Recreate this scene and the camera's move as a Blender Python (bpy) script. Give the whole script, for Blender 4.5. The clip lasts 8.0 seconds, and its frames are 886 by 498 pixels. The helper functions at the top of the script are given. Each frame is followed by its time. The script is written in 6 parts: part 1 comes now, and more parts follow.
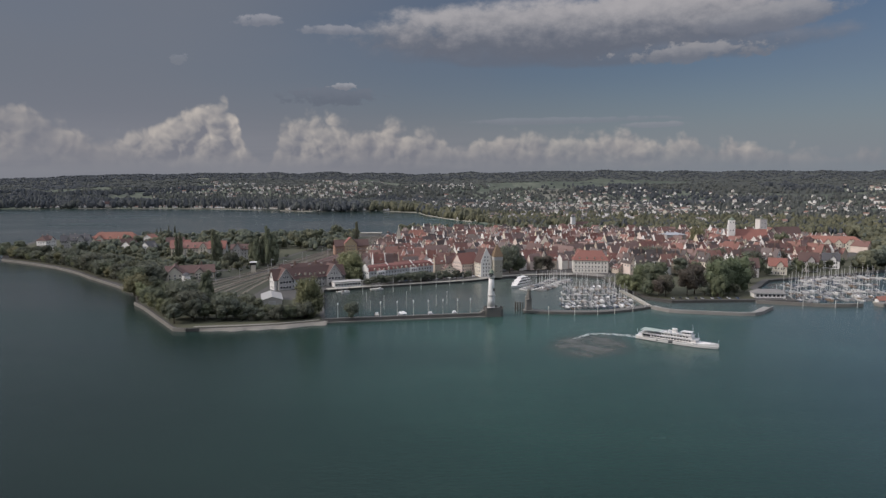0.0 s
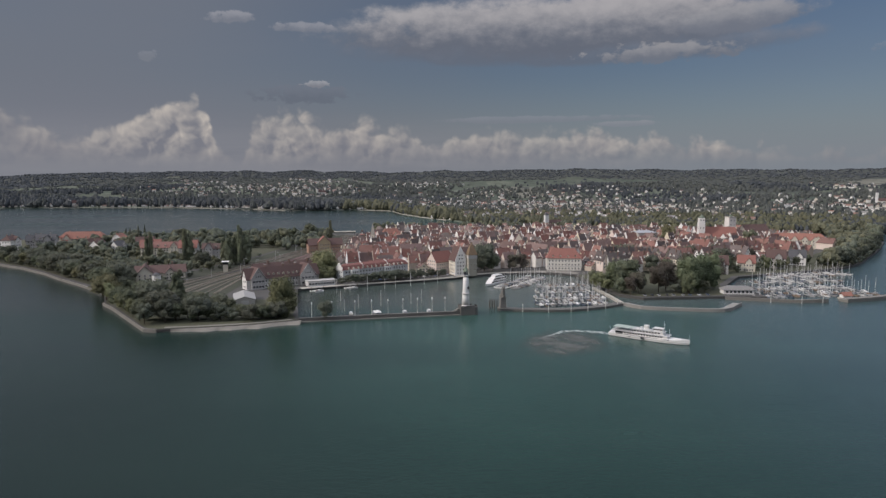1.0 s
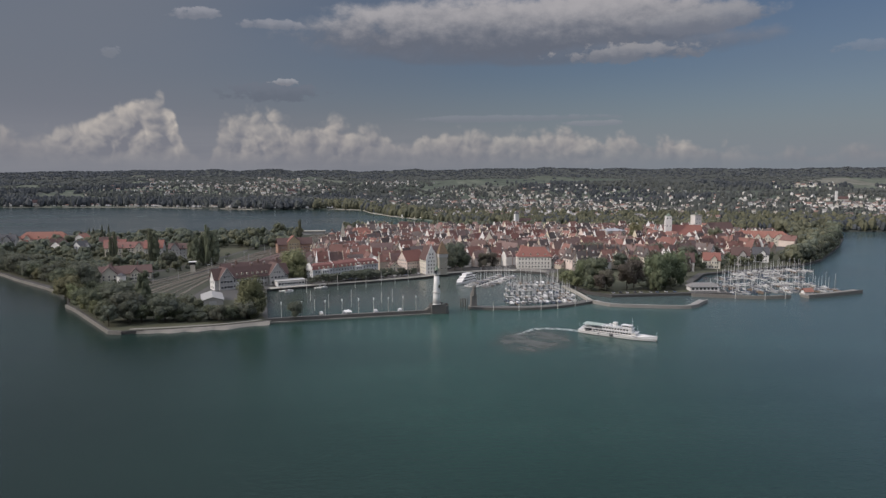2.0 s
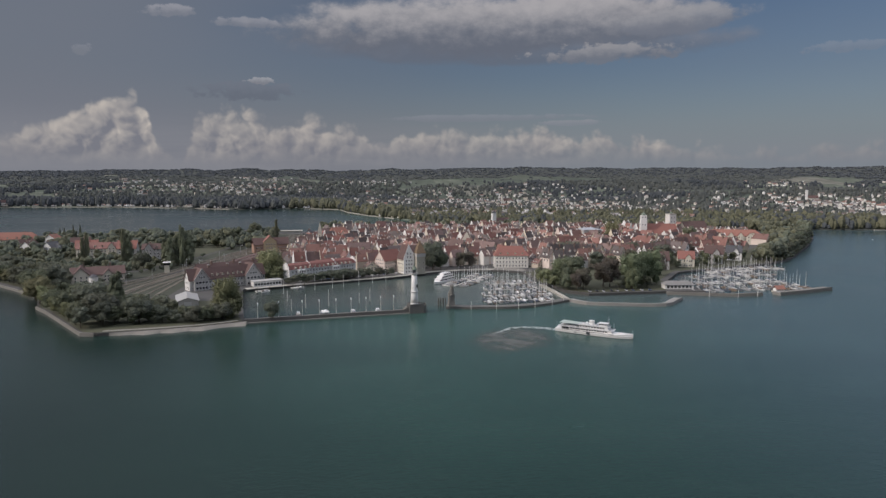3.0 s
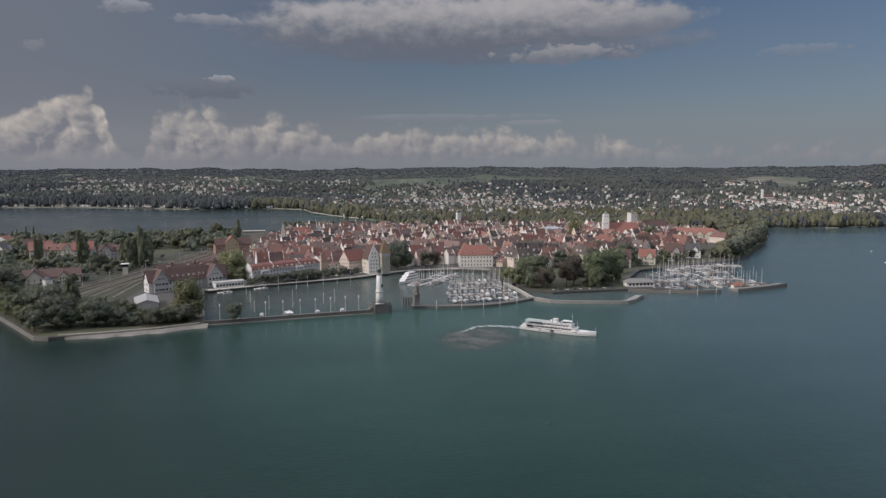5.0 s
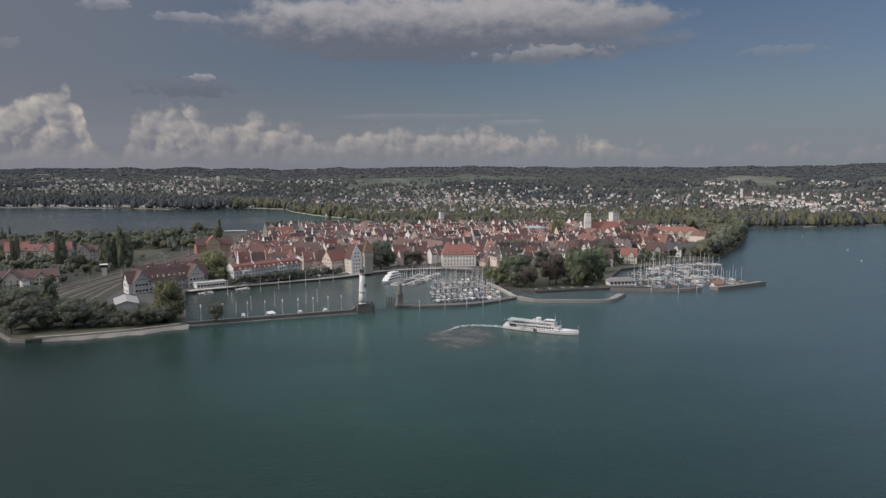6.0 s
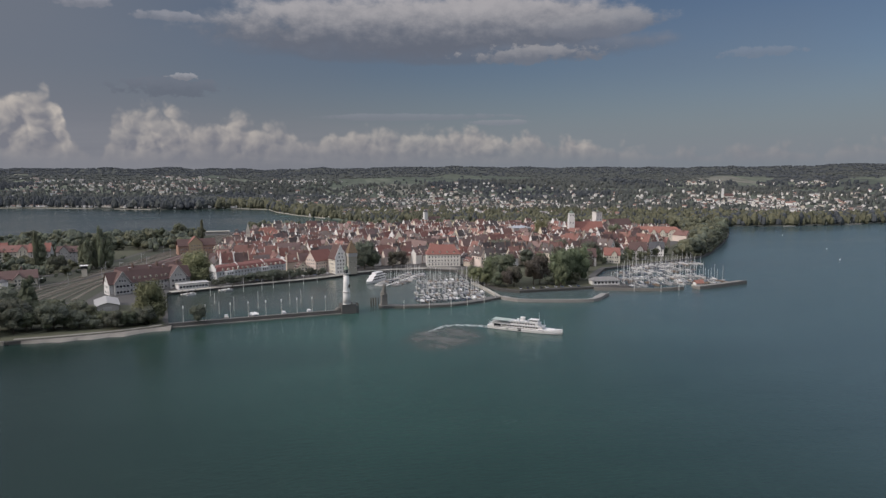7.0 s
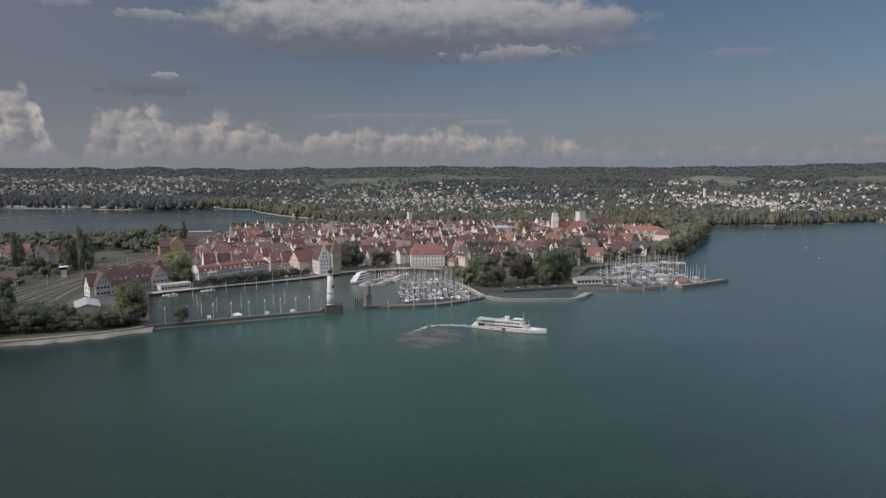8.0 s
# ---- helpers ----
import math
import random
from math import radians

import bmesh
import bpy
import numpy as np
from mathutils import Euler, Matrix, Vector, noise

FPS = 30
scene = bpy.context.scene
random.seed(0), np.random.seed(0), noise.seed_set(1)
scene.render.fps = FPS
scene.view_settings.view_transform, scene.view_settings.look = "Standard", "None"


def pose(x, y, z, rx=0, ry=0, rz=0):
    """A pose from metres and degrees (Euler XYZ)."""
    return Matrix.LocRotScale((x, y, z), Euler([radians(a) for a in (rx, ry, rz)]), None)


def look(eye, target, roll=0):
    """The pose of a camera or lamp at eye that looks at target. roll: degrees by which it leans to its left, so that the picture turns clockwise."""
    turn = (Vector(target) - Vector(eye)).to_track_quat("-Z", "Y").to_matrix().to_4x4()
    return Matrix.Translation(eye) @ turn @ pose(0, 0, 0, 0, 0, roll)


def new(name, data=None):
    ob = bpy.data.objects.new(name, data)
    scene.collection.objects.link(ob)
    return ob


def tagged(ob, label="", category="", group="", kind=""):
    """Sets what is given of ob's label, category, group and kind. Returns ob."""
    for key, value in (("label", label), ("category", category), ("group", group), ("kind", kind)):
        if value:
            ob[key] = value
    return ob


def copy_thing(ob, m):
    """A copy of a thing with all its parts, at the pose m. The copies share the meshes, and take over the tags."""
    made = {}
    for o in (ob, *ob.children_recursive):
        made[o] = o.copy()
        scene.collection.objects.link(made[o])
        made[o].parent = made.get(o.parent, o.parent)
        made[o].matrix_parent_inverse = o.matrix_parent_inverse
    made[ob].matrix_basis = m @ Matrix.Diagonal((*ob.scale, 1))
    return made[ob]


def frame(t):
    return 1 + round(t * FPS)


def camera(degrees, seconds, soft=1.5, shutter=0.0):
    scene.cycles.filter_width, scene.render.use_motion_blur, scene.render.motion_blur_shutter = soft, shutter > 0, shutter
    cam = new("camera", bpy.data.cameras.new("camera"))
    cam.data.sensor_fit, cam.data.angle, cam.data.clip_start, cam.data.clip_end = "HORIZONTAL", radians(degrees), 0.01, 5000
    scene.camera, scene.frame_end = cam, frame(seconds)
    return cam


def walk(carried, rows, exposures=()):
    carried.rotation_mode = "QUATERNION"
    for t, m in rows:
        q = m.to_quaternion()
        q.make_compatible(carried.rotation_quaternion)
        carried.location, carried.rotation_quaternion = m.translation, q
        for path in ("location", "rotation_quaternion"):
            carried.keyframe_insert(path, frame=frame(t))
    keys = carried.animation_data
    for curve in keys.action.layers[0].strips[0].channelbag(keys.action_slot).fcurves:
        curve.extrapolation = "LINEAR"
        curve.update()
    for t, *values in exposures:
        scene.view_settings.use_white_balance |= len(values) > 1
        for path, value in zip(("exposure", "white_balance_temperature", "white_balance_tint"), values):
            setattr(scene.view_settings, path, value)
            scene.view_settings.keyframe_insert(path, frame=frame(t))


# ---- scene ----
# ---------- camera: hovers high over the lake and turns to its right ----------
cam = camera(66.8, 8.0, soft=1.4)
EYE = 95.0
ROWS = [
    (0.0, 0.0, -6.0), (0.5, -0.842, -6.085), (1.0, -2.198, -6.131), (1.5, -3.531, -6.183),
    (3.0, -6.634, -6.277), (3.5, -7.415, -6.282), (4.0, -8.271, -6.284), (4.5, -8.973, -6.299),
    (6.0, -11.098, -6.364), (6.5, -11.851, -6.365), (7.0, -12.449, -6.358), (7.5, -13.206, -6.353), (8.0, -13.797, -6.365),
]
walk(cam, [(t, pose(0, 0, EYE, 90 + pitch, 0, yaw)) for t, yaw, pitch in ROWS], [(0.0, 0.03, 6200.0, 15.5), (8.0, 0.03, 6200.0, 15.5)])

# ---------- sun ----------
SUN_AZ, SUN_EL = -104.0, 31.0      # degrees to the right of the first view, and above the horizon
sun_data = bpy.data.lights.new("sun", "SUN")
sun_data.energy, sun_data.angle, sun_data.color = 2.3, radians(0.6), (1.0, 0.90, 0.78)
sun = new("sun", sun_data)
sun.matrix_world = look((math.sin(radians(SUN_AZ)) * 300, math.cos(radians(SUN_AZ)) * 300, math.tan(radians(SUN_EL)) * 300), (0, 0, 0))


# ---------- node helpers ----------
class Nodes:
    """Short-hand for wiring one node tree."""

    def __init__(self, tree):
        self.tree = tree
        tree.nodes.clear()

    def add(self, kind, inputs=None, **props):
        n = self.tree.nodes.new(kind)
        if "operation" in props:
            n.operation = props["operation"]
        if "use_clamp" in props:
            n.use_clamp = props["use_clamp"]
        if "data_type" in props:
            n.data_type = props["data_type"]
        if "blend_type" in props:
            n.blend_type = props["blend_type"]
        if "interpolation_type" in props:
            n.interpolation_type = props["interpolation_type"]
        if "sky_type" in props:
            n.sky_type = props["sky_type"]
        if "sun_disc" in props:
            n.sun_disc = props["sun_disc"]
        if "sun_elevation" in props:
            n.sun_elevation = props["sun_elevation"]
        if "sun_rotation" in props:
            n.sun_rotation = props["sun_rotation"]
        if "altitude" in props:
            n.altitude = props["altitude"]
        if "air_density" in props:
            n.air_density = props["air_density"]
        if "dust_density" in props:
            n.dust_density = props["dust_density"]
        if "ozone_density" in props:
            n.ozone_density = props["ozone_density"]
        if "feature" in props:
            n.feature = props["feature"]
        if "voronoi_dimensions" in props:
            n.voronoi_dimensions = props["voronoi_dimensions"]
        if "bands_direction" in props:
            n.bands_direction = props["bands_direction"]
        if "noise_dimensions" in props:
            n.noise_dimensions = props["noise_dimensions"]
        for k, v in (inputs or {}).items():
            if isinstance(v, bpy.types.NodeSocket):
                self.tree.links.new(v, n.inputs[k])
            else:
                n.inputs[k].default_value = v
        return n

    def math(self, op, a, b=0.0, c=0.0, clamp=False):
        return self.add("ShaderNodeMath", {0: a, 1: b, 2: c}, operation=op, use_clamp=clamp).outputs[0]

    def mix(self, fac, a, b, blend="MIX"):
        n = self.add("ShaderNodeMix", {0: fac, 6: a, 7: b}, data_type="RGBA", blend_type=blend)
        return n.outputs[2]

    def ramp(self, fac, stops, interp="LINEAR"):
        n = self.add("ShaderNodeValToRGB", {0: fac})
        cr = n.color_ramp
        cr.interpolation = interp
        while len(cr.elements) < len(stops):
            cr.elements.new(0.5)
        for e, (p, c) in zip(cr.elements, stops):
            e.position = p
            e.color = (c, c, c, 1) if isinstance(c, (int, float)) else (*c, 1)
        return n.outputs[0]

    def noise(self, vec, scale, detail=4.0, rough=0.55, **kw):
        return self.add("ShaderNodeTexNoise", {"Vector": vec, "Scale": scale, "Detail": detail, "Roughness": rough}, **kw).outputs[0]

    def smooth(self, v, lo, hi):
        return self.add("ShaderNodeMapRange", {0: v, 1: lo, 2: hi, 3: 0.0, 4: 1.0}, interpolation_type="SMOOTHSTEP").outputs[0]


# ---------- sky with a row of cumulus over the hills and a long cloud bank above ----------
world = bpy.data.worlds.new("sky")
scene.world = world
world.use_nodes = True
N = Nodes(world.node_tree)
way = N.add("ShaderNodeTexCoord").outputs["Generated"]
sep = N.add("ShaderNodeSeparateXYZ", {0: way})
DEG = 180 / math.pi
az = N.math("MULTIPLY", N.math("ARCTAN2", sep.outputs[0], sep.outputs[1]), DEG)
el = N.math("MULTIPLY", N.math("ARCSINE", sep.outputs[2]), DEG)
flat = N.add("ShaderNodeCombineXYZ", {0: az, 1: el, 2: 0.0}).outputs[0]
sky = N.add("ShaderNodeTexSky", sky_type="NISHITA", sun_disc=False, sun_elevation=radians(SUN_EL), sun_rotation=radians(SUN_AZ), altitude=400, air_density=1.0, dust_density=2.2, ozone_density=1.6)
SKY = 0.046
blue = N.mix(1.0, sky.outputs[0], (SKY, SKY, SKY, 1), "MULTIPLY")
# thin grey veil, thicker towards the sun's side and towards the horizon
veil_n = N.noise(N.add("ShaderNodeVectorMath", {0: flat, 1: (0.03, 0.09, 1)}, operation="MULTIPLY").outputs[0], 1.0, 4.0, 0.5)
veil = N.math("ADD", N.math("MULTIPLY", N.smooth(az, 14.0, -24.0), 0.8), N.math("MULTIPLY", N.math("SUBTRACT", veil_n, 0.42), 0.8), clamp=True)
GREY = (0.156, 0.173, 0.195, 1)
base = N.mix(veil, blue, GREY)
# bright mist low over the hills, bluer on the side away from the sun
mist = N.mix(N.smooth(az, -10.0, 25.0), (0.190, 0.197, 0.214, 1), (0.205, 0.238, 0.256, 1))
base = N.mix(N.math("MULTIPLY", N.smooth(el, 9.0, 0.5), 0.85), base, mist)
# flat grey-beige layer low down between the heaps
streak = N.noise(N.add("ShaderNodeVectorMath", {0: flat, 1: (0.06, 0.75, 1)}, operation="MULTIPLY").outputs[0], 1.0, 4.0, 0.55)
layer = N.math("MULTIPLY", N.math("MULTIPLY", N.smooth(el, 5.6, 1.2), N.math("ADD", 0.45, N.math("MULTIPLY", N.smooth(az, 30.0, -8.0), 0.55))), N.smooth(streak, 0.22, 0.62))
base = N.mix(N.math("MULTIPLY", layer, 0.75), base, (0.226, 0.232, 0.240, 1))
# broken high cloud overhead, out of view: bright fill added to lift the shade
high = N.math("MULTIPLY", N.smooth(el, 26.0, 50.0), N.smooth(N.noise(way, 2.2, 5.0, 0.55), 0.24, 0.58))
base = N.mix(high, base, (1.35, 1.36, 1.42, 1))

# heights of the cumulus tops, in degrees, against the direction
TOPS = [(-33.4, 5.3), (-31.3, 5.0), (-27, 2.6), (-24.6, 3.5), (-22.1, 4.5), (-20.3, 5.5), (-17.8, 6.4), (-17.0, 5.2), (-16.2, 2.4), (-15.0, 0.9), (-14.2, 1.6), (-13.3, 4.2), (-11.4, 5.0), (-9.3, 5.2), (-8.3, 4.2), (-6.9, 3.4), (-4.6, 4.6), (-3.1, 4.0), (-0.2, 3.6), (0.9, 2.2), (2.2, 3.1), (4.1, 3.6), (12.6, 3.4), (15, 3.6), (20, 3.1), (21.4, 2.1), (23.4, 2.9), (25.8, 1.9), (27.6, 2.5), (29, 1.7), (40, 1.9), (52, 2.6)]
AZ0, AZ1, TOP = -40.0, 60.0, 8.0
warp = N.add("ShaderNodeTexNoise", {"Vector": flat, "Scale": 0.45, "Detail": 2.0, "Roughness": 0.5})
jolt = N.add("ShaderNodeVectorMath", {0: N.add("ShaderNodeVectorMath", {0: warp.outputs[1], 1: (0.5, 0.5, 0.5)}, operation="SUBTRACT").outputs[0], 1: (1.5, 1.1, 0)}, operation="MULTIPLY").outputs[0]
bent = N.add("ShaderNodeVectorMath", {0: flat, 1: jolt}, operation="ADD").outputs[0]


def billow(vec):
    """Cauliflower relief: rounded cells at three sizes."""
    total = None
    for scale, weight in ((0.5, 0.58), (1.15, 0.29), (2.6, 0.13)):
        v = N.add("ShaderNodeTexVoronoi", {"Vector": vec, "Scale": scale, "Smoothness": 0.35}, feature="SMOOTH_F1", voronoi_dimensions="2D").outputs[0]
        v = N.math("MULTIPLY", N.math("SUBTRACT", 1.0, N.math("MULTIPLY", N.math("MULTIPLY", v, v), 1.3)), weight)
        total = v if total is None else N.math("ADD", total, v)
    return total


puff = billow(bent)
puff_sunward = billow(N.add("ShaderNodeVectorMath", {0: bent, 1: (-0.42, 0.40, 0)}, operation="ADD").outputs[0])
relief = N.math("SUBTRACT", puff, puff_sunward)
sepb = N.add("ShaderNodeSeparateXYZ", {0: bent})
top = N.math("MULTIPLY", N.ramp(N.math("DIVIDE", N.math("SUBTRACT", sepb.outputs[0], AZ0), AZ1 - AZ0), [((a - AZ0) / (AZ1 - AZ0), h / TOP) for a, h in TOPS]), TOP)
over = N.math("ADD", N.math("SUBTRACT", top, el), N.math("MULTIPLY", N.math("SUBTRACT", puff, 0.62), 2.1))
body = N.math("MULTIPLY", N.smooth(over, -0.25, 0.85), N.smooth(el, 0.2, 2.6))
broken = N.smooth(N.noise(flat, 0.22, 5.0, 0.6), 0.36, 0.60)
body = N.math("MULTIPLY", body, N.math("ADD", 0.62, N.math("MULTIPLY", broken, 0.38)))
light = N.math("ADD", N.math("ADD", 0.34, N.math("MULTIPLY", relief, 1.5)), N.math("MULTIPLY", N.smooth(over, 2.4, 0.1), 0.30), clamp=True)
GLOW = [(-36, 0.55), (-27, 0.45), (-24, 0.8), (-19, 0.95), (-16.6, 1.0), (-15, 0.45), (-12.6, 0.95), (-10, 1.0), (-7.5, 0.55), (-4.5, 0.75), (-1, 0.6), (2, 0.7), (5, 0.62), (9, 0.85), (13, 0.7), (16, 0.85), (20, 0.6), (22, 0.45), (24, 0.9), (26, 0.45), (27.6, 0.7), (30, 0.45), (52, 0.5)]
glow = N.ramp(N.math("DIVIDE", N.math("SUBTRACT", sepb.outputs[0], AZ0), AZ1 - AZ0), [((a - AZ0) / (AZ1 - AZ0), g) for a, g in GLOW])
light = N.math("MULTIPLY", light, glow)
low = N.smooth(el, 0.3, 3.4)
light = N.math("MULTIPLY", light, N.math("ADD", 0.35, N.math("MULTIPLY", low, 0.65)))
cumulus = N.mix(light, (0.182, 0.186, 0.202, 1), (0.56, 0.505, 0.42, 1))
out = N.mix(N.math("MULTIPLY", body, 0.86), base, cumulus)


def bank(prev, a0, e0, wa, we, tilt, gain, bright, dark, ragged=1.0, zoom=1.0):
    """A long flat cloud: lit along its top, grey underneath."""
    u = N.math("DIVIDE", N.math("SUBTRACT", az, a0), wa)
    lift = N.math("MULTIPLY", N.math("SUBTRACT", az, a0), tilt)
    v = N.math("DIVIDE", N.math("SUBTRACT", N.math("SUBTRACT", el, e0), lift), we)
    r2 = N.math("ADD", N.math("MULTIPLY", u, u), N.math("MULTIPLY", v, v))
    soft_n = N.noise(N.add("ShaderNodeVectorMath", {0: flat, 1: (0.17 * zoom, 0.42 * zoom, 1)}, operation="MULTIPLY").outputs[0], 1.0, 3.0, 0.5)
    fine_n = N.noise(N.add("ShaderNodeVectorMath", {0: flat, 1: (0.55 * zoom, 0.85 * zoom, 1)}, operation="MULTIPLY").outputs[0], 1.0, 6.0, 0.62)
    d = N.math("ADD", N.math("SUBTRACT", 1.0, r2), N.math("MULTIPLY", N.math("SUBTRACT", soft_n, 0.5), 1.5 * ragged))
    d = N.math("ADD", d, N.math("MULTIPLY", N.math("SUBTRACT", fine_n, 0.5), 1.7 * ragged))
    a = N.math("MULTIPLY", N.smooth(d, 0.0, 0.62), gain)
    lit = N.smooth(N.math("ADD", v, N.math("MULTIPLY", N.math("SUBTRACT", fine_n, 0.5), 1.5)), -0.6, 0.85)
    return N.mix(a, prev, N.mix(lit, (*dark, 1), (*bright, 1)))


LIT, DIM = (0.39, 0.375, 0.36), (0.125, 0.14, 0.165)
out = bank(out, 12.0, 10.3, 20.0, 1.5, 0.0, 0.7, (0.20, 0.21, 0.23), DIM, 0.55, 0.7)
out = bank(out, 10.8, 12.0, 20.5, 2.7, 0.012, 0.95, LIT, DIM, 0.62, 0.85)
out = bank(out, 25.5, 11.9, 5.5, 1.1, 0.05, 0.85, (0.30, 0.30, 0.30), (0.16, 0.175, 0.20), 0.9, 1.2)
out = bank(out, 19.5, 9.7, 6.4, 0.8, 0.03, 0.75, (0.31, 0.305, 0.30), (0.16, 0.172, 0.192), 1.9, 1.7)
out = bank(out, -15.0, 12.4, 2.2, 0.5, 0.05, 0.65, (0.33, 0.33, 0.34), (0.2, 0.21, 0.23), 1.5, 2.2)
out = bank(out, -9.0, 11.9, 3.4, 0.45, 0.0, 0.6, (0.32, 0.32, 0.33), (0.2, 0.21, 0.23), 1.5, 2.0)
out = bank(out, -9.3, 6.7, 4.6, 0.8, 0.0, 0.6, (0.155, 0.17, 0.195), (0.115, 0.13, 0.155), 1.6, 2.0)
out = bank(out, -8.2, 7.5, 1.2, 0.3, 0.0, 0.65, (0.36, 0.36, 0.36), (0.22, 0.22, 0.23), 2.0, 4.0)
out = bank(out, -21.0, 9.2, 0.7, 0.5, 0.0, 0.35, (0.27, 0.28, 0.30), (0.22, 0.23, 0.24), 2.0, 4.0)
out = bank(out, 10.0, 4.75, 9.0, 0.34, 0.01, 0.45, (0.25, 0.26, 0.28), (0.20, 0.21, 0.23), 1.3, 1.1)
out = bank(out, 17.5, 4.3, 3.4, 0.26, 0.0, 0.5, (0.28, 0.28, 0.29), (0.22, 0.23, 0.25), 1.4, 1.6)
out = bank(out, 36.6, 9.1, 3.4, 0.45, 0.0, 0.4, (0.25, 0.27, 0.30), (0.19, 0.21, 0.24), 1.8, 2.0)
bg = N.add("ShaderNodeBackground", {0: out, 1: 1.0})
N.add("ShaderNodeOutputWorld", {0: bg.outputs[0]})


# ---------- materials ----------
def material(name, rough=0.8, metal=0.0, spec=0.4):
    m = bpy.data.materials.new(name)
    m.use_nodes = True
    k = Nodes(m.node_tree)
    b = k.add("ShaderNodeBsdfPrincipled", {"Roughness": rough, "Metallic": metal, "Specular IOR Level": spec})
    k.add("ShaderNodeOutputMaterial", {0: b.outputs[0]})
    return m, k, b


def plain(name, colour, rough=0.75, metal=0.0, grain=1.2, amount=0.25, vary=0.0, spec=0.4, bump=0.0):
    """Painted, plastered or stony surface: stains at two sizes, and a shift from object to object."""
    m, k, b = material(name, rough, metal, spec)
    pos = k.add("ShaderNodeTexCoord").outputs["Object"]
    big = k.noise(pos, 0.16 * grain, 3.0)
    fine = k.noise(pos, 1.7 * grain, 5.0, 0.65)
    f = k.math("ADD", k.math("MULTIPLY", big, 0.55), k.math("MULTIPLY", fine, 0.45))
    c = k.mix(f, (*[x * (1 - amount) for x in colour], 1), (*[min(1, x * (1 + amount)) for x in colour], 1))
    if vary:
        r = k.add("ShaderNodeObjectInfo").outputs["Random"]
        c = k.add("ShaderNodeHueSaturation", {"Hue": k.math("ADD", 0.5, k.math("MULTIPLY", k.math("SUBTRACT", r, 0.5), 0.06 * vary)),
                                            "Saturation": k.math("ADD", 1.0, k.math("MULTIPLY", k.math("SUBTRACT", k.math("FRACT", k.math("MULTIPLY", r, 7.3)), 0.5), 0.6 * vary)),
                                            "Value": k.math("ADD", 1.0, k.math("MULTIPLY", k.math("SUBTRACT", k.math("FRACT", k.math("MULTIPLY", r, 13.7)), 0.6), 0.7 * vary)), "Color": c}).outputs[0]
    k.tree.links.new(c, b.inputs["Base Color"])
    if bump:
        k.tree.links.new(k.add("ShaderNodeBump", {"Height": fine, "Strength": bump, "Distance": 0.05}).outputs[0], b.inputs["Normal"])
    return m


def choice(name, colours, rough=0.8, amount=0.2, grain=1.0, tiles=0.0, pieces=False):
    """One of several paints, chosen by the object's own random number."""
    m, k, b = material(name, rough)
    info = k.add("ShaderNodeNewGeometry").outputs["Random Per Island"] if pieces else k.add("ShaderNodeObjectInfo").outputs["Random"]
    c = k.ramp(info, [(i / len(colours), col) for i, col in enumerate(colours)], "CONSTANT")
    pos = k.add("ShaderNodeTexCoord").outputs["Object"]
    f = k.math("ADD", k.math("MULTIPLY", k.noise(pos, 0.22 * grain, 3.0), 0.5), k.math("MULTIPLY", k.noise(pos, 2.1 * grain, 4.0, 0.7), 0.5))
    shade = k.ramp(f, [(0.25, 1 - amount), (0.75, 1 + amount)])
    c = k.mix(1.0, c, shade, "MULTIPLY")
    k.tree.links.new(c, b.inputs["Base Color"])
    if tiles:
        wave = k.add("ShaderNodeTexWave", {"Vector": pos, "Scale": tiles, "Distortion": 1.0, "Detail": 2.0}, bands_direction="Z").outputs[1]
        k.tree.links.new(k.add("ShaderNodeBump", {"Height": wave, "Strength": 0.5, "Distance": 0.08}).outputs[0], b.inputs["Normal"])
    return m


def foliage(name, dark, mid, light, vary=1.0, island=False):
    m, k, b = material(name, 0.75, spec=0.15)
    geo = k.add("ShaderNodeNewGeometry")
    info = k.add("ShaderNodeObjectInfo").outputs["Random"]
    pos = k.add("ShaderNodeTexCoord").outputs["Object"]
    f = k.math("ADD", k.math("MULTIPLY", geo.outputs["Random Per Island"], 0.6), k.math("MULTIPLY", k.noise(pos, 0.12 if island else 0.35, 3.0), 0.5))
    c = k.ramp(f, [(0.15, dark), (0.5, mid), (0.95, light)])
    hue = k.math("ADD", 0.5, k.math("MULTIPLY", k.math("SUBTRACT", info, 0.5), 0.05 * vary))
    c = k.add("ShaderNodeHueSaturation", {"Hue": hue, "Saturation": 1.0, "Value": k.math("ADD", 1.0 + 0.12 * vary, k.math("MULTIPLY", k.math("FRACT", k.math("MULTIPLY", info, 9.1)), 0.5 * vary)), "Color": c}).outputs[0]
    k.tree.links.new(c, b.inputs["Base Color"])
    thin = k.add("ShaderNodeBsdfTranslucent", {"Color": c})
    both = k.add("ShaderNodeMixShader", {0: 0.0 if island else 0.35, 1: b.outputs[0], 2: thin.outputs[0]})
    last = [n for n in k.tree.nodes if n.type == "OUTPUT_MATERIAL"][0]
    k.tree.links.new(both.outputs[0], last.inputs[0])
    return m


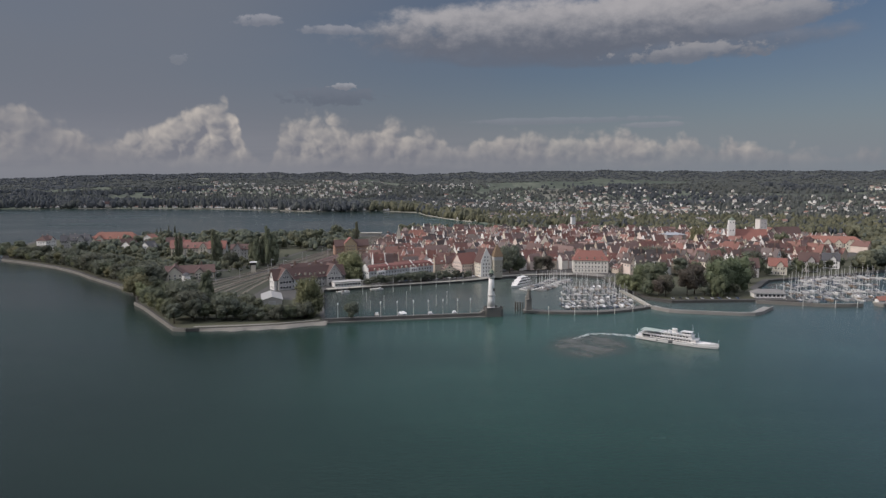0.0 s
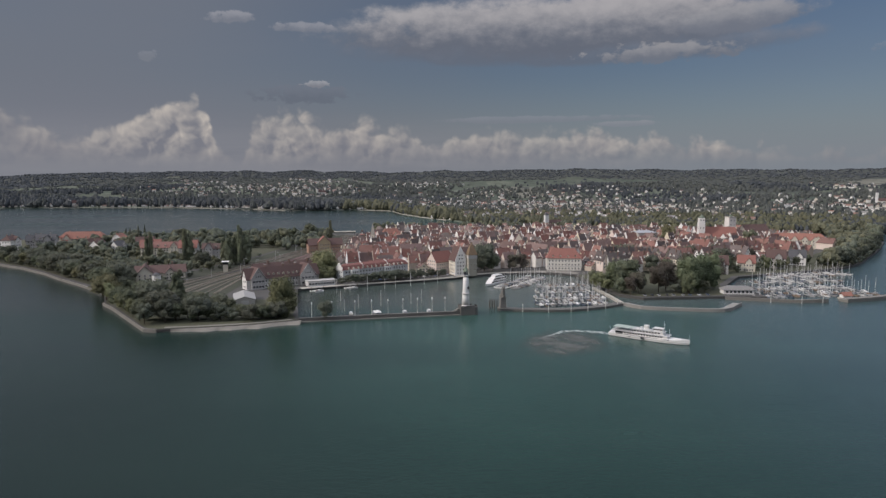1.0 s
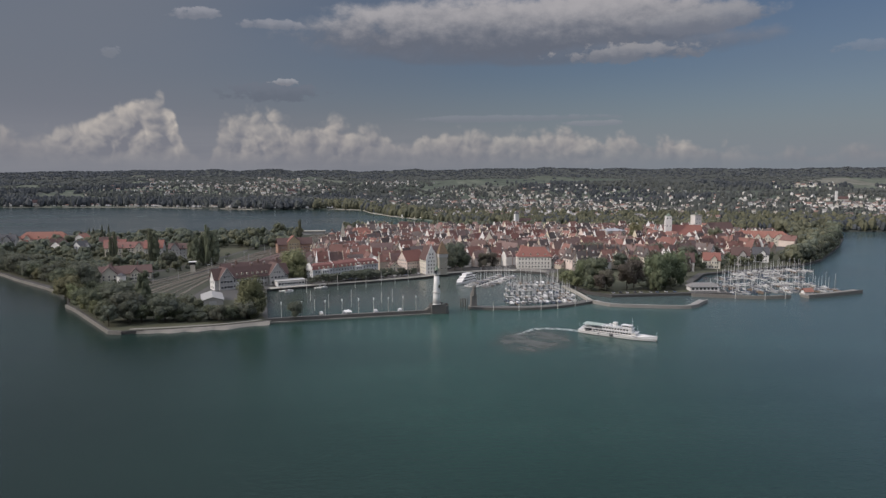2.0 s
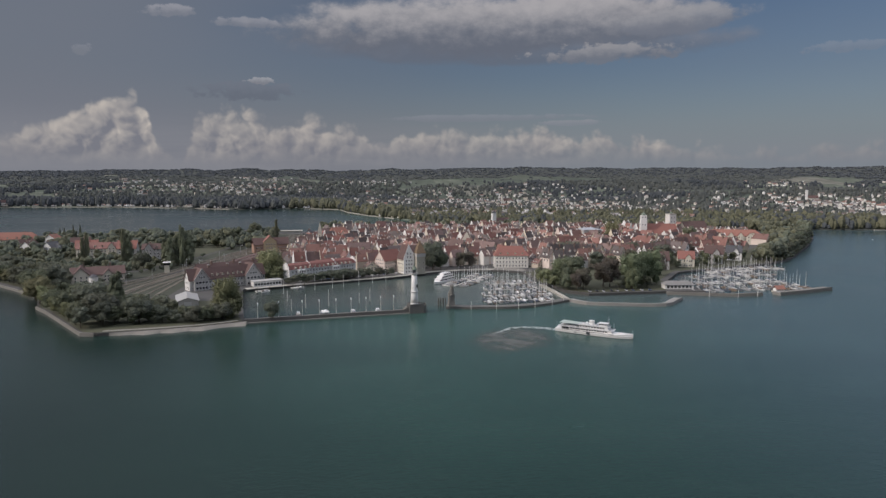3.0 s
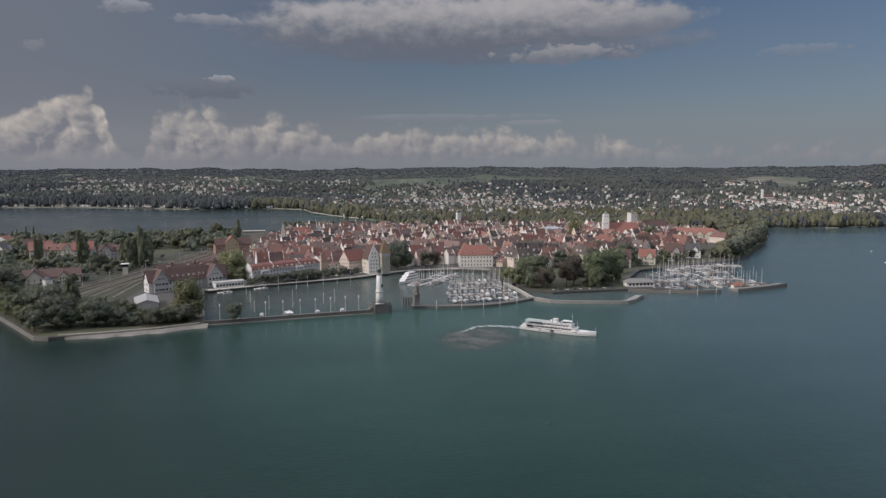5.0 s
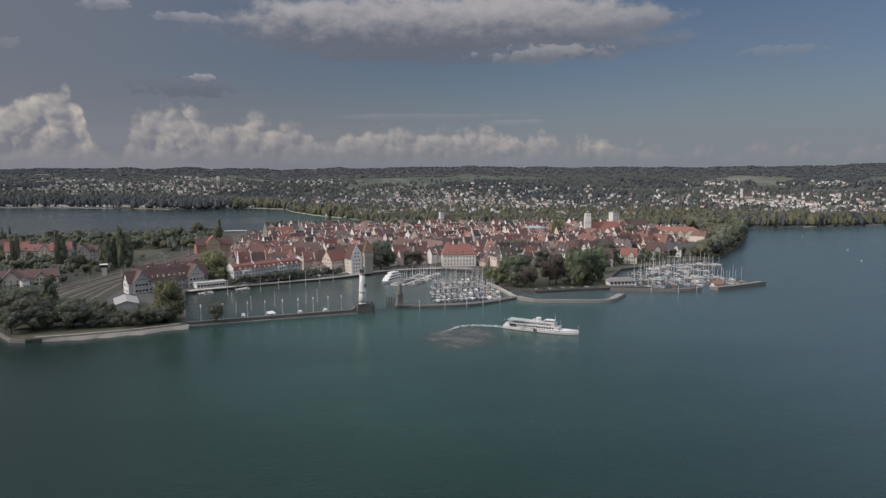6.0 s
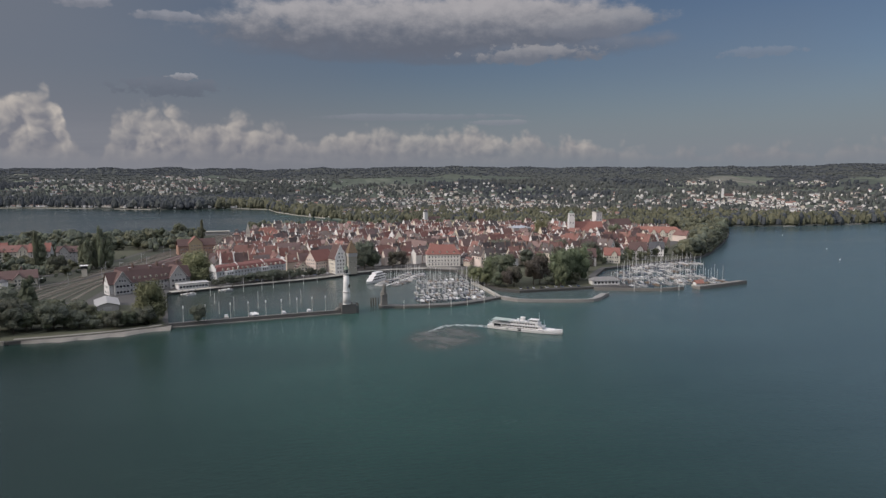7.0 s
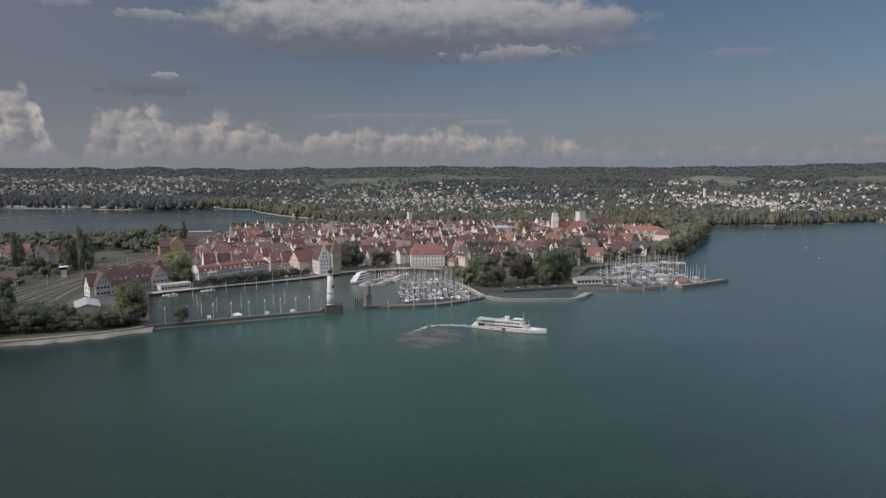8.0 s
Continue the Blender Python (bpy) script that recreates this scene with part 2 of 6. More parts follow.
def water_material():
    m, k, b = material("lake_water", 0.11, spec=0.5)
    b.inputs["IOR"].default_value = 1.33
    pos = k.add("ShaderNodeTexCoord").outputs["Object"]
    stretched = k.add("ShaderNodeVectorMath", {0: pos, 1: (0.002, 0.006, 1)}, operation="MULTIPLY").outputs[0]
    patch = k.noise(stretched, 1.0, 5.0, 0.55)
    c = k.ramp(patch, [(0.3, (0.80, 0.80, 0.80)), (0.7, (1.2, 1.2, 1.2))])
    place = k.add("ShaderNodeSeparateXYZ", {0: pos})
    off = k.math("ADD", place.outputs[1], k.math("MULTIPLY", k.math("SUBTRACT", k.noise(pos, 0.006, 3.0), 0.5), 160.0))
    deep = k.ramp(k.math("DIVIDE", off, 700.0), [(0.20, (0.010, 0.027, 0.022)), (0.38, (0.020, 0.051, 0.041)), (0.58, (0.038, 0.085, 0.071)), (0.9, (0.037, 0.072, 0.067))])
    # greyer and lighter inside the harbour
    harbour_grey = k.math("MULTIPLY", k.math("MULTIPLY", k.smooth(place.outputs[1], 455.0, 500.0), k.smooth(place.outputs[1], 900.0, 700.0)), k.smooth(place.outputs[0], 300.0, 250.0))
    deep = k.mix(k.math("MULTIPLY", harbour_grey, 0.75), deep, (0.090, 0.106, 0.096, 1))
    # darker to the west: tree reflections and lens vignetting put into the colour
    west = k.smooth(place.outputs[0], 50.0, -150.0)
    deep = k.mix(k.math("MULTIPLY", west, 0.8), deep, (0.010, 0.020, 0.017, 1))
    # bluer to the east: the reflected sky put into the base colour
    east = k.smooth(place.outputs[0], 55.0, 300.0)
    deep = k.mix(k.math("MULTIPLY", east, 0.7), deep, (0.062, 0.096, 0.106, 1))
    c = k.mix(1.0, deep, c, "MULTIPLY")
    k.tree.links.new(c, b.inputs["Base Color"])
    k.tree.links.new(k.ramp(patch, [(0.35, 0.16), (0.7, 0.30)]), b.inputs["Roughness"])
    waves = k.noise(k.add("ShaderNodeVectorMath", {0: pos, 1: (0.30, 0.55, 1)}, operation="MULTIPLY").outputs[0], 1.0, 5.0, 0.6)
    swell = k.noise(pos, 0.05, 2.0)
    h = k.math("ADD", waves, k.math("MULTIPLY", swell, 1.5))
    k.tree.links.new(k.add("ShaderNodeBump", {"Height": h, "Strength": 0.35, "Distance": 0.5}).outputs[0], b.inputs["Normal"])
    return m


def terrain_material():
    """Meadows, stubble and dark ground under the woods."""
    m, k, b = material("hill_country", 0.95, spec=0.1)
    pos = k.add("ShaderNodeTexCoord").outputs["Object"]
    fields = k.add("ShaderNodeTexVoronoi", {"Vector": k.add("ShaderNodeVectorMath", {0: pos, 1: (1, 0.6, 0)}, operation="MULTIPLY").outputs[0], "Scale": 0.0045, "Randomness": 1.0}).outputs["Color"]
    tone = k.add("ShaderNodeSeparateColor", {0: fields}).outputs[0]
    c = k.ramp(tone, [(0.0, (0.084, 0.099, 0.079)), (0.3, (0.098, 0.114, 0.089)), (0.55, (0.122, 0.137, 0.106)), (0.78, (0.106, 0.120, 0.093)), (0.90, (0.17, 0.17, 0.14))], "CONSTANT")
    c = k.mix(1.0, c, k.ramp(k.noise(pos, 0.02, 6.0, 0.65), [(0.3, 0.6), (0.7, 1.3)]), "MULTIPLY")
    k.tree.links.new(c, b.inputs["Base Color"])
    return m


WATER, TERRAIN = water_material(), terrain_material()
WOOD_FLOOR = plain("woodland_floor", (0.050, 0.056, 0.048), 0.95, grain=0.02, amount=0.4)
QUAY = plain("quay_stone", (0.20, 0.19, 0.17), 0.9, grain=0.6, amount=0.35, bump=0.4)
PALE_STONE = plain("pale_stone", (0.40, 0.38, 0.33), 0.9, grain=0.5, amount=0.25, bump=0.3)
GRAVEL = plain("beach_gravel", (0.235, 0.222, 0.195), 0.95, grain=1.2, amount=0.45)
GRASS = plain("park_grass", (0.072, 0.075, 0.046), 0.95, grain=0.3, amount=0.5)
TOWN_GROUND = plain("street_paving", (0.080, 0.078, 0.073), 0.9, grain=0.4, amount=0.45)
YARD = plain("yard_earth", (0.050, 0.055, 0.038), 0.95, grain=0.8, amount=0.6)
PLASTERS = [(0.74, 0.72, 0.67), (0.66, 0.60, 0.50), (0.78, 0.76, 0.72), (0.80, 0.79, 0.76), (0.52, 0.45, 0.37), (0.70, 0.60, 0.53), (0.72, 0.65, 0.50), (0.77, 0.76, 0.74), (0.48, 0.45, 0.41)]
TILES = [(0.205, 0.118, 0.102), (0.150, 0.102, 0.092), (0.250, 0.132, 0.110), (0.105, 0.088, 0.083), (0.200, 0.142, 0.127), (0.230, 0.116, 0.096), (0.118, 0.102, 0.097), (0.220, 0.155, 0.140), (0.160, 0.132, 0.124), (0.265, 0.148, 0.122)]
WALLS, ROOFS = choice("house_plaster", PLASTERS, 0.85, 0.15), choice("clay_tiles", TILES, 0.85, 0.3, tiles=1.6)
MANY_WALLS, MANY_ROOFS = choice("row_plaster", PLASTERS, 0.85, 0.15, pieces=True), choice("row_tiles", TILES, 0.85, 0.3, pieces=True)
RED_ROOF = plain("red_tiles", (0.265, 0.122, 0.098), 0.85, amount=0.25, bump=0.4)
DARK_ROOF = plain("dark_tiles", (0.118, 0.075, 0.067), 0.85, amount=0.3, bump=0.4)
SLATE = plain("slate", (0.075, 0.075, 0.08), 0.6, amount=0.3)
WHITE = plain("white_paint", (0.80, 0.79, 0.76), 0.45, grain=0.8, amount=0.08)
CREAM = plain("cream_plaster", (0.66, 0.62, 0.52), 0.85, grain=0.7, amount=0.14)
GREYWALL = plain("grey_plaster", (0.45, 0.44, 0.42), 0.85, grain=0.7, amount=0.16)
OCHRE = plain("ochre_brick", (0.34, 0.22, 0.165), 0.85, amount=0.2)
GLASS = plain("window_glass", (0.02, 0.024, 0.03), 0.12, grain=0.5, amount=0.3, spec=0.6)
METAL = plain("pale_metal", (0.62, 0.63, 0.64), 0.35, 0.6, amount=0.1)
RAIL = plain("rail_steel", (0.30, 0.27, 0.24), 0.4, 0.8, amount=0.2)
BALLAST = plain("track_ballast", (0.215, 0.19, 0.15), 0.95, grain=1.6, amount=0.55)
BARK = plain("bark", (0.07, 0.055, 0.04), 0.95, grain=2.0, amount=0.4)
CHIMNEY = plain("chimney_brick", (0.22, 0.15, 0.12), 0.9, amount=0.3)
MOLE = plain("mole_stone", (0.27, 0.26, 0.24), 0.9, grain=0.6, amount=0.35, bump=0.4)
LEAF = foliage("broad_leaves", (0.070, 0.080, 0.060), (0.120, 0.132, 0.090), (0.180, 0.190, 0.122))
LEAF_DARK = foliage("dark_leaves", (0.072, 0.081, 0.070), (0.110, 0.120, 0.092), (0.152, 0.160, 0.112))
LEAF_GOLD = foliage("willow_leaves", (0.100, 0.108, 0.066), (0.165, 0.172, 0.098), (0.232, 0.234, 0.134))
LEAF_COPPER = foliage("copper_leaves", (0.078, 0.070, 0.062), (0.116, 0.106, 0.086), (0.158, 0.142, 0.110))
LEAF_FRESH = foliage("fresh_leaves", (0.080, 0.096, 0.062), (0.130, 0.150, 0.092), (0.188, 0.208, 0.126))
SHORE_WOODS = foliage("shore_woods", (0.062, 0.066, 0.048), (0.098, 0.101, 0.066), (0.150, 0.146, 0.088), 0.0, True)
# distance haze put into these two base colours as a grey-blue tint
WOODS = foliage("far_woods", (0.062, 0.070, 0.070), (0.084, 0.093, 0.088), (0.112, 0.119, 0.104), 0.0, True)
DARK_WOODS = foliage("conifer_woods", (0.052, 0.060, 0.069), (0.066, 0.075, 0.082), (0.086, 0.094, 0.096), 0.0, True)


# ---------- mesh helpers ----------
class Shape:
    """Collects boxes, prisms, lathes and roofs into one mesh."""

    def __init__(self):
        self.v, self.f = [], []

    def add(self, verts, faces, m=None):
        n = len(self.v)
        self.v += [tuple(m @ Vector(p)) for p in verts] if m is not None else [tuple(p) for p in verts]
        self.f += [tuple(n + i for i in q) for q in faces]
        return self

    def box(self, x, y, z, sx, sy, sz, m=None, taper=1.0):
        """A box standing on z, centred on x, y."""
        a, b, c, d = sx / 2, sy / 2, sx / 2 * taper, sy / 2 * taper
        v = [(x - a, y - b, z), (x + a, y - b, z), (x + a, y + b, z), (x - a, y + b, z), (x - c, y - d, z + sz), (x + c, y - d, z + sz), (x + c, y + d, z + sz), (x - c, y + d, z + sz)]
        return self.add(v, [(3, 2, 1, 0), (4, 5, 6, 7), (0, 1, 5, 4), (1, 2, 6, 5), (2, 3, 7, 6), (3, 0, 4, 7)], m)

    def prism(self, poly, z0, z1, m=None, inset=None):
        n = len(poly)
        upper = inset or poly
        v = [(x, y, z0) for x, y in poly] + [(x, y, z1) for x, y in upper]
        return self.add(v, [tuple(range(n - 1, -1, -1)), tuple(range(n, 2 * n))] + [(i, (i + 1) % n, n + (i + 1) % n, n + i) for i in range(n)], m)

    def lathe(self, rings, n=12, m=None, x=0, y=0):
        """Rings of (radius, z), bottom to top."""
        v = [(x + r * math.cos(2 * math.pi * i / n), y + r * math.sin(2 * math.pi * i / n), z) for r, z in rings for i in range(n)]
        f = [(j * n + i, j * n + (i + 1) % n, (j + 1) * n + (i + 1) % n, (j + 1) * n + i) for j in range(len(rings) - 1) for i in range(n)]
        f += [tuple(range(n - 1, -1, -1)), tuple((len(rings) - 1) * n + i for i in range(n))]
        return self.add(v, f, m)

    def tube(self, a, b, r, n=5, r2=None):
        a, b = Vector(a), Vector(b)
        q = (b - a).to_track_quat("Z", "Y").to_matrix().to_4x4()
        return self.lathe([(r, 0), (r if r2 is None else r2, (b - a).length)], n, Matrix.Translation(a) @ q)

    def gable(self, w, l, z, h, over=0.5, thick=0.35, m=None):
        """A saddle roof whose ridge runs along y."""
        a, b = w / 2 + over, l / 2 + over
        drop = h * over / (w / 2)
        p = [(-a, z - drop), (0, z + h), (a, z - drop), (a, z - drop - thick), (0, z + h - thick), (-a, z - drop - thick)]
        v = [(x, -b, q) for x, q in p] + [(x, b, q) for x, q in p]
        return self.add(v, [(0, 1, 4, 5), (1, 2, 3, 4), (11, 10, 7, 6), (10, 9, 8, 7), (6, 7, 1, 0), (7, 8, 2, 1), (8, 9, 3, 2), (9, 10, 4, 3), (10, 11, 5, 4), (11, 6, 0, 5)], m)

    def hip(self, w, l, z, h, over=0.5, ridge=0.5, m=None):
        """A hipped roof; ridge: its length as a share of l. The ridge runs along y."""
        a, b, r = w / 2 + over, l / 2 + over, l * ridge / 2
        v = [(-a, -b, z), (a, -b, z), (a, b, z), (-a, b, z), (0, -r, z + h), (0, r, z + h)]
        return self.add(v, [(3, 2, 1, 0), (0, 1, 4), (1, 2, 5, 4), (2, 3, 5), (3, 0, 4, 5)], m)

    def mansard(self, w, l, z, h1, inset, h2, over=0.4, m=None):
        a, b = w / 2 + over, l / 2 + over
        c, d = w / 2 - inset, l / 2 - inset
        v = [(-a, -b, z), (a, -b, z), (a, b, z), (-a, b, z), (-c, -d, z + h1), (c, -d, z + h1), (c, d, z + h1), (-c, d, z + h1), (0, -d + c, z + h1 + h2), (0, d - c, z + h1 + h2)]
        return self.add(v, [(3, 2, 1, 0), (0, 1, 5, 4), (1, 2, 6, 5), (2, 3, 7, 6), (3, 0, 4, 7), (4, 5, 8), (5, 6, 9, 8), (6, 7, 9), (7, 4, 8, 9)], m)

    def house_wall(self, w, l, z, h, m=None):
        """Walls with a gable at each end."""
        p = [(-w / 2, 0), (w / 2, 0), (w / 2, z), (0, z + h), (-w / 2, z)]
        v = [(x, -l / 2, q) for x, q in p] + [(x, l / 2, q) for x, q in p]
        return self.add(v, [(0, 1, 2, 3, 4), (9, 8, 7, 6, 5), (1, 0, 5, 6), (2, 1, 6, 7), (3, 2, 7, 8), (4, 3, 8, 9), (0, 4, 9, 5)], m)

    def mesh(self, name, mat, smooth=False):
        me = bpy.data.meshes.new(name)
        me.from_pydata(self.v, [], self.f)
        me.materials.append(mat)
        if smooth:
            me.polygons.foreach_set("use_smooth", [True] * len(me.polygons))
        return me


def part(name, shape, mat, parent, label="", at=None, smooth=False):
    """Links a shape (or a mesh that is shared) as ONE mesh object under a thing or a part."""
    me = shape if isinstance(shape, bpy.types.Mesh) else shape.mesh(name, mat, smooth)
    ob = new(name, me)
    if parent is not None:
        ob.parent = parent
    if at is not None:
        ob.matrix_basis = at
    return tagged(ob, label)


def thing(name, m, label, category, group="", kind=""):
    ob = new(name)
    ob.empty_display_size = 0.5
    ob.matrix_basis = m
    return tagged(ob, label, category, group, kind)


def setting(name, shape, mat, label, category, smooth=False):
    return tagged(part(name, shape, mat, None, smooth=smooth), label, category, "", "structure")


def at(x, y, z=0.0, turn=0.0, s=1.0):
    return Matrix.Translation((x, y, z)) @ Matrix.Rotation(radians(turn), 4, "Z") @ Matrix.Diagonal((s, s, s, 1))


def curve(points, step=6.0):
    """A smooth line through a few points."""
    p = [Vector(q) for q in points]
    p = [p[0] * 2 - p[1]] + p + [p[-1] * 2 - p[-2]]
    res = []
    for i in range(1, len(p) - 2):
        n = max(2, int((p[i + 1] - p[i]).length / step))
        for k in range(n):
            t = k / n
            res.append(0.5 * (2 * p[i] + (p[i + 1] - p[i - 1]) * t + (2 * p[i - 1] - 5 * p[i] + 4 * p[i + 1] - p[i + 2]) * t * t + (3 * p[i] - p[i - 1] - 3 * p[i + 1] + p[i + 2]) * t ** 3))
    return res + [p[-2]]


def ribbon(line, width, z0, z1, shift=0.0):
    """A flat bar with thickness along a line."""
    s = Shape()
    n = len(line)
    v = []
    for i, p in enumerate(line):
        d = (line[min(i + 1, n - 1)] - line[max(i - 1, 0)])
        d = Vector((d[0], d[1])).normalized()
        side = Vector((-d[1], d[0]))
        c = Vector((p[0], p[1])) + side * shift
        a, b = c + side * width / 2, c - side * width / 2
        v += [(a.x, a.y, z0), (b.x, b.y, z0), (b.x, b.y, z1), (a.x, a.y, z1)]
    f = []
    for i in range(n - 1):
        for k in range(4):
            f.append((4 * i + k, 4 * i + (k + 1) % 4, 4 * i + 4 + (k + 1) % 4, 4 * i + 4 + k))
    f += [(3, 2, 1, 0), tuple(4 * (n - 1) + k for k in range(4))]
    return s.add(v, f)


def inside(x, y, poly):
    c = False
    for i in range(len(poly)):
        (x1, y1), (x2, y2) = poly[i - 1], poly[i]
        if (y1 > y) != (y2 > y) and x < (x2 - x1) * (y - y1) / (y2 - y1) + x1:
            c = not c
    return c


# ---------- lake ----------
lake = Shape()
lake.add([(6000 * math.cos(a * math.pi / 32), 6000 * math.sin(a * math.pi / 32), 0) for a in range(64)], [tuple(range(64))])
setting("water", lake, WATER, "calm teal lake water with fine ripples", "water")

# ---------- island ----------
ISLAND = [(-510, 772), (-461, 742), (-408, 704), (-362, 662), (-335, 632), (-288, 585), (-255, 550), (-232, 500), (-218, 484), (-168, 413), (-158, 411), (-130, 416), (-103, 423), (-78, 434),
          (-80, 447), (-90, 500), (-100, 558), (-61, 576), (-32, 588), (8, 604), (35, 618), (63, 637), (97, 646), (124, 646), (150, 632), (154, 570), (160, 522), (175, 507), (207, 509), (243, 511), (272, 506), (274, 532), (268, 566), (300, 612), (370, 640),
          (438, 669), (479, 703), (587, 829), (666, 930), (735, 1040), (700, 1120), (500, 1180), (200, 1190), (0, 1160), (-79, 1110), (-140, 1156), (-223, 1180), (-371, 1144), (-537, 1088), (-607, 992), (-560, 850)]
setting("ground", Shape().prism(ISLAND, -4, 2.0), TOWN_GROUND, "low island with stone-edged shore", "island")


# ---------- mainland: flat shore, rising to a wooded ridge ----------
SHORE = [(-60, 2700), (-45, 2600), (-33, 2476), (-26, 2346), (-18, 2173), (-10, 1930), (-4.5, 1933), (-2.1, 1864), (-1.4, 1721), (0.3, 1577), (2, 1494), (5, 1330), (20, 1270), (33, 1262), (35, 1315), (39.3, 1371), (43, 1451), (47, 1607), (60, 1900)]
CREST = [(-60, 70), (-36, 84), (-31, 100), (-26, 118), (-20, 130), (-10, 134), (0, 130), (8, 140), (14, 146), (24, 142), (34, 140), (40, 146), (46, 164), (60, 170)]


def along(table, a):
    return float(np.interp(a, [t[0] for t in table], [t[1] for t in table]))


def height(x, y):
    r, a = math.hypot(x, y), math.degrees(math.atan2(x, y))
    s = r - along(SHORE, a)
    if s <= 0:
        return -3.0
    t = min(1.0, max(0.0, (r - 1900) / 2600)) ** 1.5
    roll = noise.fractal((x / 900, y / 700, 3.1), 1.0, 2.0, 4)
    fine = noise.fractal((x / 260, y / 260, 7.7), 1.0, 2.0, 3)
    crest = along(CREST, a) - 9 + 9 * noise.fractal((a / 2.3, 0.3, 1.7), 1.0, 2.0, 3)
    h = 2.5 + t * crest + (20 * roll + 6 * fine) * min(1.0, max(0.0, (r - 1700) / 900)) * (1 - t) + 4 * fine * t
    return max(-3 + min(s, 12) * 0.45, min(h, 2.5 + s * 0.12))


land = Shape()
azs = [math.radians(-58 + 0.5 * i) for i in range(237)]
ks = [0, 8, 14, 40] + [40 + 60 * i for i in range(1, 20)] + [1240 + 90 * i for i in range(1, 45)]
for a in azs:
    r0 = along(SHORE, math.degrees(a))
    for k in ks:
        r = min(r0 + k, 4850)
        x, y = r * math.sin(a), r * math.cos(a)
        land.v.append((x, y, height(x, y)))
m = len(ks)
for i in range(len(azs) - 1):
    for j in range(m - 1):
        land.f.append((i * m + j, (i + 1) * m + j, (i + 1) * m + j + 1, i * m + j + 1))


def settled(x, y):
    """How built-up a place on the mainland is, 0 to 1."""
    r, a = math.hypot(x, y), math.degrees(math.atan2(x, y))
    n = noise.fractal((x / 380, y / 520, 2.2), 1.0, 2.0, 3)
    core = math.exp(-((a - 13) / 14) ** 2) * math.exp(-((r - 2080) / 700) ** 2)
    east = 0.95 * math.exp(-((a - 38) / 11) ** 2) * math.exp(-((r - 2150) / 480) ** 2)
    west = 0.85 * math.exp(-((a + 12) / 9) ** 2) * math.exp(-((r - 3000) / 380) ** 2)
    best = max(core, east, west)
    for va, vr in VILLAGES:
        best = max(best, 0.8 * math.exp(-((a - va) / 2.2) ** 2) * math.exp(-((r - vr) / 190) ** 2))
    return max(0.0, min(1.0, best + 0.4 * n * min(1.0, 2.5 * best)))


VILLAGES = ((-18, 3500), (-8, 3550), (1, 3350), (6.5, 2900), (33, 3300), (41, 3250), (46, 3000))


def meadow(x, y):
    """Open fields on the slopes below the ridge."""
    r = math.hypot(x, y)
    return 2150 < r < 3950 and noise.fractal((x / 620, y / 760, 8.8), 1.0, 2.0, 3) > (0.11 if x > -300 else -0.04) + 0.5 * max(0.0, (r - 3550) / 400)


hills = setting("mainland", land, TERRAIN, "wide green shore plain rising to wooded hills", "hills", True)
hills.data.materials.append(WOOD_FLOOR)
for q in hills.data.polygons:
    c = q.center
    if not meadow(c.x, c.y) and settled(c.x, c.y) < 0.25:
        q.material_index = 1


# ---------- far woods: thousands of crowns in one sheet ----------
def crown_ball(s, c, r, h, rnd, fine):
    """A bumpy tree crown; fine ones have a lobed outline."""
    if fine:
        rings, n = [(0.6, 0.0), (1.0, 0.3), (0.93, 0.62), (0.55, 0.9)], 6
    else:
        rings, n = [(0.85, 0.0), (0.95, 0.45), (0.6, 0.84)], 5
    base = len(s.v)
    for q, z in rings:
        for i in range(n):
            w = 2 * math.pi * (i + 0.5 * z) / n
            k = q * r * rnd.uniform(0.84, 1.16)
            s.v.append((c[0] + k * math.cos(w), c[1] + k * math.sin(w), c[2] + h * (z + rnd.uniform(-0.07, 0.07))))
    s.v.append((c[0] + rnd.uniform(-.2, .2) * r, c[1] + rnd.uniform(-.2, .2) * r, c[2] + h * rnd.uniform(0.97, 1.08)))
    for j in range(len(rings) - 1):
        for i in range(n):
            s.f.append((base + j * n + i, base + j * n + (i + 1) % n, base + (j + 1) * n + (i + 1) % n, base + (j + 1) * n + i))
    t, j = len(s.v) - 1, len(rings) - 1
    s.f += [(base + j * n + i, base + j * n + (i + 1) % n, t) for i in range(n)]


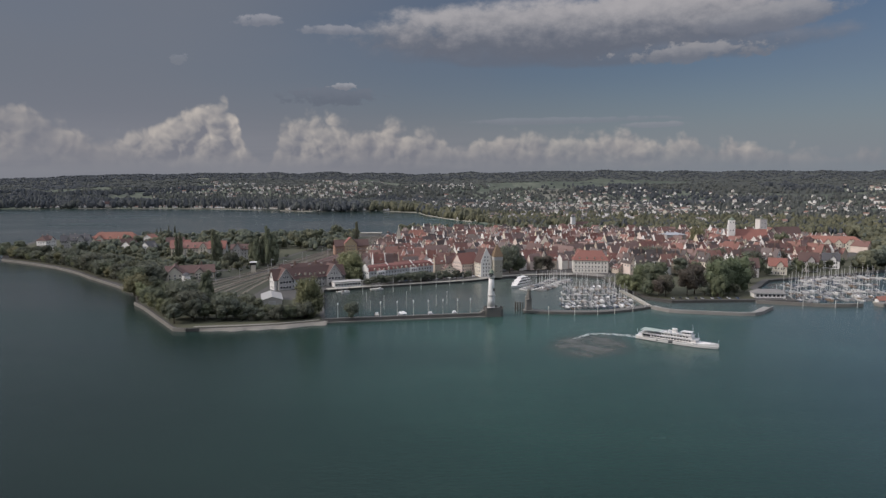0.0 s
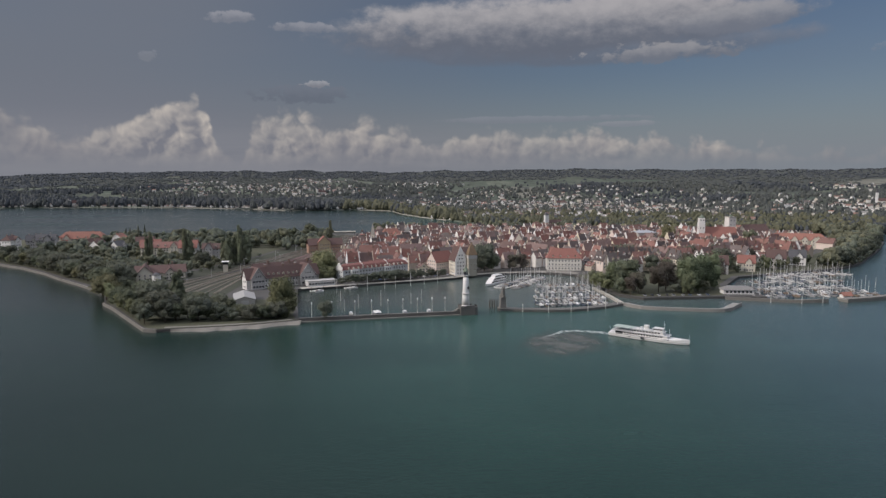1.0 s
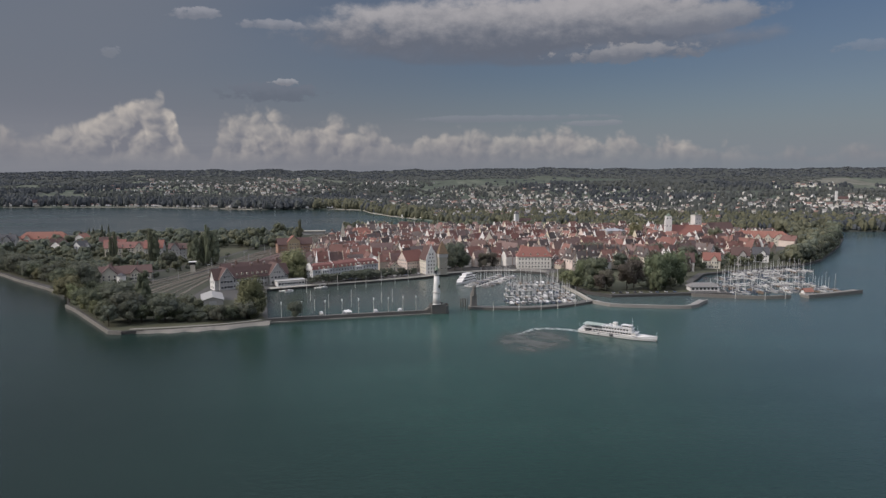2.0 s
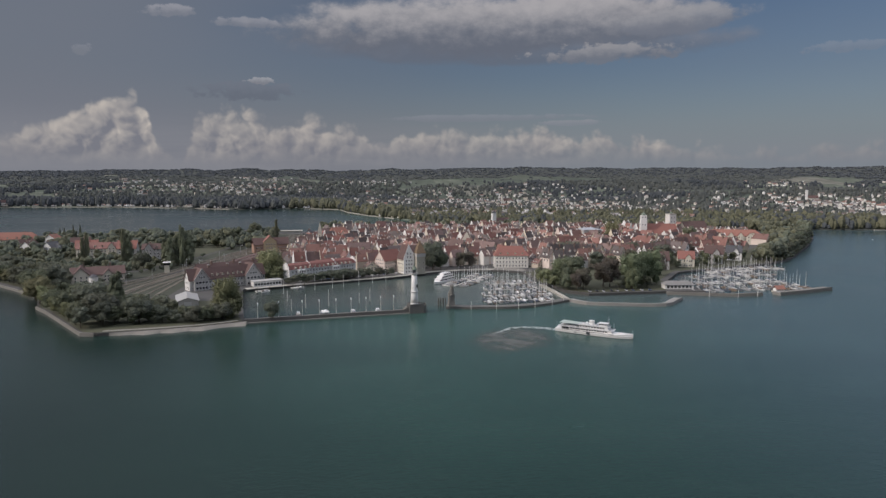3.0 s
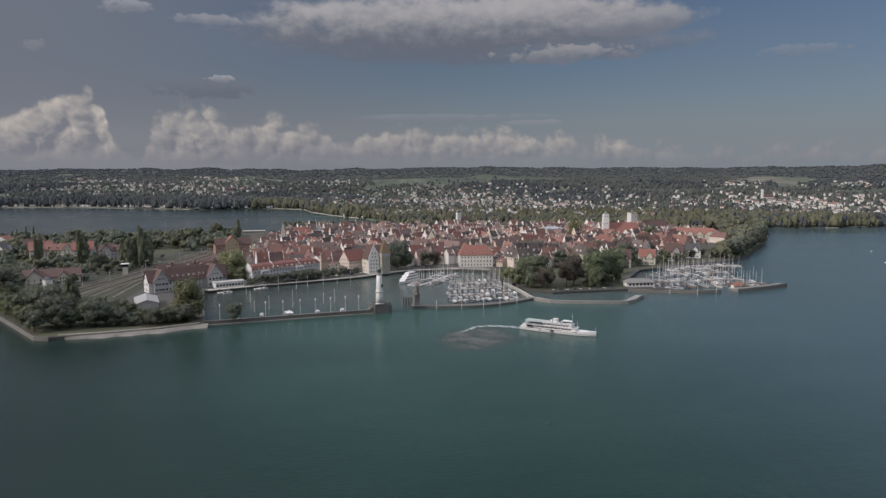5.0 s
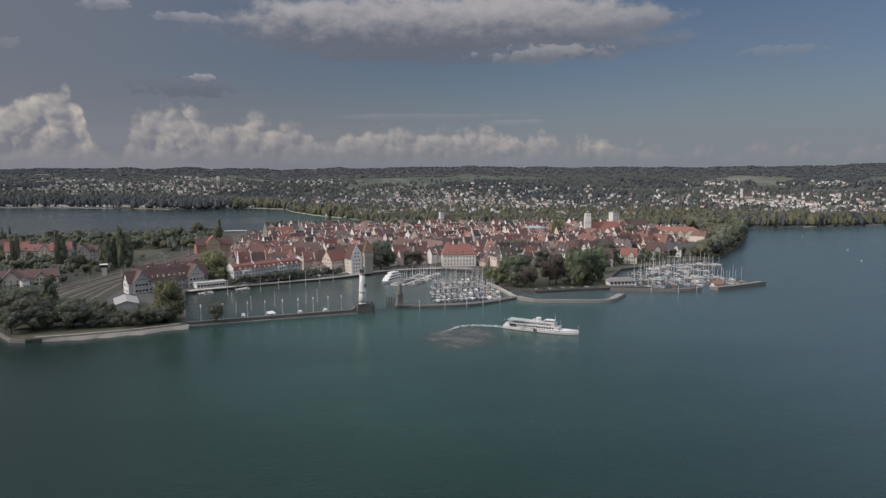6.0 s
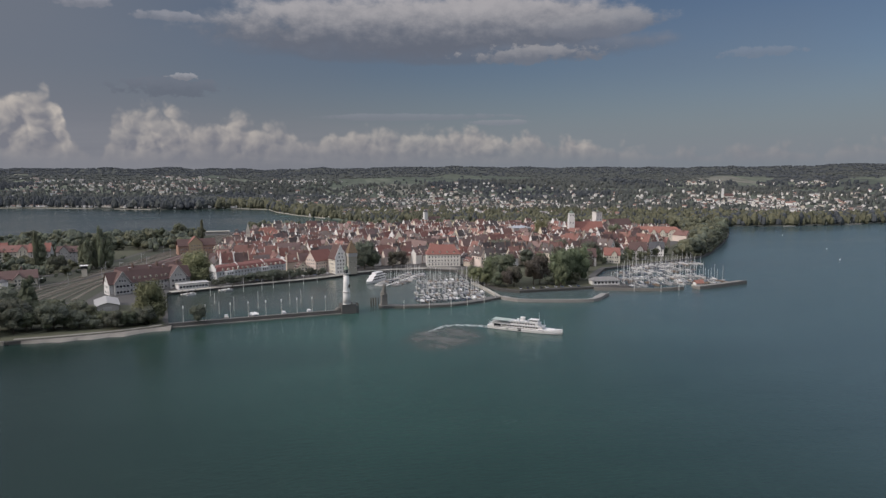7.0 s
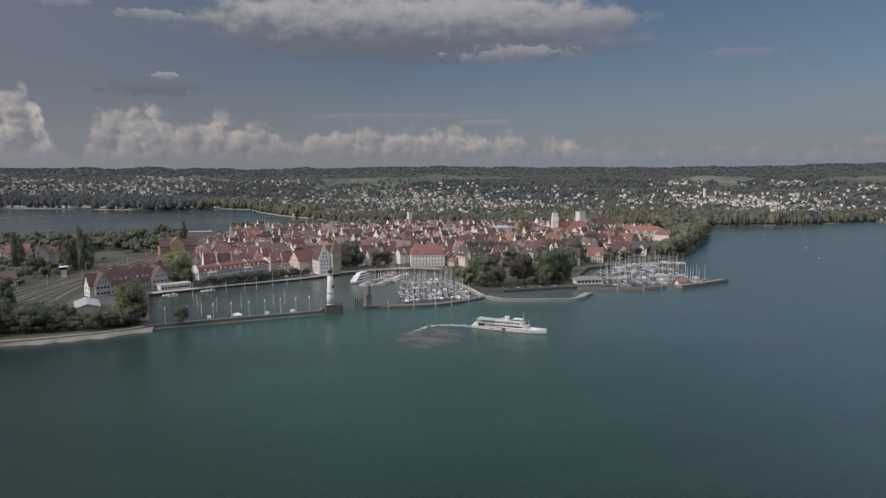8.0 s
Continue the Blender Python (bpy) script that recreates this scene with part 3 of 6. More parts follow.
rnd = random.Random(4)
woods, dark_woods, shore_woods = Shape(), Shape(), Shape()
made = 0
while made < 25500:
    a = rnd.uniform(-40, 52)
    r0 = along(SHORE, a)
    q = rnd.random()
    r = r0 + 14 + (4750 - r0) * q ** 1.15
    if rnd.random() < 0.16:
        r = r0 + rnd.uniform(8, 150)
    x, y = r * math.sin(math.radians(a)), r * math.cos(math.radians(a))
    built = settled(x, y)
    if r > r0 + 130 and meadow(x, y) and built < 0.15 and rnd.random() < 0.965:
        continue
    if r > r0 + 60 and rnd.random() < built * 0.2:
        continue
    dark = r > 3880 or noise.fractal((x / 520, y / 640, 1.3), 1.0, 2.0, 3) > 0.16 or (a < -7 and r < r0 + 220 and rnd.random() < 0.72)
    tall = (rnd.uniform(13, 27) if r < r0 + 160 and not 3 < a < 31 else rnd.uniform(8, 16) if r < r0 + 160 else rnd.uniform(9, 19) * (1.0 - 0.42 * built))
    wide = tall * rnd.uniform(0.30, 0.52) * (1.0 + 0.25 * max(0, (r - 2200) / 2600))
    if a > 31 and r < r0 + 170:
        tall, wide = tall * rnd.uniform(0.6, 0.95), wide * 0.75
    if a < -8 and r < r0 + 160:
        wide *= rnd.uniform(0.45, 0.95)
    # farthest crowns flattened and widened, the way haze smooths the ridge
    if r > 3350:
        tall, wide = tall * 0.5, wide * 1.25
    z = height(x, y) - 1.0
    if r < 1750 or r < r0 + 170:
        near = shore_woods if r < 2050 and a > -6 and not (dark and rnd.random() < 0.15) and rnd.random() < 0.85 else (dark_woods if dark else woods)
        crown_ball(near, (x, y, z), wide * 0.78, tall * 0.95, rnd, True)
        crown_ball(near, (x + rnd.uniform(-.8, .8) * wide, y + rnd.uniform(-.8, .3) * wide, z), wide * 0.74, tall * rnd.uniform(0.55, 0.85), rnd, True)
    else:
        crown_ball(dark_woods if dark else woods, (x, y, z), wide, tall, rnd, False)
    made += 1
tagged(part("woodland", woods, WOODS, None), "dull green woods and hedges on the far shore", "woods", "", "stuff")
tagged(part("conifer_woodland", dark_woods, DARK_WOODS, None), "dark forest on the ridge and along the far shore, blued for haze", "woods", "", "stuff")
tagged(part("shore_woodland", shore_woods, SHORE_WOODS, None), "olive and golden trees along the near mainland shore", "woods", "", "stuff")

# pale sea wall along parts of the far shore
for a0, a1 in ((-32.5, -31), (-28.5, -25.5), (-24.8, -20.5), (-19, -15), (-13.6, -11), (-5, 2.5), (39.4, 40.2), (43.4, 44.4), (46.6, 48)):
    line = [Vector((along(SHORE, a) * math.sin(math.radians(a)), along(SHORE, a) * math.cos(math.radians(a)))) for a in np.linspace(a0, a1, 24)]
    setting("shore_wall", ribbon(line, 2.0, -2, 1.5), PALE_STONE, "pale stone wall along the far shore", "wall")


# ---------- windows, shared by all facades ----------
def window_mesh(w, h, frame_mat):
    """A framed window that stands 8 cm proud, its pane set back. It faces -y; origin at its middle."""
    a, b, f = w / 2, h / 2, 0.13
    s = Shape().add([(-a, -.08, -b), (a, -.08, -b), (a, -.08, b), (-a, -.08, b), (-a + f, -.08, -b + f), (a - f, -.08, -b + f), (a - f, -.08, b - f), (-a + f, -.08, b - f),
                     (-a + f, -.02, -b + f), (a - f, -.02, -b + f), (a - f, -.02, b - f), (-a + f, -.02, b - f), (-a, .05, -b), (a, .05, -b), (a, .05, b), (-a, .05, b)],
                    [(0, 1, 5, 4), (1, 2, 6, 5), (2, 3, 7, 6), (3, 0, 4, 7), (4, 5, 9, 8), (5, 6, 10, 9), (6, 7, 11, 10), (7, 4, 8, 11), (8, 9, 10, 11), (12, 13, 1, 0), (13, 14, 2, 1), (14, 15, 3, 2), (15, 12, 0, 3)])
    me = s.mesh("window", frame_mat)
    me.materials.append(GLASS)
    me.polygons[8].material_index = 1
    return me


WINDOW = window_mesh(1.3, 1.9, WHITE)
WIDE_WINDOW = window_mesh(2.2, 2.0, WHITE)
SMALL_WINDOW = window_mesh(0.9, 1.2, CREAM)


def windows(parent, me, xs, zs, y, turn=0.0):
    """A grid of windows on the wall at distance y in front of the middle, the wall turned about the middle."""
    q = Matrix.Rotation(radians(turn), 4, "Z")
    for z in zs:
        for x in xs:
            part("window", me, None, parent, at=q @ Matrix.Translation((x, -y, z)))


def spread(n, width):
    return [width * ((i + 0.5) / n - 0.5) for i in range(n)]


def dormer(parent, x, y, z, turn=0.0, s=1.0):
    q = Matrix.Rotation(radians(turn), 4, "Z") @ at(x, y, z, 0, s)
    d = part("dormer", Shape().house_wall(1.6, 2.6, 1.3, 0.7), CREAM, parent, at=q)
    part("dormer_roof", Shape().gable(1.6, 2.6, 1.3, 0.7, 0.2, 0.15), DARK_ROOF, d)
    part("window", SMALL_WINDOW, None, d, at=Matrix.Translation((0, -1.3, 0.75)) @ Matrix.Diagonal((0.9, 1, 0.9, 1)))


# ---------- harbour: quays, moles, pier ----------
def quay_line(name, pts, width, z, mat, label, category, parapet=0.0, side=1):
    s = ribbon(curve(pts, 8.0), width, -3.0, z)
    ob = setting(name, s, mat, label, category)
    if parapet:
        part("parapet", ribbon(curve(pts, 8.0), 0.7, z, z + parapet, side * (width / 2 - 0.45)), mat, ob)
    return ob


WET_STONE = plain("dark_wet_stone", (0.125, 0.122, 0.112), 0.85, grain=0.6, amount=0.4, bump=0.4)
quay_line("pier_ledge", [(-80, 435.2), (-30, 444.6), (30, 455.6)], 1.6, 0.6, QUAY, "low pale stone ledge along the pier's foot", "ledge")
quay_line("pier", [(-82, 440), (-30, 450), (30, 460.6)], 8.0, 1.6, WET_STONE, "long dark stone harbour pier with a parapet wall", "pier", 1.0, -1)
quay_line("breakwater", [(58, 473), (70, 470), (86, 468), (110, 468), (133, 477), (152, 489)], 7.0, 1.7, WET_STONE, "low curved dark stone breakwater of the boat harbour", "breakwater")
quay_line("breakwater", [(154, 489), (163, 474), (190, 466), (216, 462), (227, 472), (238, 484)], 6.5, 1.5, MOLE, "pale stone mole round a small basin", "breakwater", 0.9, -1)
quay_line("breakwater", [(240, 508), (262, 501), (290, 493), (312, 495)], 6.0, 1.8, QUAY, "stone breakwater of the sailing marina", "breakwater", 0.8, -1)
quay_line("breakwater", [(325, 494), (350, 501), (383, 513)], 8.0, 2.0, QUAY, "outer stone breakwater with pale top", "breakwater", 0.8, -1)
quay_line("jetty", [(150, 560), (152, 530), (153, 490)], 3.0, 1.5, PALE_STONE, "pale walkway along the boat harbour", "jetty")
setting("promenade", ribbon(curve([(-98, 561), (-61, 579), (-32, 591), (8, 607), (35, 621), (63, 641), (97, 650), (126, 650)], 8), 7.0, 1.6, 2.14), PALE_STONE, "pale paved harbour promenade", "promenade")
# park, beach, yard
setting("park_lawn", Shape().prism([(-250, 549), (-231, 501), (-217, 485), (-167.4, 414), (-159, 412.2), (-130, 417), (-103, 424), (-79, 435), (-84, 450), (-92, 500), (-150, 520), (-230, 536)], 1.9, 2.10), GRASS, "park lawn under the trees at the island's tip", "lawn")
setting("shore_lawn", Shape().prism([(-506, 775), (-460, 746), (-406, 708), (-360, 666), (-332, 636), (-286, 590), (-254, 554), (-236, 566), (-260, 640), (-340, 720), (-420, 800), (-500, 850)], 1.9, 2.08), GRASS, "grassy park strip along the shore wall", "lawn")
setting("garden_ground", Shape().prism([(-498, 852), (-420, 802), (-342, 722), (-268, 648), (-220, 690), (-190, 790), (-166, 950), (-140, 1090), (-220, 1170), (-370, 1136), (-530, 1080), (-598, 990), (-555, 855)], 1.9, 2.07), GRASS, "gardens and lawns between the villas", "gardens")
beach_x = [-152 + 4 * i for i in range(20)]
beach_back = [float(np.interp(x, (-158, -130, -103, -78), (411, 416, 423, 434))) for x in beach_x]
reach = [min(1.0, i / 5) * (3.6 + 4.2 * noise.noise((i * 0.43, 4.2, 0))) + 0.6 for i in range(20)]
setting("beach", Shape().prism([(x, y - d) for x, y, d in zip(beach_x, beach_back, reach)] + [(x, y + 1.5) for x, y in zip(beach_x, beach_back)][::-1], 0.02, 1.75, inset=[(x, y - d * 0.3) for x, y, d in zip(beach_x, beach_back, reach)] + [(x, y + 1.5) for x, y in zip(beach_x, beach_back)][::-1]), GRAVEL, "narrow pale gravel beach in front of the park", "beach")
setting("park_path", ribbon(curve([(-157, 415.5), (-130, 420), (-103, 427), (-82, 437)], 6), 3.0, 2.0, 2.16), GRAVEL, "pale gravel path under the park trees", "path")
setting("rail_yard", Shape().prism([(-236, 534), (-152, 530), (-152, 560), (-150, 640), (-118, 800), (-96, 930), (-70, 1080), (-130, 1090), (-160, 950), (-185, 790), (-215, 680), (-262, 610)], 1.9, 2.06), YARD, "dry earth and gravel of the railway yard", "railway yard")
WALL_LINE = [(-510, 771), (-461, 741), (-408, 703), (-362, 661), (-335, 631), (-288, 584), (-256, 549)]
setting("shore_wall", ribbon([Vector((x, y)) for x, y in WALL_LINE], 0.8, -2, 2.15), QUAY, "pale stone shore wall", "wall")
setting("shore_wall", ribbon([Vector((x, y)) for x, y in [(-233, 500), (-219, 483), (-168.4, 412), (-160, 410)]], 0.7, -2, 2.4), QUAY, "pale stone shore wall round the park", "wall")

# railway tracks fan out towards the buffers
track_end = [(-229 + 8.2 * i + 2.0 * math.sin(i * 1.9), 536 + 3.0 * math.sin(i * 2.7)) for i in range(9)]
for i, (x, y) in enumerate(track_end):
    mid = (-197 + 5.0 * i + 1.6 * math.sin(i * 2.3), 640)
    far = (-158 + 4.6 * i, 820)
    line = curve([(x, y), ((x + mid[0]) / 2 - 2, 586), mid, far, (-132 + 4.2 * i, 950), (-112 + 4.0 * i, 1070)], 12)
    tr = thing("railway_track", Matrix.Identity(4), "weathered railway track on pale brown ballast", "railway track", "tracks of the yard")
    part("ballast", ribbon(line, (2.2, 3.3, 1.8, 2.6, 3.6, 2.0, 3.0, 1.7, 2.8)[i], 2.0, 2.32), BALLAST, tr)
    part("rail", ribbon(line, 0.22, 2.3, 2.5, 0.72), RAIL, tr)
    part("rail", ribbon(line, 0.22, 2.3, 2.5, -0.72), RAIL, tr)
setting("road", ribbon(curve([(-262, 590), (-225, 600), (-190, 640), (-172, 700)], 10), 6, 1.95, 2.2), TOWN_GROUND, "narrow service road beside the tracks", "road")

# ---------- lighthouse on the pier head ----------
head = thing("pier_head", at(35, 460, 0, 12) @ Matrix.Diagonal((0.80, 1, 1, 1)), "dark stone bastion at the end of the pier", "bastion", kind="structure")
part("base", Shape().prism([(-8, -4.5), (5, -5), (8.5, -2.5), (8.5, 3), (5, 5.5), (-8, 4.5)], -3, 5.2, inset=[(-7.6, -4.2), (4.8, -4.7), (8, -2.3), (8, 2.8), (4.8, 5.1), (-7.6, 4.2)]), WET_STONE, head)
part("parapet", Shape().box(-1, -4.2, 5.2, 12, 0.6, 1.3).box(7.4, 0, 5.2, 0.6, 5.4, 1.3).box(-1, 4.2, 5.2, 12, 0.6, 1.3).box(-7.2, 0, 5.2, 0.6, 7.6, 1.3), WET_STONE, head)
part("stair", Shape().box(-12.4, 0, 1.5, 2.0, 4, 0.9).box(-10.9, 0, 1.5, 1.6, 4, 1.8).box(-9.4, 0, 1.5, 1.8, 4, 2.7), QUAY, head)

lh = thing("lighthouse", at(33.5, 460.5, 3.4), "slender white round lighthouse with a green copper cap", "lighthouse")
part("foot", Shape().lathe([(3.3, 0), (3.0, 1.6), (2.72, 3.2)], 20), WHITE, lh)
tower = part("tower", Shape().lathe([(2.7, 3.0), (2.45, 8.5), (2.3, 11), (2.05, 17), (1.85, 23.2)], 24), WHITE, lh, smooth=True)
part("ledge", Shape().lathe([(2.4, 10.6), (2.9, 10.8), (2.9, 11.2), (2.3, 11.35)], 24), GREYWALL, lh, "grey cornice ring")
part("clock", Shape().lathe([(1.15, 0), (1.15, 0.25)], 18, Matrix.Translation((1.75, -1.25, 15.2)) @ Matrix.Rotation(radians(55), 4, "Z") @ Matrix.Rotation(radians(90), 4, "X")), GLASS, lh, "dark clock face")
for z, a in ((7.2, 20), (13.5, -40), (19.5, 15)):
    part("window", SMALL_WINDOW, None, lh, at=Matrix.Rotation(radians(a), 4, "Z") @ Matrix.Translation((0, -2.55 + z * 0.034, z)))
gal = part("gallery", Shape().lathe([(1.9, 23.0), (2.7, 23.5), (2.7, 23.9), (1.9, 23.9)], 24), GREYWALL, lh)
for i in range(14):
    c, s_ = math.cos(i * math.pi / 7), math.sin(i * math.pi / 7)
    part("rail_post", Shape().tube((2.6 * c, 2.6 * s_, 23.9), (2.6 * c, 2.6 * s_, 25.0), 0.05, 4), METAL, gal)
part("lantern", Shape().lathe([(1.5, 23.9), (1.5, 26.6)], 10), GLASS, lh, "dark glazed lantern room")
for i in range(10):
    c, s_ = math.cos((i + .0) * math.pi / 5), math.sin((i + .0) * math.pi / 5)
    part("mullion", Shape().tube((1.52 * c, 1.52 * s_, 23.9), (1.52 * c, 1.52 * s_, 26.6), 0.08, 4), METAL, lh)
COPPER = plain("green_copper", (0.16, 0.20, 0.15), 0.6, amount=0.25)
part("roof", Shape().lathe([(2.0, 26.6), (1.7, 27.1), (1.0, 28.3), (0.35, 29.4), (0.12, 30.6)], 16), COPPER, lh, "green copper cap")

# ---------- lion on its pedestal across the harbour mouth ----------
LION = plain("weathered_sandstone", (0.19, 0.182, 0.165), 0.9, amount=0.3, bump=0.4)
ped = thing("pedestal", at(61, 473, 1.6, 10) @ Matrix.Diagonal((0.84, 0.84, 1, 1)), "tall weathered stone pedestal at the harbour mouth", "pedestal")
part("footing", Shape().box(0, 0, -4, 7.6, 6.4, 4.2, taper=0.96), QUAY, ped)
part("base", Shape().box(0, 0, 0.2, 5.6, 4.8, 2.4, taper=0.9), LION, ped)
part("shaft", Shape().box(0, 0, 2.6, 4.8, 4.2, 4.4, taper=0.95), LION, ped)
part("cornice", Shape().box(0, 0, 7.0, 5.4, 4.8, 0.8), LION, ped)
st = Shape()
st.box(0, 0, 0, 3.6, 2.2, 0.6)
st.lathe([(1.25, 0.5), (1.4, 1.6), (1.15, 3.2), (0.85, 4.2)], 10, Matrix.Translation((-0.3, 0, 0)) @ Matrix.Rotation(radians(10), 4, "Y"))
st.lathe([(0.35, 4.0), (1.05, 4.4), (1.2, 5.1), (0.9, 5.9), (0.3, 6.3)], 10, Matrix.Translation((0.5, 0, 0)))
st.box(1.35, 0, 4.7, 0.9, 0.7, 0.8)
for yy in (-0.55, 0.55):
    st.lathe([(0.4, 0.4), (0.33, 2.4), (0.45, 3.6)], 7, Matrix.Translation((1.0, yy, 0)))
    st.lathe([(0.85, 0.5), (0.9, 1.2), (0.3, 2.0)], 8, Matrix.Translation((-0.7, yy * 1.5, 0)))
    st.box(1.4, yy, 0.55, 0.9, 0.5, 0.4)
tagged(part("lion_statue", st, LION, None, at=at(61, 473, 9.4, -60, 1.25)), "seated stone lion statue on a tall pedestal", "statue")
for i in range(7):
    pl = thing("mooring_pile", at(52.5 + 1.7 * (i % 4), 478 + 2.4 * (i // 4) + 0.3 * (i % 2), -2), "dark timber mooring pile standing in the water", "mooring pile", "piles by the pedestal")
    part("shaft", Shape().lathe([(0.36, 0), (0.3, 8.0), (0.1, 8.3)], 8), BARK, pl)

# ---------- lamp posts and flag poles on the pier, dolphins in the harbour ----------
POLE = plain("pole_paint", (0.55, 0.54, 0.50), 0.5, amount=0.12)
first = None
for i, (x, y) in enumerate([(-70, 440.5), (-57, 443), (-42, 446), (-31, 448), (-20, 450), (-10, 452), (0, 454), (10, 456), (19, 458)]):
    if first is None:
        first = thing("lamp_post", at(x, y, 1.6), "tall pale lamp post standing on the stone pier", "lamp post", "lamp posts on the pier")
        part("pole", Shape().lathe([(0.24, 0), (0.17, 9.6)], 7), POLE, first)
        part("foot", Shape().lathe([(0.5, 0), (0.4, 0.7), (0.2, 0.9)], 8), QUAY, first)
        part("lamp", Shape().lathe([(0.2, 9.4), (0.42, 9.9), (0.42, 10.9), (0.12, 11.3)], 8), WHITE, first, "white lamp head")
    else:
        copy_thing(first, at(x, y, 1.6))
first = None
for i, (x, y) in enumerate([(-59, 511), (-43, 483), (-27, 489), (-5, 498), (3, 502), (-42, 560), (-28, 568), (-19, 574), (-6, 582), (6, 590), (18, 600), (-66, 546), (-52, 474)]):
    h = 8.0 + 2.0 * (i % 3)
    d = thing("mooring_pole", at(x, y, -2.5), "thin pale timber mooring pole in the harbour water", "mooring pole", "mooring poles in the harbour")
    part("shaft", Shape().lathe([(0.26, 0), (0.2, h + 2.5), (0.06, h + 2.9)], 7), POLE, d)


def awning(x, y, z, w, turn=0):
    t = thing("tent", at(x, y, z, turn), "small white peaked tent on the pier", "tent", "white tents")
    part("canopy", Shape().hip(w, w, 2.3, 1.6, 0.2, 0.02).box(0, 0, 2.0, w + 0.3, w + 0.3, 0.32), WHITE, t)
    for a in (-1, 1):
        for b in (-1, 1):
            part("leg", Shape().tube((a * w * .46, b * w * .46, 0), (a * w * .46, b * w * .46, 2.1), 0.06, 4), METAL, t)


awning(-27, 450, 1.6, 4.2, 12)


# ---------- ships ----------
HULL = plain("ship_white", (0.76, 0.75, 0.73), 0.35, grain=0.3, amount=0.06)
DECK = plain("deck_planks", (0.30, 0.26, 0.20), 0.8, amount=0.2)
CANVAS = plain("awning_canvas", (0.36, 0.42, 0.38), 0.85, amount=0.12)
BOOT = plain("boot_top", (0.05, 0.055, 0.06), 0.5, amount=0.2)


def hull_shape(length, beam, free, sheer, stern=0.75, draught=1.2, n=18, z0=None, z1=None, grow=0.0):
    """A displacement hull, bow towards +x; returns the deck's half width at each station."""
    s, rows_ = Shape(), []
    for i in range(n + 1):
        t = i / n
        x = length * (t - 0.5)
        half = beam / 2 * min(1.0, stern + (1 - stern) * min(1, t / 0.25)) * (1 - max(0, (t - 0.62) / 0.38) ** 2.2 * 0.97) + grow
        top = free + sheer * max(0, (t - 0.45) / 0.55) ** 2 + 0.25 * sheer * max(0, 0.2 - t) / 0.2
        lo = -draught if z0 is None else z0
        hi = top if z1 is None else z1
        rows_.append((x, half, top))
        rake = 0.9 * max(0, (t - 0.7) / 0.3) ** 2
        s.v += [(x - rake, -half * 0.80, lo), (x - rake * .4, -half * 0.93, lo * .3 + hi * .3), (x, -half, hi), (x, half, hi), (x - rake * .4, half * 0.93, lo * .3 + hi * .3), (x - rake, half * 0.80, lo)]
    for i in range(n):
        for k in range(6):
            s.f.append((6 * i + k, 6 * i + (k + 1) % 6, 6 * i + 6 + (k + 1) % 6, 6 * i + 6 + k))
    s.f += [(5, 4, 3, 2, 1, 0), tuple(6 * n + k for k in range(6))]
    return s, rows_


def cabin(s, x0, x1, w, z, h, front=0.5):
    """A deckhouse with a raked front."""
    return s.add([(x0, -w / 2, z), (x1 + front, -w / 2 * .8, z), (x1 + front, w / 2 * .8, z), (x0, w / 2, z), (x0, -w / 2, z + h), (x1, -w / 2 * .8, z + h), (x1, w / 2 * .8, z + h), (x0, w / 2, z + h)],
                 [(3, 2, 1, 0), (4, 5, 6, 7), (0, 1, 5, 4), (1, 2, 6, 5), (2, 3, 7, 6), (3, 0, 4, 7)])


SHIP_WINDOW = window_mesh(1.5, 1.35, HULL)
DECK_TOP = plain("deck_coating", (0.40, 0.41, 0.41), 0.7, amount=0.12)
ship = thing("passenger_ship", at(135.5, 381.5, 0, -38.3) @ Matrix.Diagonal((0.96, 0.95, 0.74, 1)), "white lake passenger steamer with two decks under way", "ship")
hs, st_rows = hull_shape(49, 9.2, 2.7, 1.5)
part("hull", hs, HULL, ship)
part("waterline", hull_shape(49.02, 9.2, 0, 0, z0=-0.9, z1=0.28, grow=0.03)[0], BOOT, ship, "dark boot-topping")
part("rubbing_strake", hull_shape(49.1, 9.2, 0, 0, z0=1.9, z1=2.15, grow=0.16)[0], HULL, ship)
d1 = part("main_deckhouse", cabin(Shape(), -20.5, 11.5, 6.9, 2.7, 2.5, 1.0), HULL, ship)
for sy in (-1, 1):
    for x in [-13.84 + 1.72 * i for i in range(14)]:
        part("window", SHIP_WINDOW, None, d1, at=Matrix.Translation((x, sy * (3.48 - 0.68 * (x + 20.5) / 33.0), 4.1)) @ Matrix.Rotation(radians(0 if sy < 0 else 180), 4, "Z"))
for sy in (-1, 1):
    # solid dark panel in place of the shaded inside of the bay
    part("promenade_opening", Shape().box(-17.6, sy * 3.42, 3.2, 4.6, 0.25, 1.7), GLASS, d1, "dark panel standing in for the shade in an open promenade bay")
    # black strip put in for the shadow line at the deck edge
    part("deck_shadow_gap", Shape().box(-3.0, sy * 4.28, 2.72, 33.0, 0.16, 0.42), BOOT, ship, "dark strip painted in as the shadow line along the deck edge")
part("upper_deck", cabin(Shape(), -22.5, 12.5, 8.9, 5.2, 0.28, 0.3), HULL, ship)
part("upper_deck_coating", cabin(Shape(), -22.2, 12.2, 8.5, 5.48, 0.04, 0.2), DECK_TOP, ship, "dull grey deck coating")
d2 = part("upper_deckhouse", cabin(Shape(), -8.5, 9.0, 6.6, 5.48, 2.4, 0.9), HULL, ship)
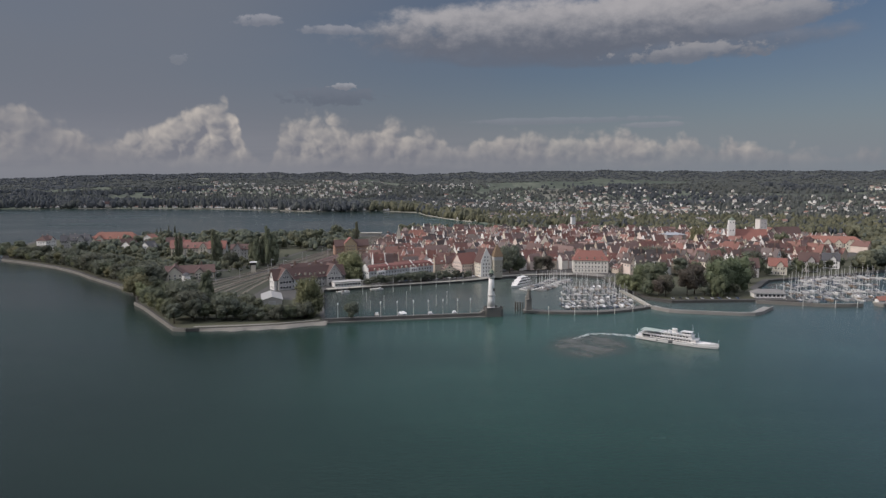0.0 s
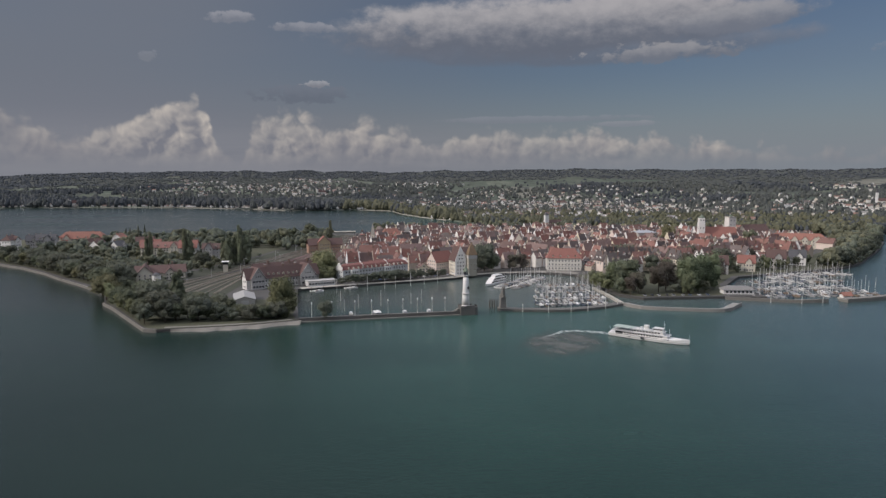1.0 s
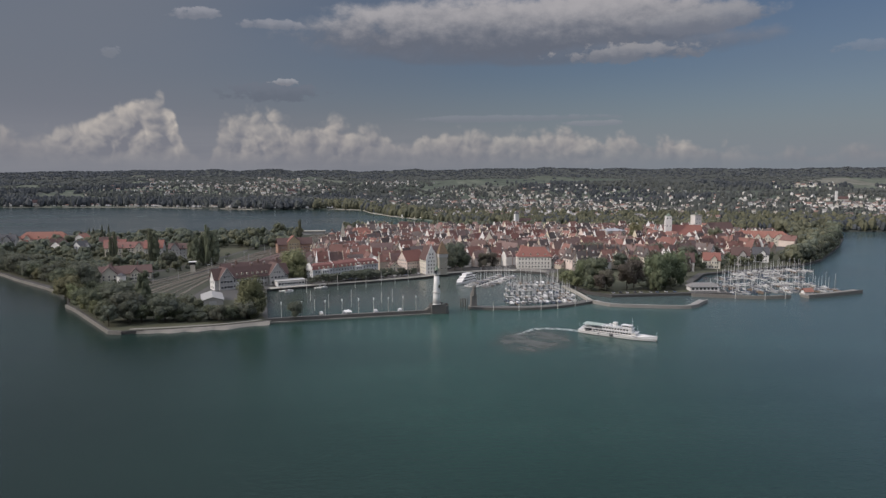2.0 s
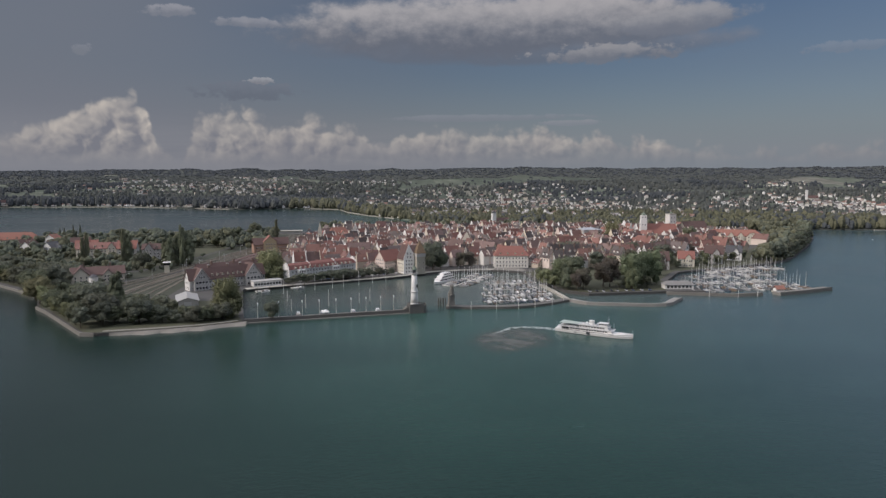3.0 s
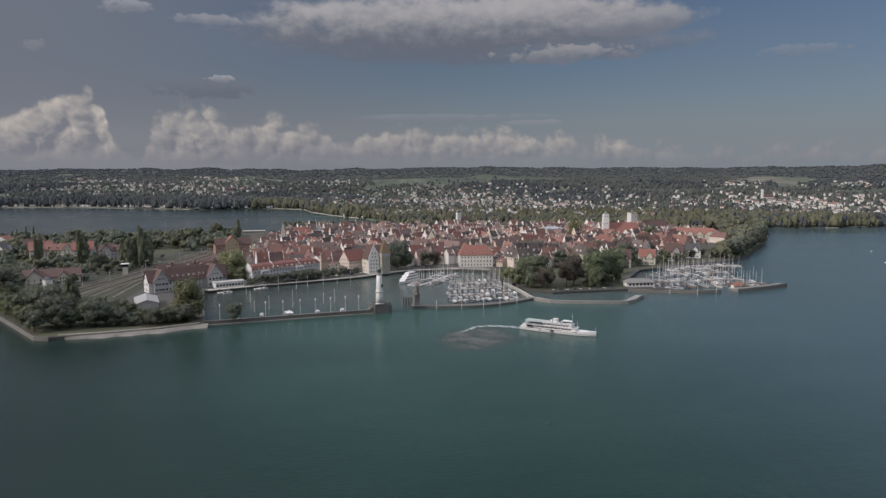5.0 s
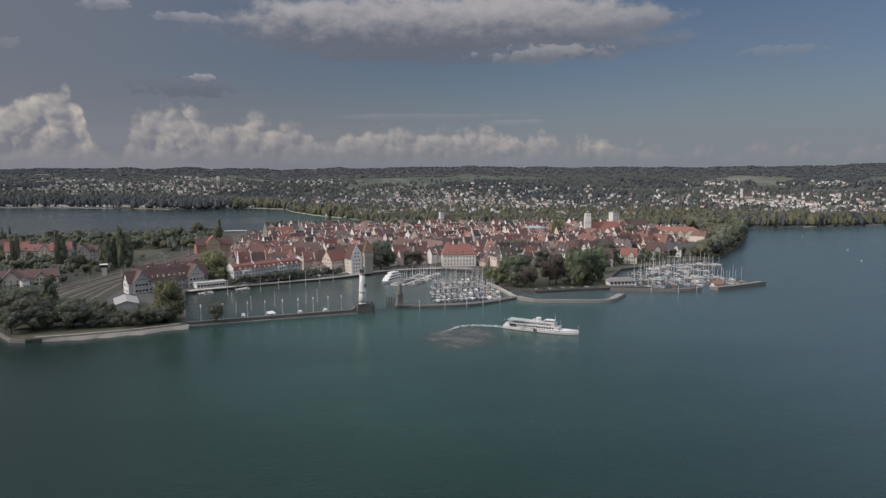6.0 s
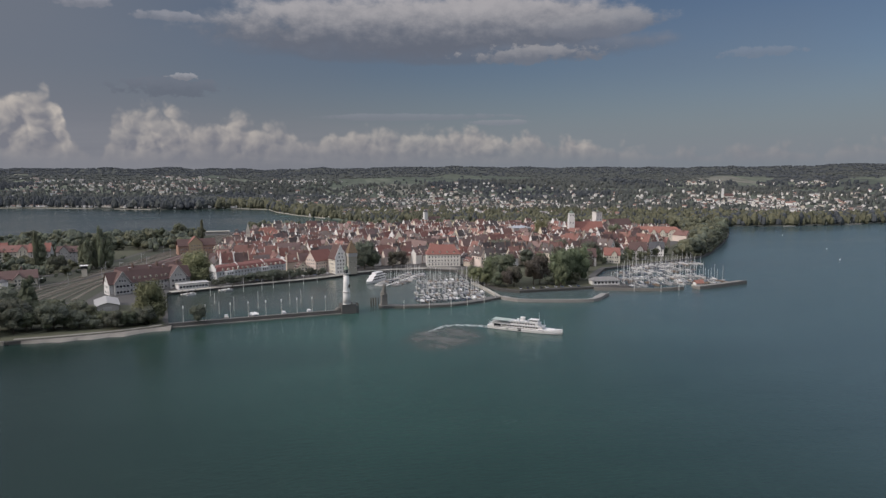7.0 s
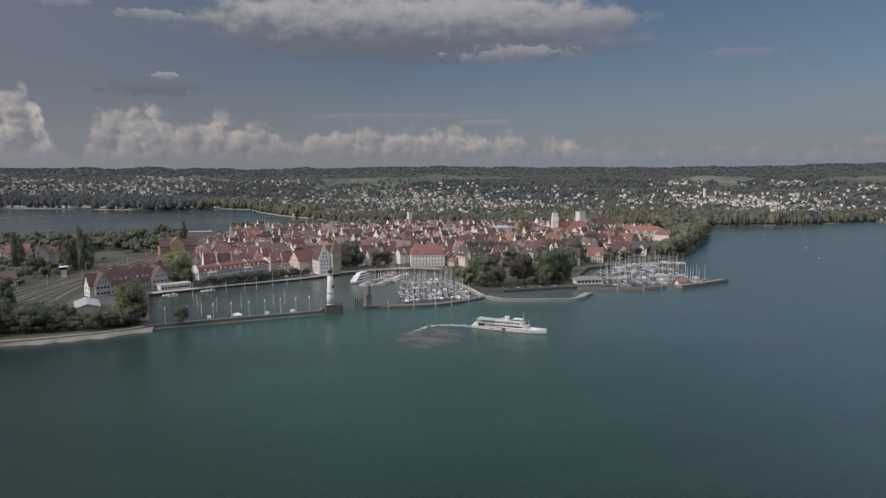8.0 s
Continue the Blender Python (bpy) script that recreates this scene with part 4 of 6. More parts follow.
for sy in (-1, 1):
    for x in [-7.6 + 1.8 * i for i in range(9)]:
        part("window", SHIP_WINDOW, None, d2, at=Matrix.Translation((x, sy * (3.33 - 0.66 * (x + 8.5) / 17.5), 6.8)) @ Matrix.Rotation(radians(0 if sy < 0 else 180), 4, "Z"))
part("boat_deck", cabin(Shape(), -9.5, 9.8, 7.6, 7.88, 0.22, 0.3), HULL, ship)
part("boat_deck_coating", cabin(Shape(), -9.3, 9.6, 7.2, 8.1, 0.04, 0.2), DECK_TOP, ship, "dull grey deck coating")
wh = part("wheelhouse", cabin(Shape(), 3.6, 8.4, 4.4, 8.1, 2.2, 0.5), HULL, ship)
part("wheelhouse_windows", cabin(Shape(), 3.5, 8.46, 4.5, 9.1, 0.75, 0.18), GLASS, wh, "dark window band")
part("wheelhouse_roof", cabin(Shape(), 3.0, 9.0, 5.0, 10.3, 0.16, 0.2), HULL, wh)
aw = part("awning", cabin(Shape(), -21.5, -9.6, 8.2, 8.0, 0.22, 0.1), CANVAS, ship, "grey-green canvas awning")
for x in (-21, -17, -13.5, -10):
    for sy in (-3.9, 3.9):
        part("stanchion", Shape().tube((x, sy, 5.4), (x, sy, 8.0), 0.07, 4), METAL, aw)
part("funnel", Shape().lathe([(1.35, 8.1), (1.3, 10.9), (1.45, 11.0), (1.45, 11.5), (1.2, 11.5)], 14, Matrix.Diagonal((1.25, 0.85, 1, 1)) @ Matrix.Translation((-1.2, 0, 0))), HULL, ship, smooth=False)
part("funnel_band", Shape().lathe([(1.36, 9.9), (1.36, 10.4)], 14, Matrix.Diagonal((1.25, 0.86, 1, 1)) @ Matrix.Translation((-1.2, 0, 0))), GREYWALL, ship, "grey band")
mast = part("mast", Shape().tube((9.6, 0, 8), (9.0, 0, 16.5), 0.16, 6, 0.08), METAL, ship)
part("yard", Shape().tube((9.2, -1.7, 13.6), (9.2, 1.7, 13.6), 0.07, 4), METAL, mast)
part("derrick", Shape().tube((12.6, 0, 5.4), (12.4, 0, 10.8), 0.16, 6, 0.1), METAL, ship)
part("flagstaff", Shape().tube((-24.2, 0, 2.9), (-25.0, 0, 7.2), 0.08, 4), METAL, ship)
part("jackstaff", Shape().tube((23.9, 0, 4.2), (24.1, 0, 7.4), 0.08, 4), METAL, ship)
part("foredeck", Shape().prism([(12, -3.6), (17, -2.9), (21, -1.7), (23.4, -0.4), (23.4, 0.4), (21, 1.7), (17, 2.9), (12, 3.6)], 3.0, 3.12), DECK, ship, "brown planked foredeck")
part("hatch", Shape().box(16.2, 0, 3.1, 2.6, 2.4, 0.9), HULL, ship)
part("windlass", Shape().box(20.4, 0, 3.1, 1.2, 1.6, 0.9), GREYWALL, ship)
# dark box on the hull side, drawn for the shade behind an open door
part("side_door", Shape().box(-2.4, -4.62, 0.9, 2.4, 0.1, 1.9), GLASS, ship, "dark panel standing in for the shade inside an open side door")
part("hull_port", Shape().box(-10.5, -4.6, 1.3, 1.3, 0.1, 0.9), GLASS, ship, "dark port in the hull side")
for x, sy in ((-5.8, -3.3), (-5.8, 3.3), (-3.9, -3.3), (-3.9, 3.3), (1.6, -3.2), (1.6, 3.2)):
    part("life_raft", Shape().lathe([(0.25, -0.7), (0.45, -0.5), (0.45, 0.5), (0.25, 0.7)], 8, Matrix.Translation((x, sy, 8.6)) @ Matrix.Rotation(radians(90), 4, "Y")), WHITE, ship)
for sy in (-1, 1):
    r_ = Shape()
    for x in [-22 + 1.5 * i for i in range(9)]:
        r_.tube((x, sy * 4.3, 5.45), (x, sy * 4.3, 6.5), 0.04, 4)
    r_.tube((-22, sy * 4.3, 6.5), (-10, sy * 4.3, 6.5), 0.05, 4).tube((-22, sy * 4.3, 6.0), (-10, sy * 4.3, 6.0), 0.04, 4)
    part("railing", r_, HULL, ship)


def foam_material():
    m_, k, b = material("wake_foam", 0.6, spec=0.3)
    pos = k.add("ShaderNodeTexCoord").outputs["Object"]
    f = k.noise(k.add("ShaderNodeVectorMath", {0: pos, 1: (0.5, 0.9, 1)}, operation="MULTIPLY").outputs[0], 0.9, 5.0, 0.7)
    k.tree.links.new(k.ramp(f, [(0.35, (0.20, 0.27, 0.26)), (0.6, (0.60, 0.62, 0.60))]), b.inputs["Base Color"])
    k.tree.links.new(k.ramp(f, [(0.34, 0.0), (0.60, 0.9)]), b.inputs["Alpha"])
    return m_


def slick_material():
    m_, k, b = material("churned_water", 0.30, spec=0.5)
    b.inputs["IOR"].default_value = 1.33
    pos = k.add("ShaderNodeTexCoord").outputs["Object"]
    f = k.noise(pos, 0.25, 4.0, 0.6)
    k.tree.links.new(k.ramp(f, [(0.3, (0.110, 0.125, 0.112)), (0.7, (0.160, 0.160, 0.142))]), b.inputs["Base Color"])
    body = k.ramp(k.noise(k.add("ShaderNodeVectorMath", {0: pos, 1: (0.05, 0.09, 1)}, operation="MULTIPLY").outputs[0], 1.0, 2.0, 0.45), [(0.25, 0.05), (0.62, 0.85)])
    whole = k.add("ShaderNodeTexCoord").outputs["Generated"]
    out_by = k.add("ShaderNodeVectorMath", {0: k.add("ShaderNodeVectorMath", {0: k.add("ShaderNodeVectorMath", {0: whole, 1: (1, 1, 0)}, operation="MULTIPLY").outputs[0], 1: (0.5, 0.5, 0.0)}, operation="SUBTRACT").outputs[0]}, operation="LENGTH").outputs["Value"]
    out_by = k.math("ADD", out_by, k.math("MULTIPLY", k.math("SUBTRACT", k.noise(pos, 0.09, 3.0, 0.55), 0.5), 0.30))
    k.tree.links.new(k.math("MULTIPLY", body, k.smooth(out_by, 0.44, 0.22)), b.inputs["Alpha"])
    k.tree.links.new(k.add("ShaderNodeBump", {"Height": k.noise(pos, 0.9, 4.0), "Strength": 0.25, "Distance": 0.3}).outputs[0], b.inputs["Normal"])
    return m_


FOAM, SLICK = foam_material(), slick_material()

# east park ground, signal box, platform roofs, masts of the overhead line
setting("east_lawn", Shape().prism([(152, 628), (156, 572), (162, 525), (176, 511), (207, 513), (242, 515), (252, 526), (262, 568), (296, 616), (368, 644), (436, 673), (476, 707), (583, 832), (661, 932), (728, 1040), (690, 1100), (600, 960), (540, 850), (430, 740), (300, 680), (200, 650)], 1.9, 2.08), GRASS, "lawns of the waterside park under tall trees", "lawn")
sb = thing("signal_box", at(-189, 664, 2, 15), "small pale signal box with a flat projecting roof", "signal box")
part("wall", Shape().box(0, 0, 0, 4.5, 5.5, 7.5), CREAM, sb)
part("cabin", Shape().box(0, 0, 7.5, 5.6, 6.6, 2.4), GLASS, sb, "glazed lookout")
part("roof", Shape().box(0, 0, 9.9, 7, 8, 0.4), WHITE, sb)
for dx in (0, 9):
    pc = thing("platform_canopy", Matrix.Identity(4), "long dark platform roof on slim posts", "platform canopy", "platform canopies")
    line = curve([(-149 + dx, 652), (-136 + dx, 720), (-121 + dx, 790)], 12)
    part("roof", ribbon(line, 6.0, 5.6, 6.0), DARK_ROOF, pc)
    part("platform", ribbon(line, 4.6, 2.0, 2.8), PALE_STONE, pc)
    for p in line[::2]:
        part("post", Shape().tube((p[0], p[1], 2.7), (p[0], p[1], 5.6), 0.18, 5), METAL, pc)
for x, y in ((-205, 600), (-190, 622), (-172, 655), (-165, 690), (-180, 700), (-150, 735), (-160, 760), (-138, 800), (-150, 830), (-128, 870), (-118, 930), (-140, 900)):
    cm = thing("line_mast", at(x, y, 2), "thin grey mast of the railway's overhead line", "mast", "overhead line masts")
    part("pole", Shape().lathe([(0.2, 0), (0.13, 9.5)], 6), METAL, cm)
    part("arm", Shape().tube((0, 0, 8.2), (3.4, 0, 8.5), 0.08, 4), METAL, cm)
for x, y in ((74, 463.5), (92, 462), (108, 462), (121, 466), (136, 474), (147, 482), (268, 493), (288, 486), (306, 489)):
    d = thing("mooring_pole", at(x, y, -2.5), "thin pale timber mooring pole before the breakwater", "mooring pole", "mooring poles in the harbour")
    part("shaft", Shape().lathe([(0.3, 0), (0.24, 8.5), (0.06, 8.9)], 7), POLE, d)
setting("harbour_square", Shape().prism([(98, 650), (124, 651), (152, 634), (158, 642), (150, 656), (110, 662)], 1.9, 2.16), GRAVEL, "pale open square behind the boat harbour", "square")


def patch_shape(line, widths, z, seed, step=2.0):
    """A thin sheet on the water with a ragged edge along a line."""
    q, s = curve(line, step), Shape()
    n = len(q)
    for i, p in enumerate(q):
        d = (q[min(i + 1, n - 1)] - q[max(i - 1, 0)]).normalized()
        side = Vector((-d[1], d[0]))
        w = float(np.interp(i / (n - 1), np.linspace(0, 1, len(widths)), widths))
        for k in range(5):
            e = (k / 4 - 0.5) * w * (1 + 0.5 * noise.noise((i * 0.35, k * 0.7, seed)))
            s.v.append((p[0] + side[0] * e, p[1] + side[1] * e, z + 0.02 * math.sin(i * 1.3 + k)))
    for i in range(n - 1):
        for k in range(4):
            s.f.append((5 * i + k, 5 * i + 5 + k, 5 * i + 6 + k, 5 * i + 1 + k))
    return s


churn = Shape().add([(30 * math.cos(i * math.pi / 16), 42 * math.sin(i * math.pi / 16), 0) for i in range(32)], [tuple(range(32))])
tagged(part("churned_water", churn, SLICK, None, at=at(84, 376, 0.05, -32)), "dull churned water in the ship's curving track", "wake", "", "structure")
tagged(part("wake_foam", patch_shape([(117, 397), (108, 402), (99, 405), (90, 404), (86, 400)], [5.0, 5.0, 4.5, 4.0, 2.5], 0.1, 9.0, 1.2), FOAM, None), "white foam streak behind the passenger ship", "wake", "", "structure")
tagged(part("wake_foam", patch_shape([(87, 401), (81, 395), (75, 389)], [2.6, 1.7, 0.6], 0.1, 5.0, 1.2), FOAM, None), "thin broken foam line on churned water", "wake", "", "structure")

# white excursion ship moored by the promenade
mx = thing("excursion_ship", at(68, 588, 0, 232, 0.78), "white three-decked excursion ship moored in the harbour", "ship")
part("hull", hull_shape(36, 10, 2.3, 0.8, 0.9)[0], HULL, mx)
for i, (a, b, w, z) in enumerate(((-16.5, 10, 9.2, 2.3), (-15.5, 6, 8.6, 5.2), (-11, 1, 7.2, 8.0))):
    k = part("deckhouse", cabin(Shape(), a, b, w, z, 2.5, 2.2), HULL, mx)
    part("window_band", cabin(Shape(), a - 0.03, b + 0.35, w + 0.06, z + 0.95, 1.0, 0.9), GLASS, k, "dark window band")
    part("deck_edge", cabin(Shape(), a - 1.4, b + 0.6, w + 0.8, z + 2.5, 0.3, 0.4), HULL, mx)
part("mast", Shape().tube((-3, 0, 10.5), (-3.4, 0, 15), 0.14, 5, 0.07), METAL, mx)
part("waterline", hull_shape(36.03, 10, 0, 0, 0.9, z0=-0.9, z1=0.22, grow=0.03)[0], BOOT, mx, "dark boot-topping")


# ---------- sailing boats and motor boats ----------
COVER = choice("boat_covers", [(0.13, 0.15, 0.20), (0.62, 0.60, 0.55), (0.70, 0.69, 0.66), (0.08, 0.11, 0.18), (0.55, 0.54, 0.51), (0.30, 0.31, 0.33), (0.22, 0.19, 0.17)], 0.8, 0.1)


MAST = plain("mast_alloy", (0.58, 0.58, 0.56), 0.5, 0.0, amount=0.08)
BOAT_HULLS = choice("boat_hulls", [(0.62, 0.61, 0.59), (0.30, 0.30, 0.30), (0.08, 0.10, 0.13), (0.56, 0.55, 0.53), (0.20, 0.15, 0.11), (0.36, 0.37, 0.38), (0.11, 0.12, 0.13), (0.24, 0.24, 0.24)], 0.4, 0.1)


def sail_boat(length, mast):
    b = thing("sailing_boat", at(0, 0, -40), "white sailing boat with bare mast and covered boom at its berth", "sailing boat", "moored sailing boats")
    part("hull", hull_shape(length, length * 0.27, 1.0, 0.3, 0.7, 0.4, 8)[0], BOAT_HULLS, b)
    part("cabin", cabin(Shape(), -length * .12, length * .22, length * .19, 1.05, 0.75, 0.7), BOAT_HULLS, b)
    part("mast", Shape().tube((length * .08, 0, 1.0), (length * .08, 0, mast), 0.17, 5, 0.13).tube((length * .08, -0.8, mast * .6), (length * .08, 0.8, mast * .6), 0.06, 4), MAST, b)
    part("boom", Shape().tube((length * .07, 0, 2.3), (-length * .34, 0, 2.2), 0.22, 6), COVER, b)
    return b


def motor_boat(length):
    b = thing("motor_boat", at(0, 0, -40), "small white motor boat with a dark windscreen at its berth", "motor boat", "moored motor boats")
    part("hull", hull_shape(length, length * 0.32, 1.1, 0.4, 0.95, 0.4, 8)[0], BOAT_HULLS, b)
    k = part("cabin", cabin(Shape(), -length * .18, length * .14, length * .24, 1.2, 1.1, 1.1), HULL, b)
    part("windscreen", cabin(Shape(), length * .0, length * .14 + 0.05, length * .245, 1.6, 0.55, 0.55), GLASS, k)
    part("cover", cabin(Shape(), -length * .47, -length * .18, length * .26, 1.2, 0.6, 0.0), COVER, b)
    return b


BOATS = [sail_boat(8.5, 12.0), sail_boat(10.5, 14.5), sail_boat(7.2, 10.0), sail_boat(9.5, 13.2), motor_boat(7.5), motor_boat(9.5)]
used = set()
brnd = random.Random(11)


def berth(x, y, turn, motor=0.2):
    k = brnd.choice((4, 5)) if brnd.random() < motor else brnd.choice((0, 1, 2, 3))
    m_ = at(x, y, 0.0, turn + brnd.uniform(-4, 4))
    if k in used:
        copy_thing(BOATS[k], m_)
    else:
        used.add(k)
        BOATS[k].matrix_basis = m_


def dock(p, q, step=3.7, both=True, motor=0.2, skip=0.06):
    """A floating jetty with boats lying on one or both of its sides."""
    p, q = Vector(p), Vector(q)
    d = (q - p).normalized()
    side = Vector((-d[1], d[0]))
    turn = math.degrees(math.atan2(side[1], side[0]))
    j = thing("floating_jetty", Matrix.Identity(4), "narrow pale floating jetty between the boats", "jetty", "floating jetties")
    part("deck", ribbon([p, q], 1.8, 0.25, 0.6), POLE, j)
    n = int((q - p).length / 14)
    for i in range(n + 1):
        c = p + d * (q - p).length * i / max(1, n)
        part("pile", Shape().tube((c[0], c[1], -2), (c[0], c[1], 2.6), 0.18, 6), BARK, j)
    t = 2.0
    while t < (q - p).length - 1:
        for sg in ((1, -1) if both else (1,)):
            if brnd.random() > skip:
                c = p + d * (t + brnd.uniform(-.3, .3)) + side * sg * 6.2
                berth(c[0], c[1], turn + (180 if brnd.random() < .8 else 0) if sg > 0 else turn + (0 if brnd.random() < .8 else 180), motor)
        t += step


# boat harbour behind the curved breakwater
dock((88, 491), (144, 497), 4.6, True, 0.3)
dock((92, 515), (147, 519), 4.6, True, 0.2)
dock((98, 542), (147, 545), 4.8, True, 0.15)
dock((104, 570), (148, 572), 5.0, True, 0.1)
dock((74, 562), (112, 622), 4.2, True, 0.1)
# sailing marina behind the outer breakwaters
dock((262, 520), (372, 528), 6.2, True, 0.1)
dock((282, 548), (372, 556), 6.4, True, 0.05)
dock((300, 582), (388, 596), 5.8, True, 0.05)
dock((330, 618), (424, 640), 6.8, True, 0.05)
for x, y in ((-30, 462), (-9, 463), (8, 466), (-46, 459)):
    berth(x, y, 100, 1.0)
for x, y in ((-84, 557), (-57, 571)):
    ls = thing("landing_stage", at(x, y, 0, 27), "low grey landing stage with a small roof at the promenade", "landing stage", "landing stages")
    part("deck", Shape().box(0, 0, 0.1, 11, 4.2, 0.8), POLE, ls)
    part("roof", Shape().box(1.5, 0.4, 3.3, 5.0, 2.8, 0.25), GREYWALL, ls)
    for px, py in ((-0.7, -0.8), (3.7, -0.8), (-0.7, 1.6), (3.7, 1.6)):
        part("post", Shape().tube((px, py, 0.9), (px, py, 3.3), 0.09, 5), METAL, ls)
    for px in (-5.2, 5.2):
        part("pile", Shape().tube((px, -1.9, -2), (px, -1.9, 4.2), 0.25, 6), BARK, ls)
    berth(x + 3.2, y - 4.2, 28, 1.0)

# cars parked under the trees behind the basin
CAR_PAINT = choice("car_paint", [(0.62, 0.63, 0.64), (0.10, 0.14, 0.22), (0.45, 0.46, 0.47), (0.05, 0.05, 0.055), (0.70, 0.69, 0.66)], 0.3, 0.05)
first_car = None
for i, x in enumerate((178, 184, 189.5, 196, 201, 209, 214.5, 222, 229)):
    m_ = at(x, 513.5 + 0.04 * (x - 178), 2.08, 84 + 5 * math.sin(i * 2.1))
    if first_car is None:
        first_car = thing("car", m_, "small car parked under the park trees", "car", "cars in the park")
        part("body", Shape().box(0, 0, 0.35, 4.2, 1.75, 0.55, taper=0.97), CAR_PAINT, first_car)
        part("cabin", Shape().box(-0.2, 0, 0.9, 2.4, 1.6, 0.55, taper=0.78), GLASS, first_car)
        for wx in (-1.3, 1.3):
            for wy in (-0.8, 0.8):
                part("wheel", Shape().tube((wx, wy - 0.1, 0.33), (wx, wy + 0.1, 0.33), 0.33, 10), BARK, first_car)
    else:
        copy_thing(first_car, m_)


# ---------- buildings ----------
def station():
    """Long building with two cross gables; its front runs along +x, facing -y."""
    b = thing("station_building", at(-116.6, 575, 2, 33), "long pale station building with dark red roofs and two cross gables", "station building")
    # front and gables painted grey for their shade, the sunlit end wall white
    part("wall", Shape().box(0, 0, 0, 64, 11, 9.6), GREYWALL, b)
    part("end_wall", Shape().house_wall(11, 64.3, 9.6, 7.5, Matrix.Rotation(radians(90), 4, "Z")), WHITE, b)
    part("roof", Shape().gable(11, 64, 9.7, 7.7, 0.9, 0.4, Matrix.Rotation(radians(90), 4, "Z")), DARK_ROOF, b)
    for x, w, h in ((-23, 11.5, 8.2), (21, 13.5, 8.8)):
        g = part("cross_gable", Shape().house_wall(w, 14, 9.8, h), GREYWALL, b, at=Matrix.Translation((x, -1.0, 0)))
        part("gable_roof", Shape().gable(w, 14, 9.9, h + 0.1, 0.8, 0.4), DARK_ROOF, g)
        windows(g, WIDE_WINDOW, spread(4, w - 1.4), (2.2, 6.6), 7.0)
        windows(g, WINDOW, spread(3, w * .5), (10.8,), 7.0)
        windows(g, SMALL_WINDOW, (0,), (14.2,), 7.0)
        for sx in (-1, 1):
            part("bargeboard", Shape().tube((sx * (w / 2 + 0.7), -7.85, 8.9), (0, -7.85, 9.8 + h), 0.24, 4), GREYWALL, g)
    windows(b, WINDOW, [-15.5 + 2.7 * i for i in range(11)], (2.2, 6.4), 5.5)
    windows(b, WINDOW, (28.9, 31), (2.2, 6.4), 5.5)
    windows(b, WINDOW, spread(3, 9), (2.2, 6.4, 10.6), 32.15, -90)
    for x in (-13, -8.6, -4.2, 0.2, 4.6, 9, 12.6):
        dormer(b, x, -3.7, 10.9)
    part("string_course", Shape().box(0, -5.6, 4.35, 64.2, 0.25, 0.4), WHITE, b)
    for x in (-14, 2, 13):
        c = part("chimney", Shape().box(x, 0.8, 14.8, 1.6, 1.3, 4.4), CHIMNEY, b)
        part("chimney_cap", Shape().box(x, 0.8, 19.2, 2.0, 1.7, 0.35), GREYWALL, c)
    return b


station()
hall = thing("station_hall", at(-121, 612, 2, 33), "long dark red roofed rear wing of the station", "station building")
part("wall", Shape().box(0, 0, 0, 58, 15, 9), OCHRE, hall)
part("roof", Shape().gable(15, 58, 9, 7.5, 0.8, 0.4, Matrix.Rotation(radians(90), 4, "Z")), DARK_ROOF, hall)
for x in (-16, 4, 22):
    part("chimney", Shape().box(x, -1, 13.5, 1.5, 1.3, 5), CHIMNEY, hall)
ann = thing("quay_restaurant", at(-84, 578, 2, 26), "low white flat-roofed restaurant with glazed front on the quay", "restaurant")
part("wall", Shape().box(0, 0, 0, 24, 9, 4.2), WHITE, ann)
part("roof", Shape().box(0, 0, 4.2, 25.5, 10.5, 0.5), GREYWALL, ann)
windows(ann, WIDE_WINDOW, spread(9, 23), (2.0,), 4.5)

shed = thing("boat_shed", at(-130, 503, 2, 16, 0.85), "low shed with a broad pale grey sheet roof", "shed")
part("wall", Shape().house_wall(17, 34, 4.6, 2.6), GREYWALL, shed)
part("roof", Shape().gable(17, 34, 4.7, 2.7, 0.8, 0.25), plain("sheet_roof", (0.36, 0.355, 0.34), 0.55, amount=0.12), shed)
part("door", Shape().box(0, -17.06, 0, 6, 0.15, 3.6), METAL, shed)


